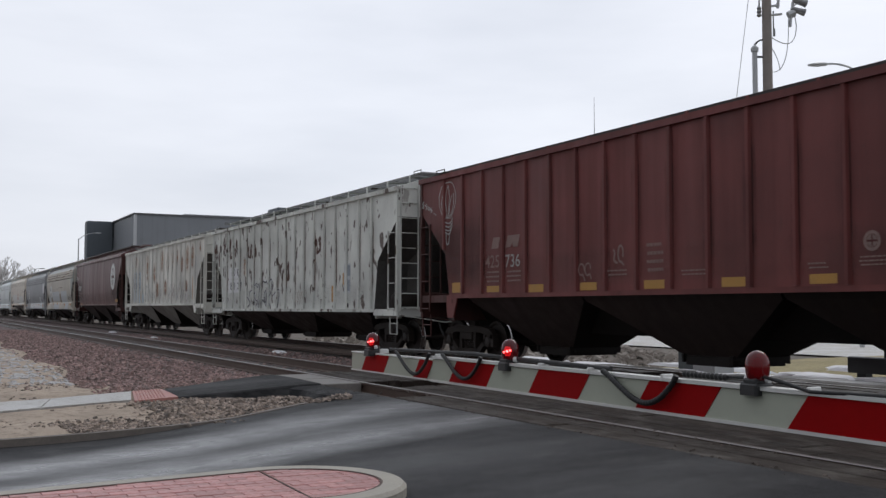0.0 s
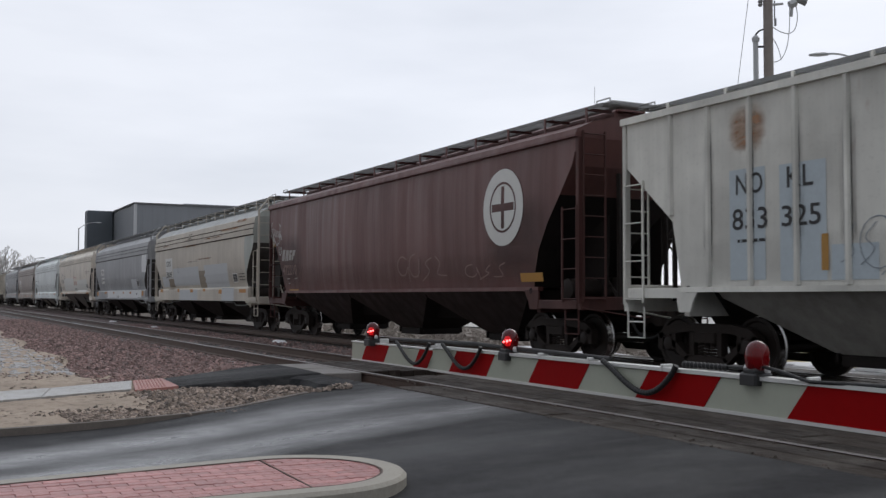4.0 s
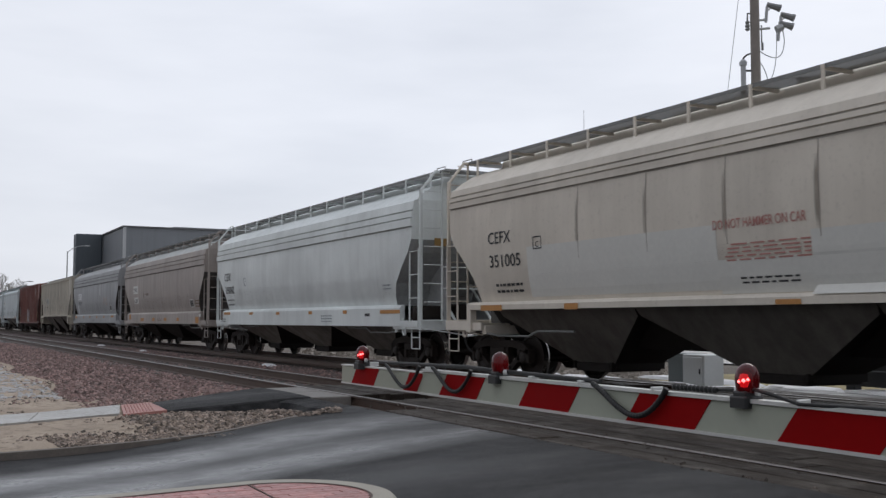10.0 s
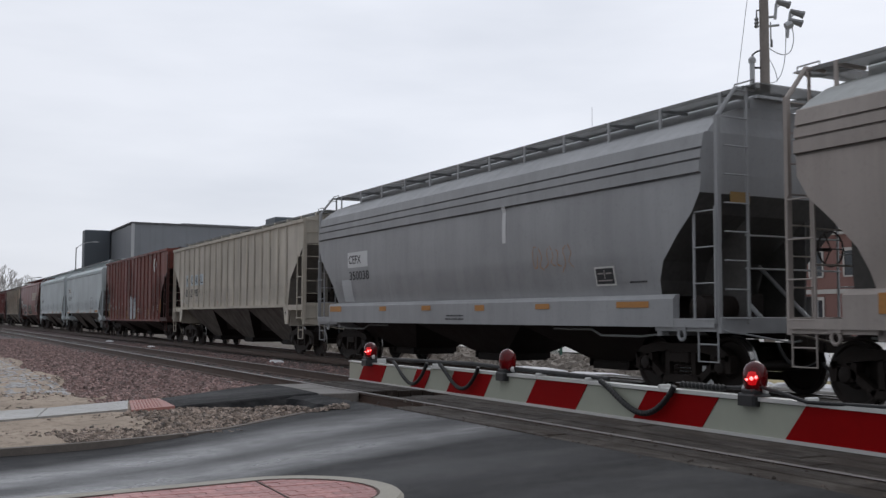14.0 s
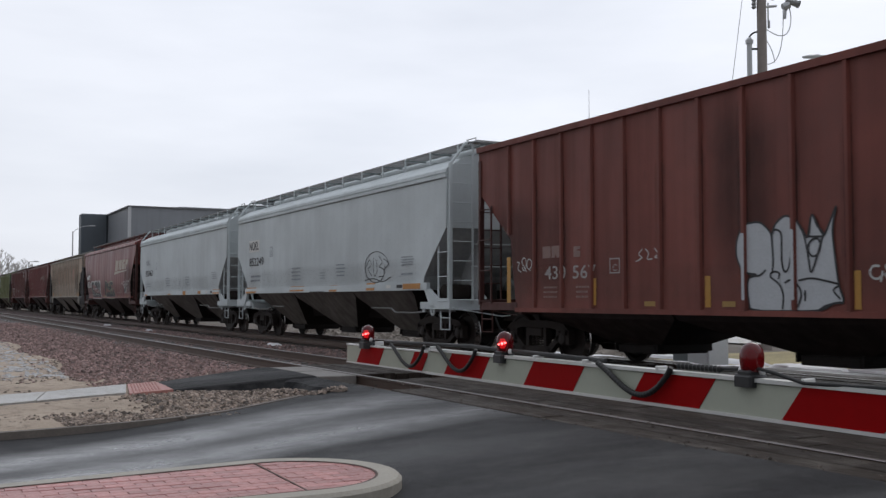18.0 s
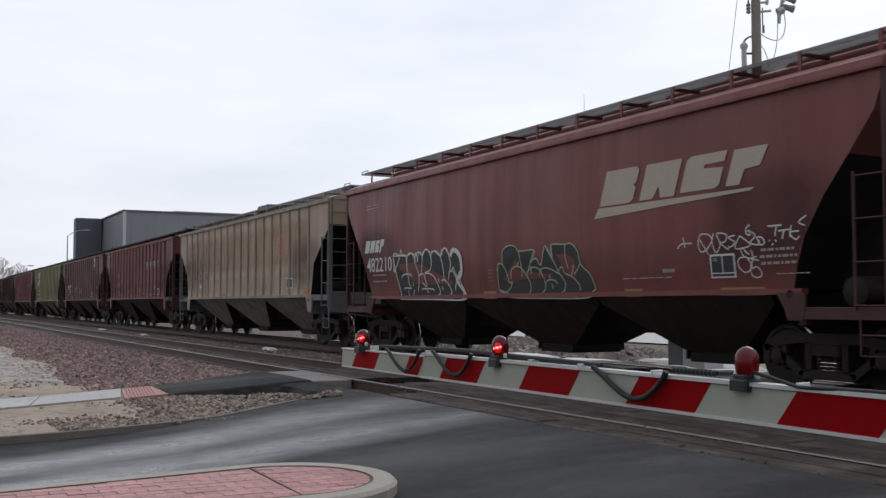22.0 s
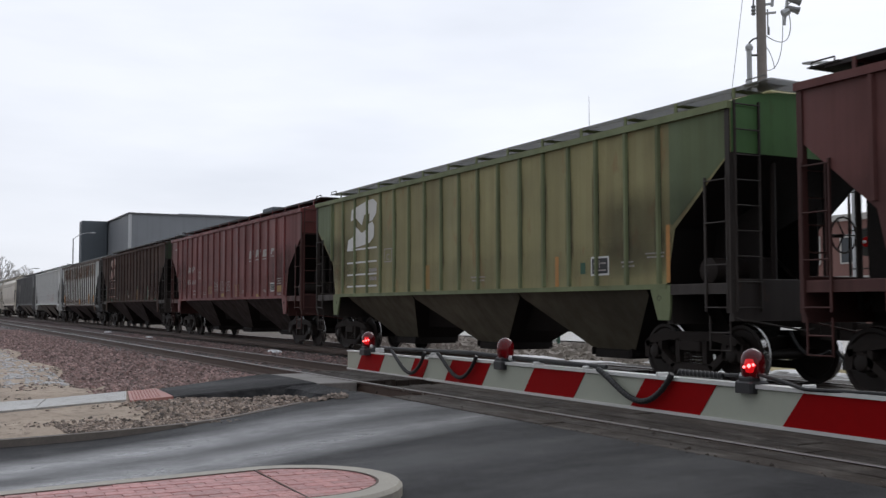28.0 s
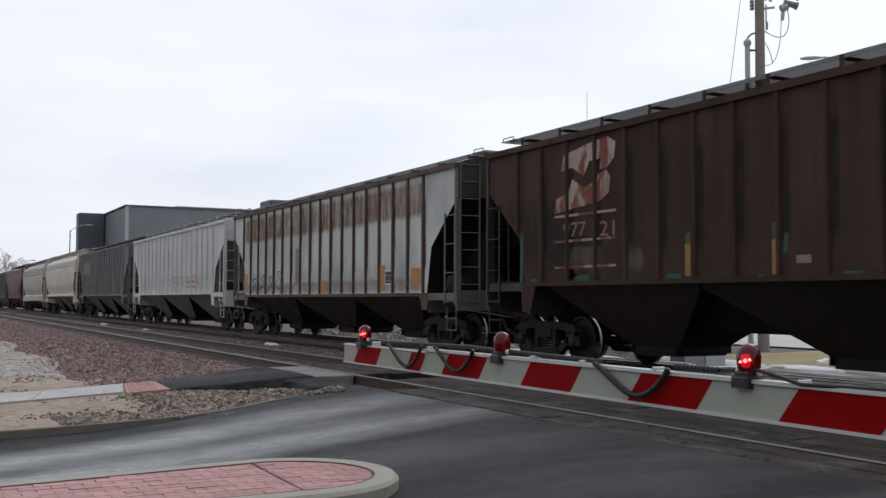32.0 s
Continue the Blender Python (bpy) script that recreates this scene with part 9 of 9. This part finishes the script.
hull = capsule(IR - IW - .008)
whole = Shape().soft_box(-.0485, .0485, -.0985, .0985, -.03, 0, .004).mesh("brick", M["brick"])
row = 0
x = ICX - .7
while x < ICX + .7:
    y = -.5 + (.1 if row % 2 else 0)
    while y < ICY + .75:
        q = [(x + .0025, y + .0025), (x + .0025, y + .1975), (x + .0975, y + .1975), (x + .0975, y + .0025)]
        cut = clip_poly(q, hull)
        if len(cut) >= 3:
            area = abs(sum(a[0] * b[1] - b[0] * a[1] for a, b in zip(cut, cut[1:] + cut[:1]))) / 2
            if area > .018:
                b = part("brick", whole, None, island)
                b.location = (x + .05, y + .1, -.05 + rnd.uniform(-.003, .003))
            elif area > .0015:
                b = part("brick", Shape().prism(cut, -.08, -.051, "z"), M["brick"], island)
        y += .2
    x += .1
    row += 1


# ---------------- what moves ----------------
def motions():
    """The train rolls past; its wheels turn with it."""
    times = (0.0, 4.0, 8.0, 12.0, 16.0, 20.0, 24.0, 28.0, 32.0)
    for car in CARS:
        x, y, z = car.location
        walk(car, [(t, pose(x + going(t), y, z)) for t in times])
    # the outer lamp burns steadily; the two others flash in turn, their cores swinging to the front and back
    first, period, lit = 6.02, 1.0575, .6
    for k, shown in ((1, False), (2, True)):
        turns = []
        for n in range(-7, 27):
            off = first + period * n
            turns += [(off - lit, 0), (off, 170)] if shown else [(off - lit, 170), (off, 0)]
        for o in BEACONS[k]:
            at = Matrix.Translation(o.location)
            now = [a for t, a in turns if t < 0][-1]
            rows = [(0, at @ Matrix.Rotation(radians(now), 4, "Z"))]
            for t, a in turns:
                if .05 < t < 31.9:
                    t = round(t * FPS) / FPS
                    rows += [(t, at @ Matrix.Rotation(radians(now), 4, "Z")), (t + 1 / FPS, at @ Matrix.Rotation(radians(85), 4, "Z")), (t + 2 / FPS, at @ Matrix.Rotation(radians(a), 4, "Z"))]
                    now = a
            rows.append((32, at @ Matrix.Rotation(radians(now), 4, "Z")))
            walk(o, rows)
    for d, wheels in WHEELS.items():
        rows = []
        for n in range(0, 961):
            t = n / FPS
            rows.append((t, Matrix.Translation((d * .889, 0, .457)) @ Matrix.Rotation(going(t) / .457, 4, "Y")))
        walk(wheels[0], rows)
        turn = wheels[0].animation_data
        for w in wheels[1:]:
            w.animation_data_create()
            w.animation_data.action = turn.action
            w.animation_data.action_slot = turn.action_slot


motions()
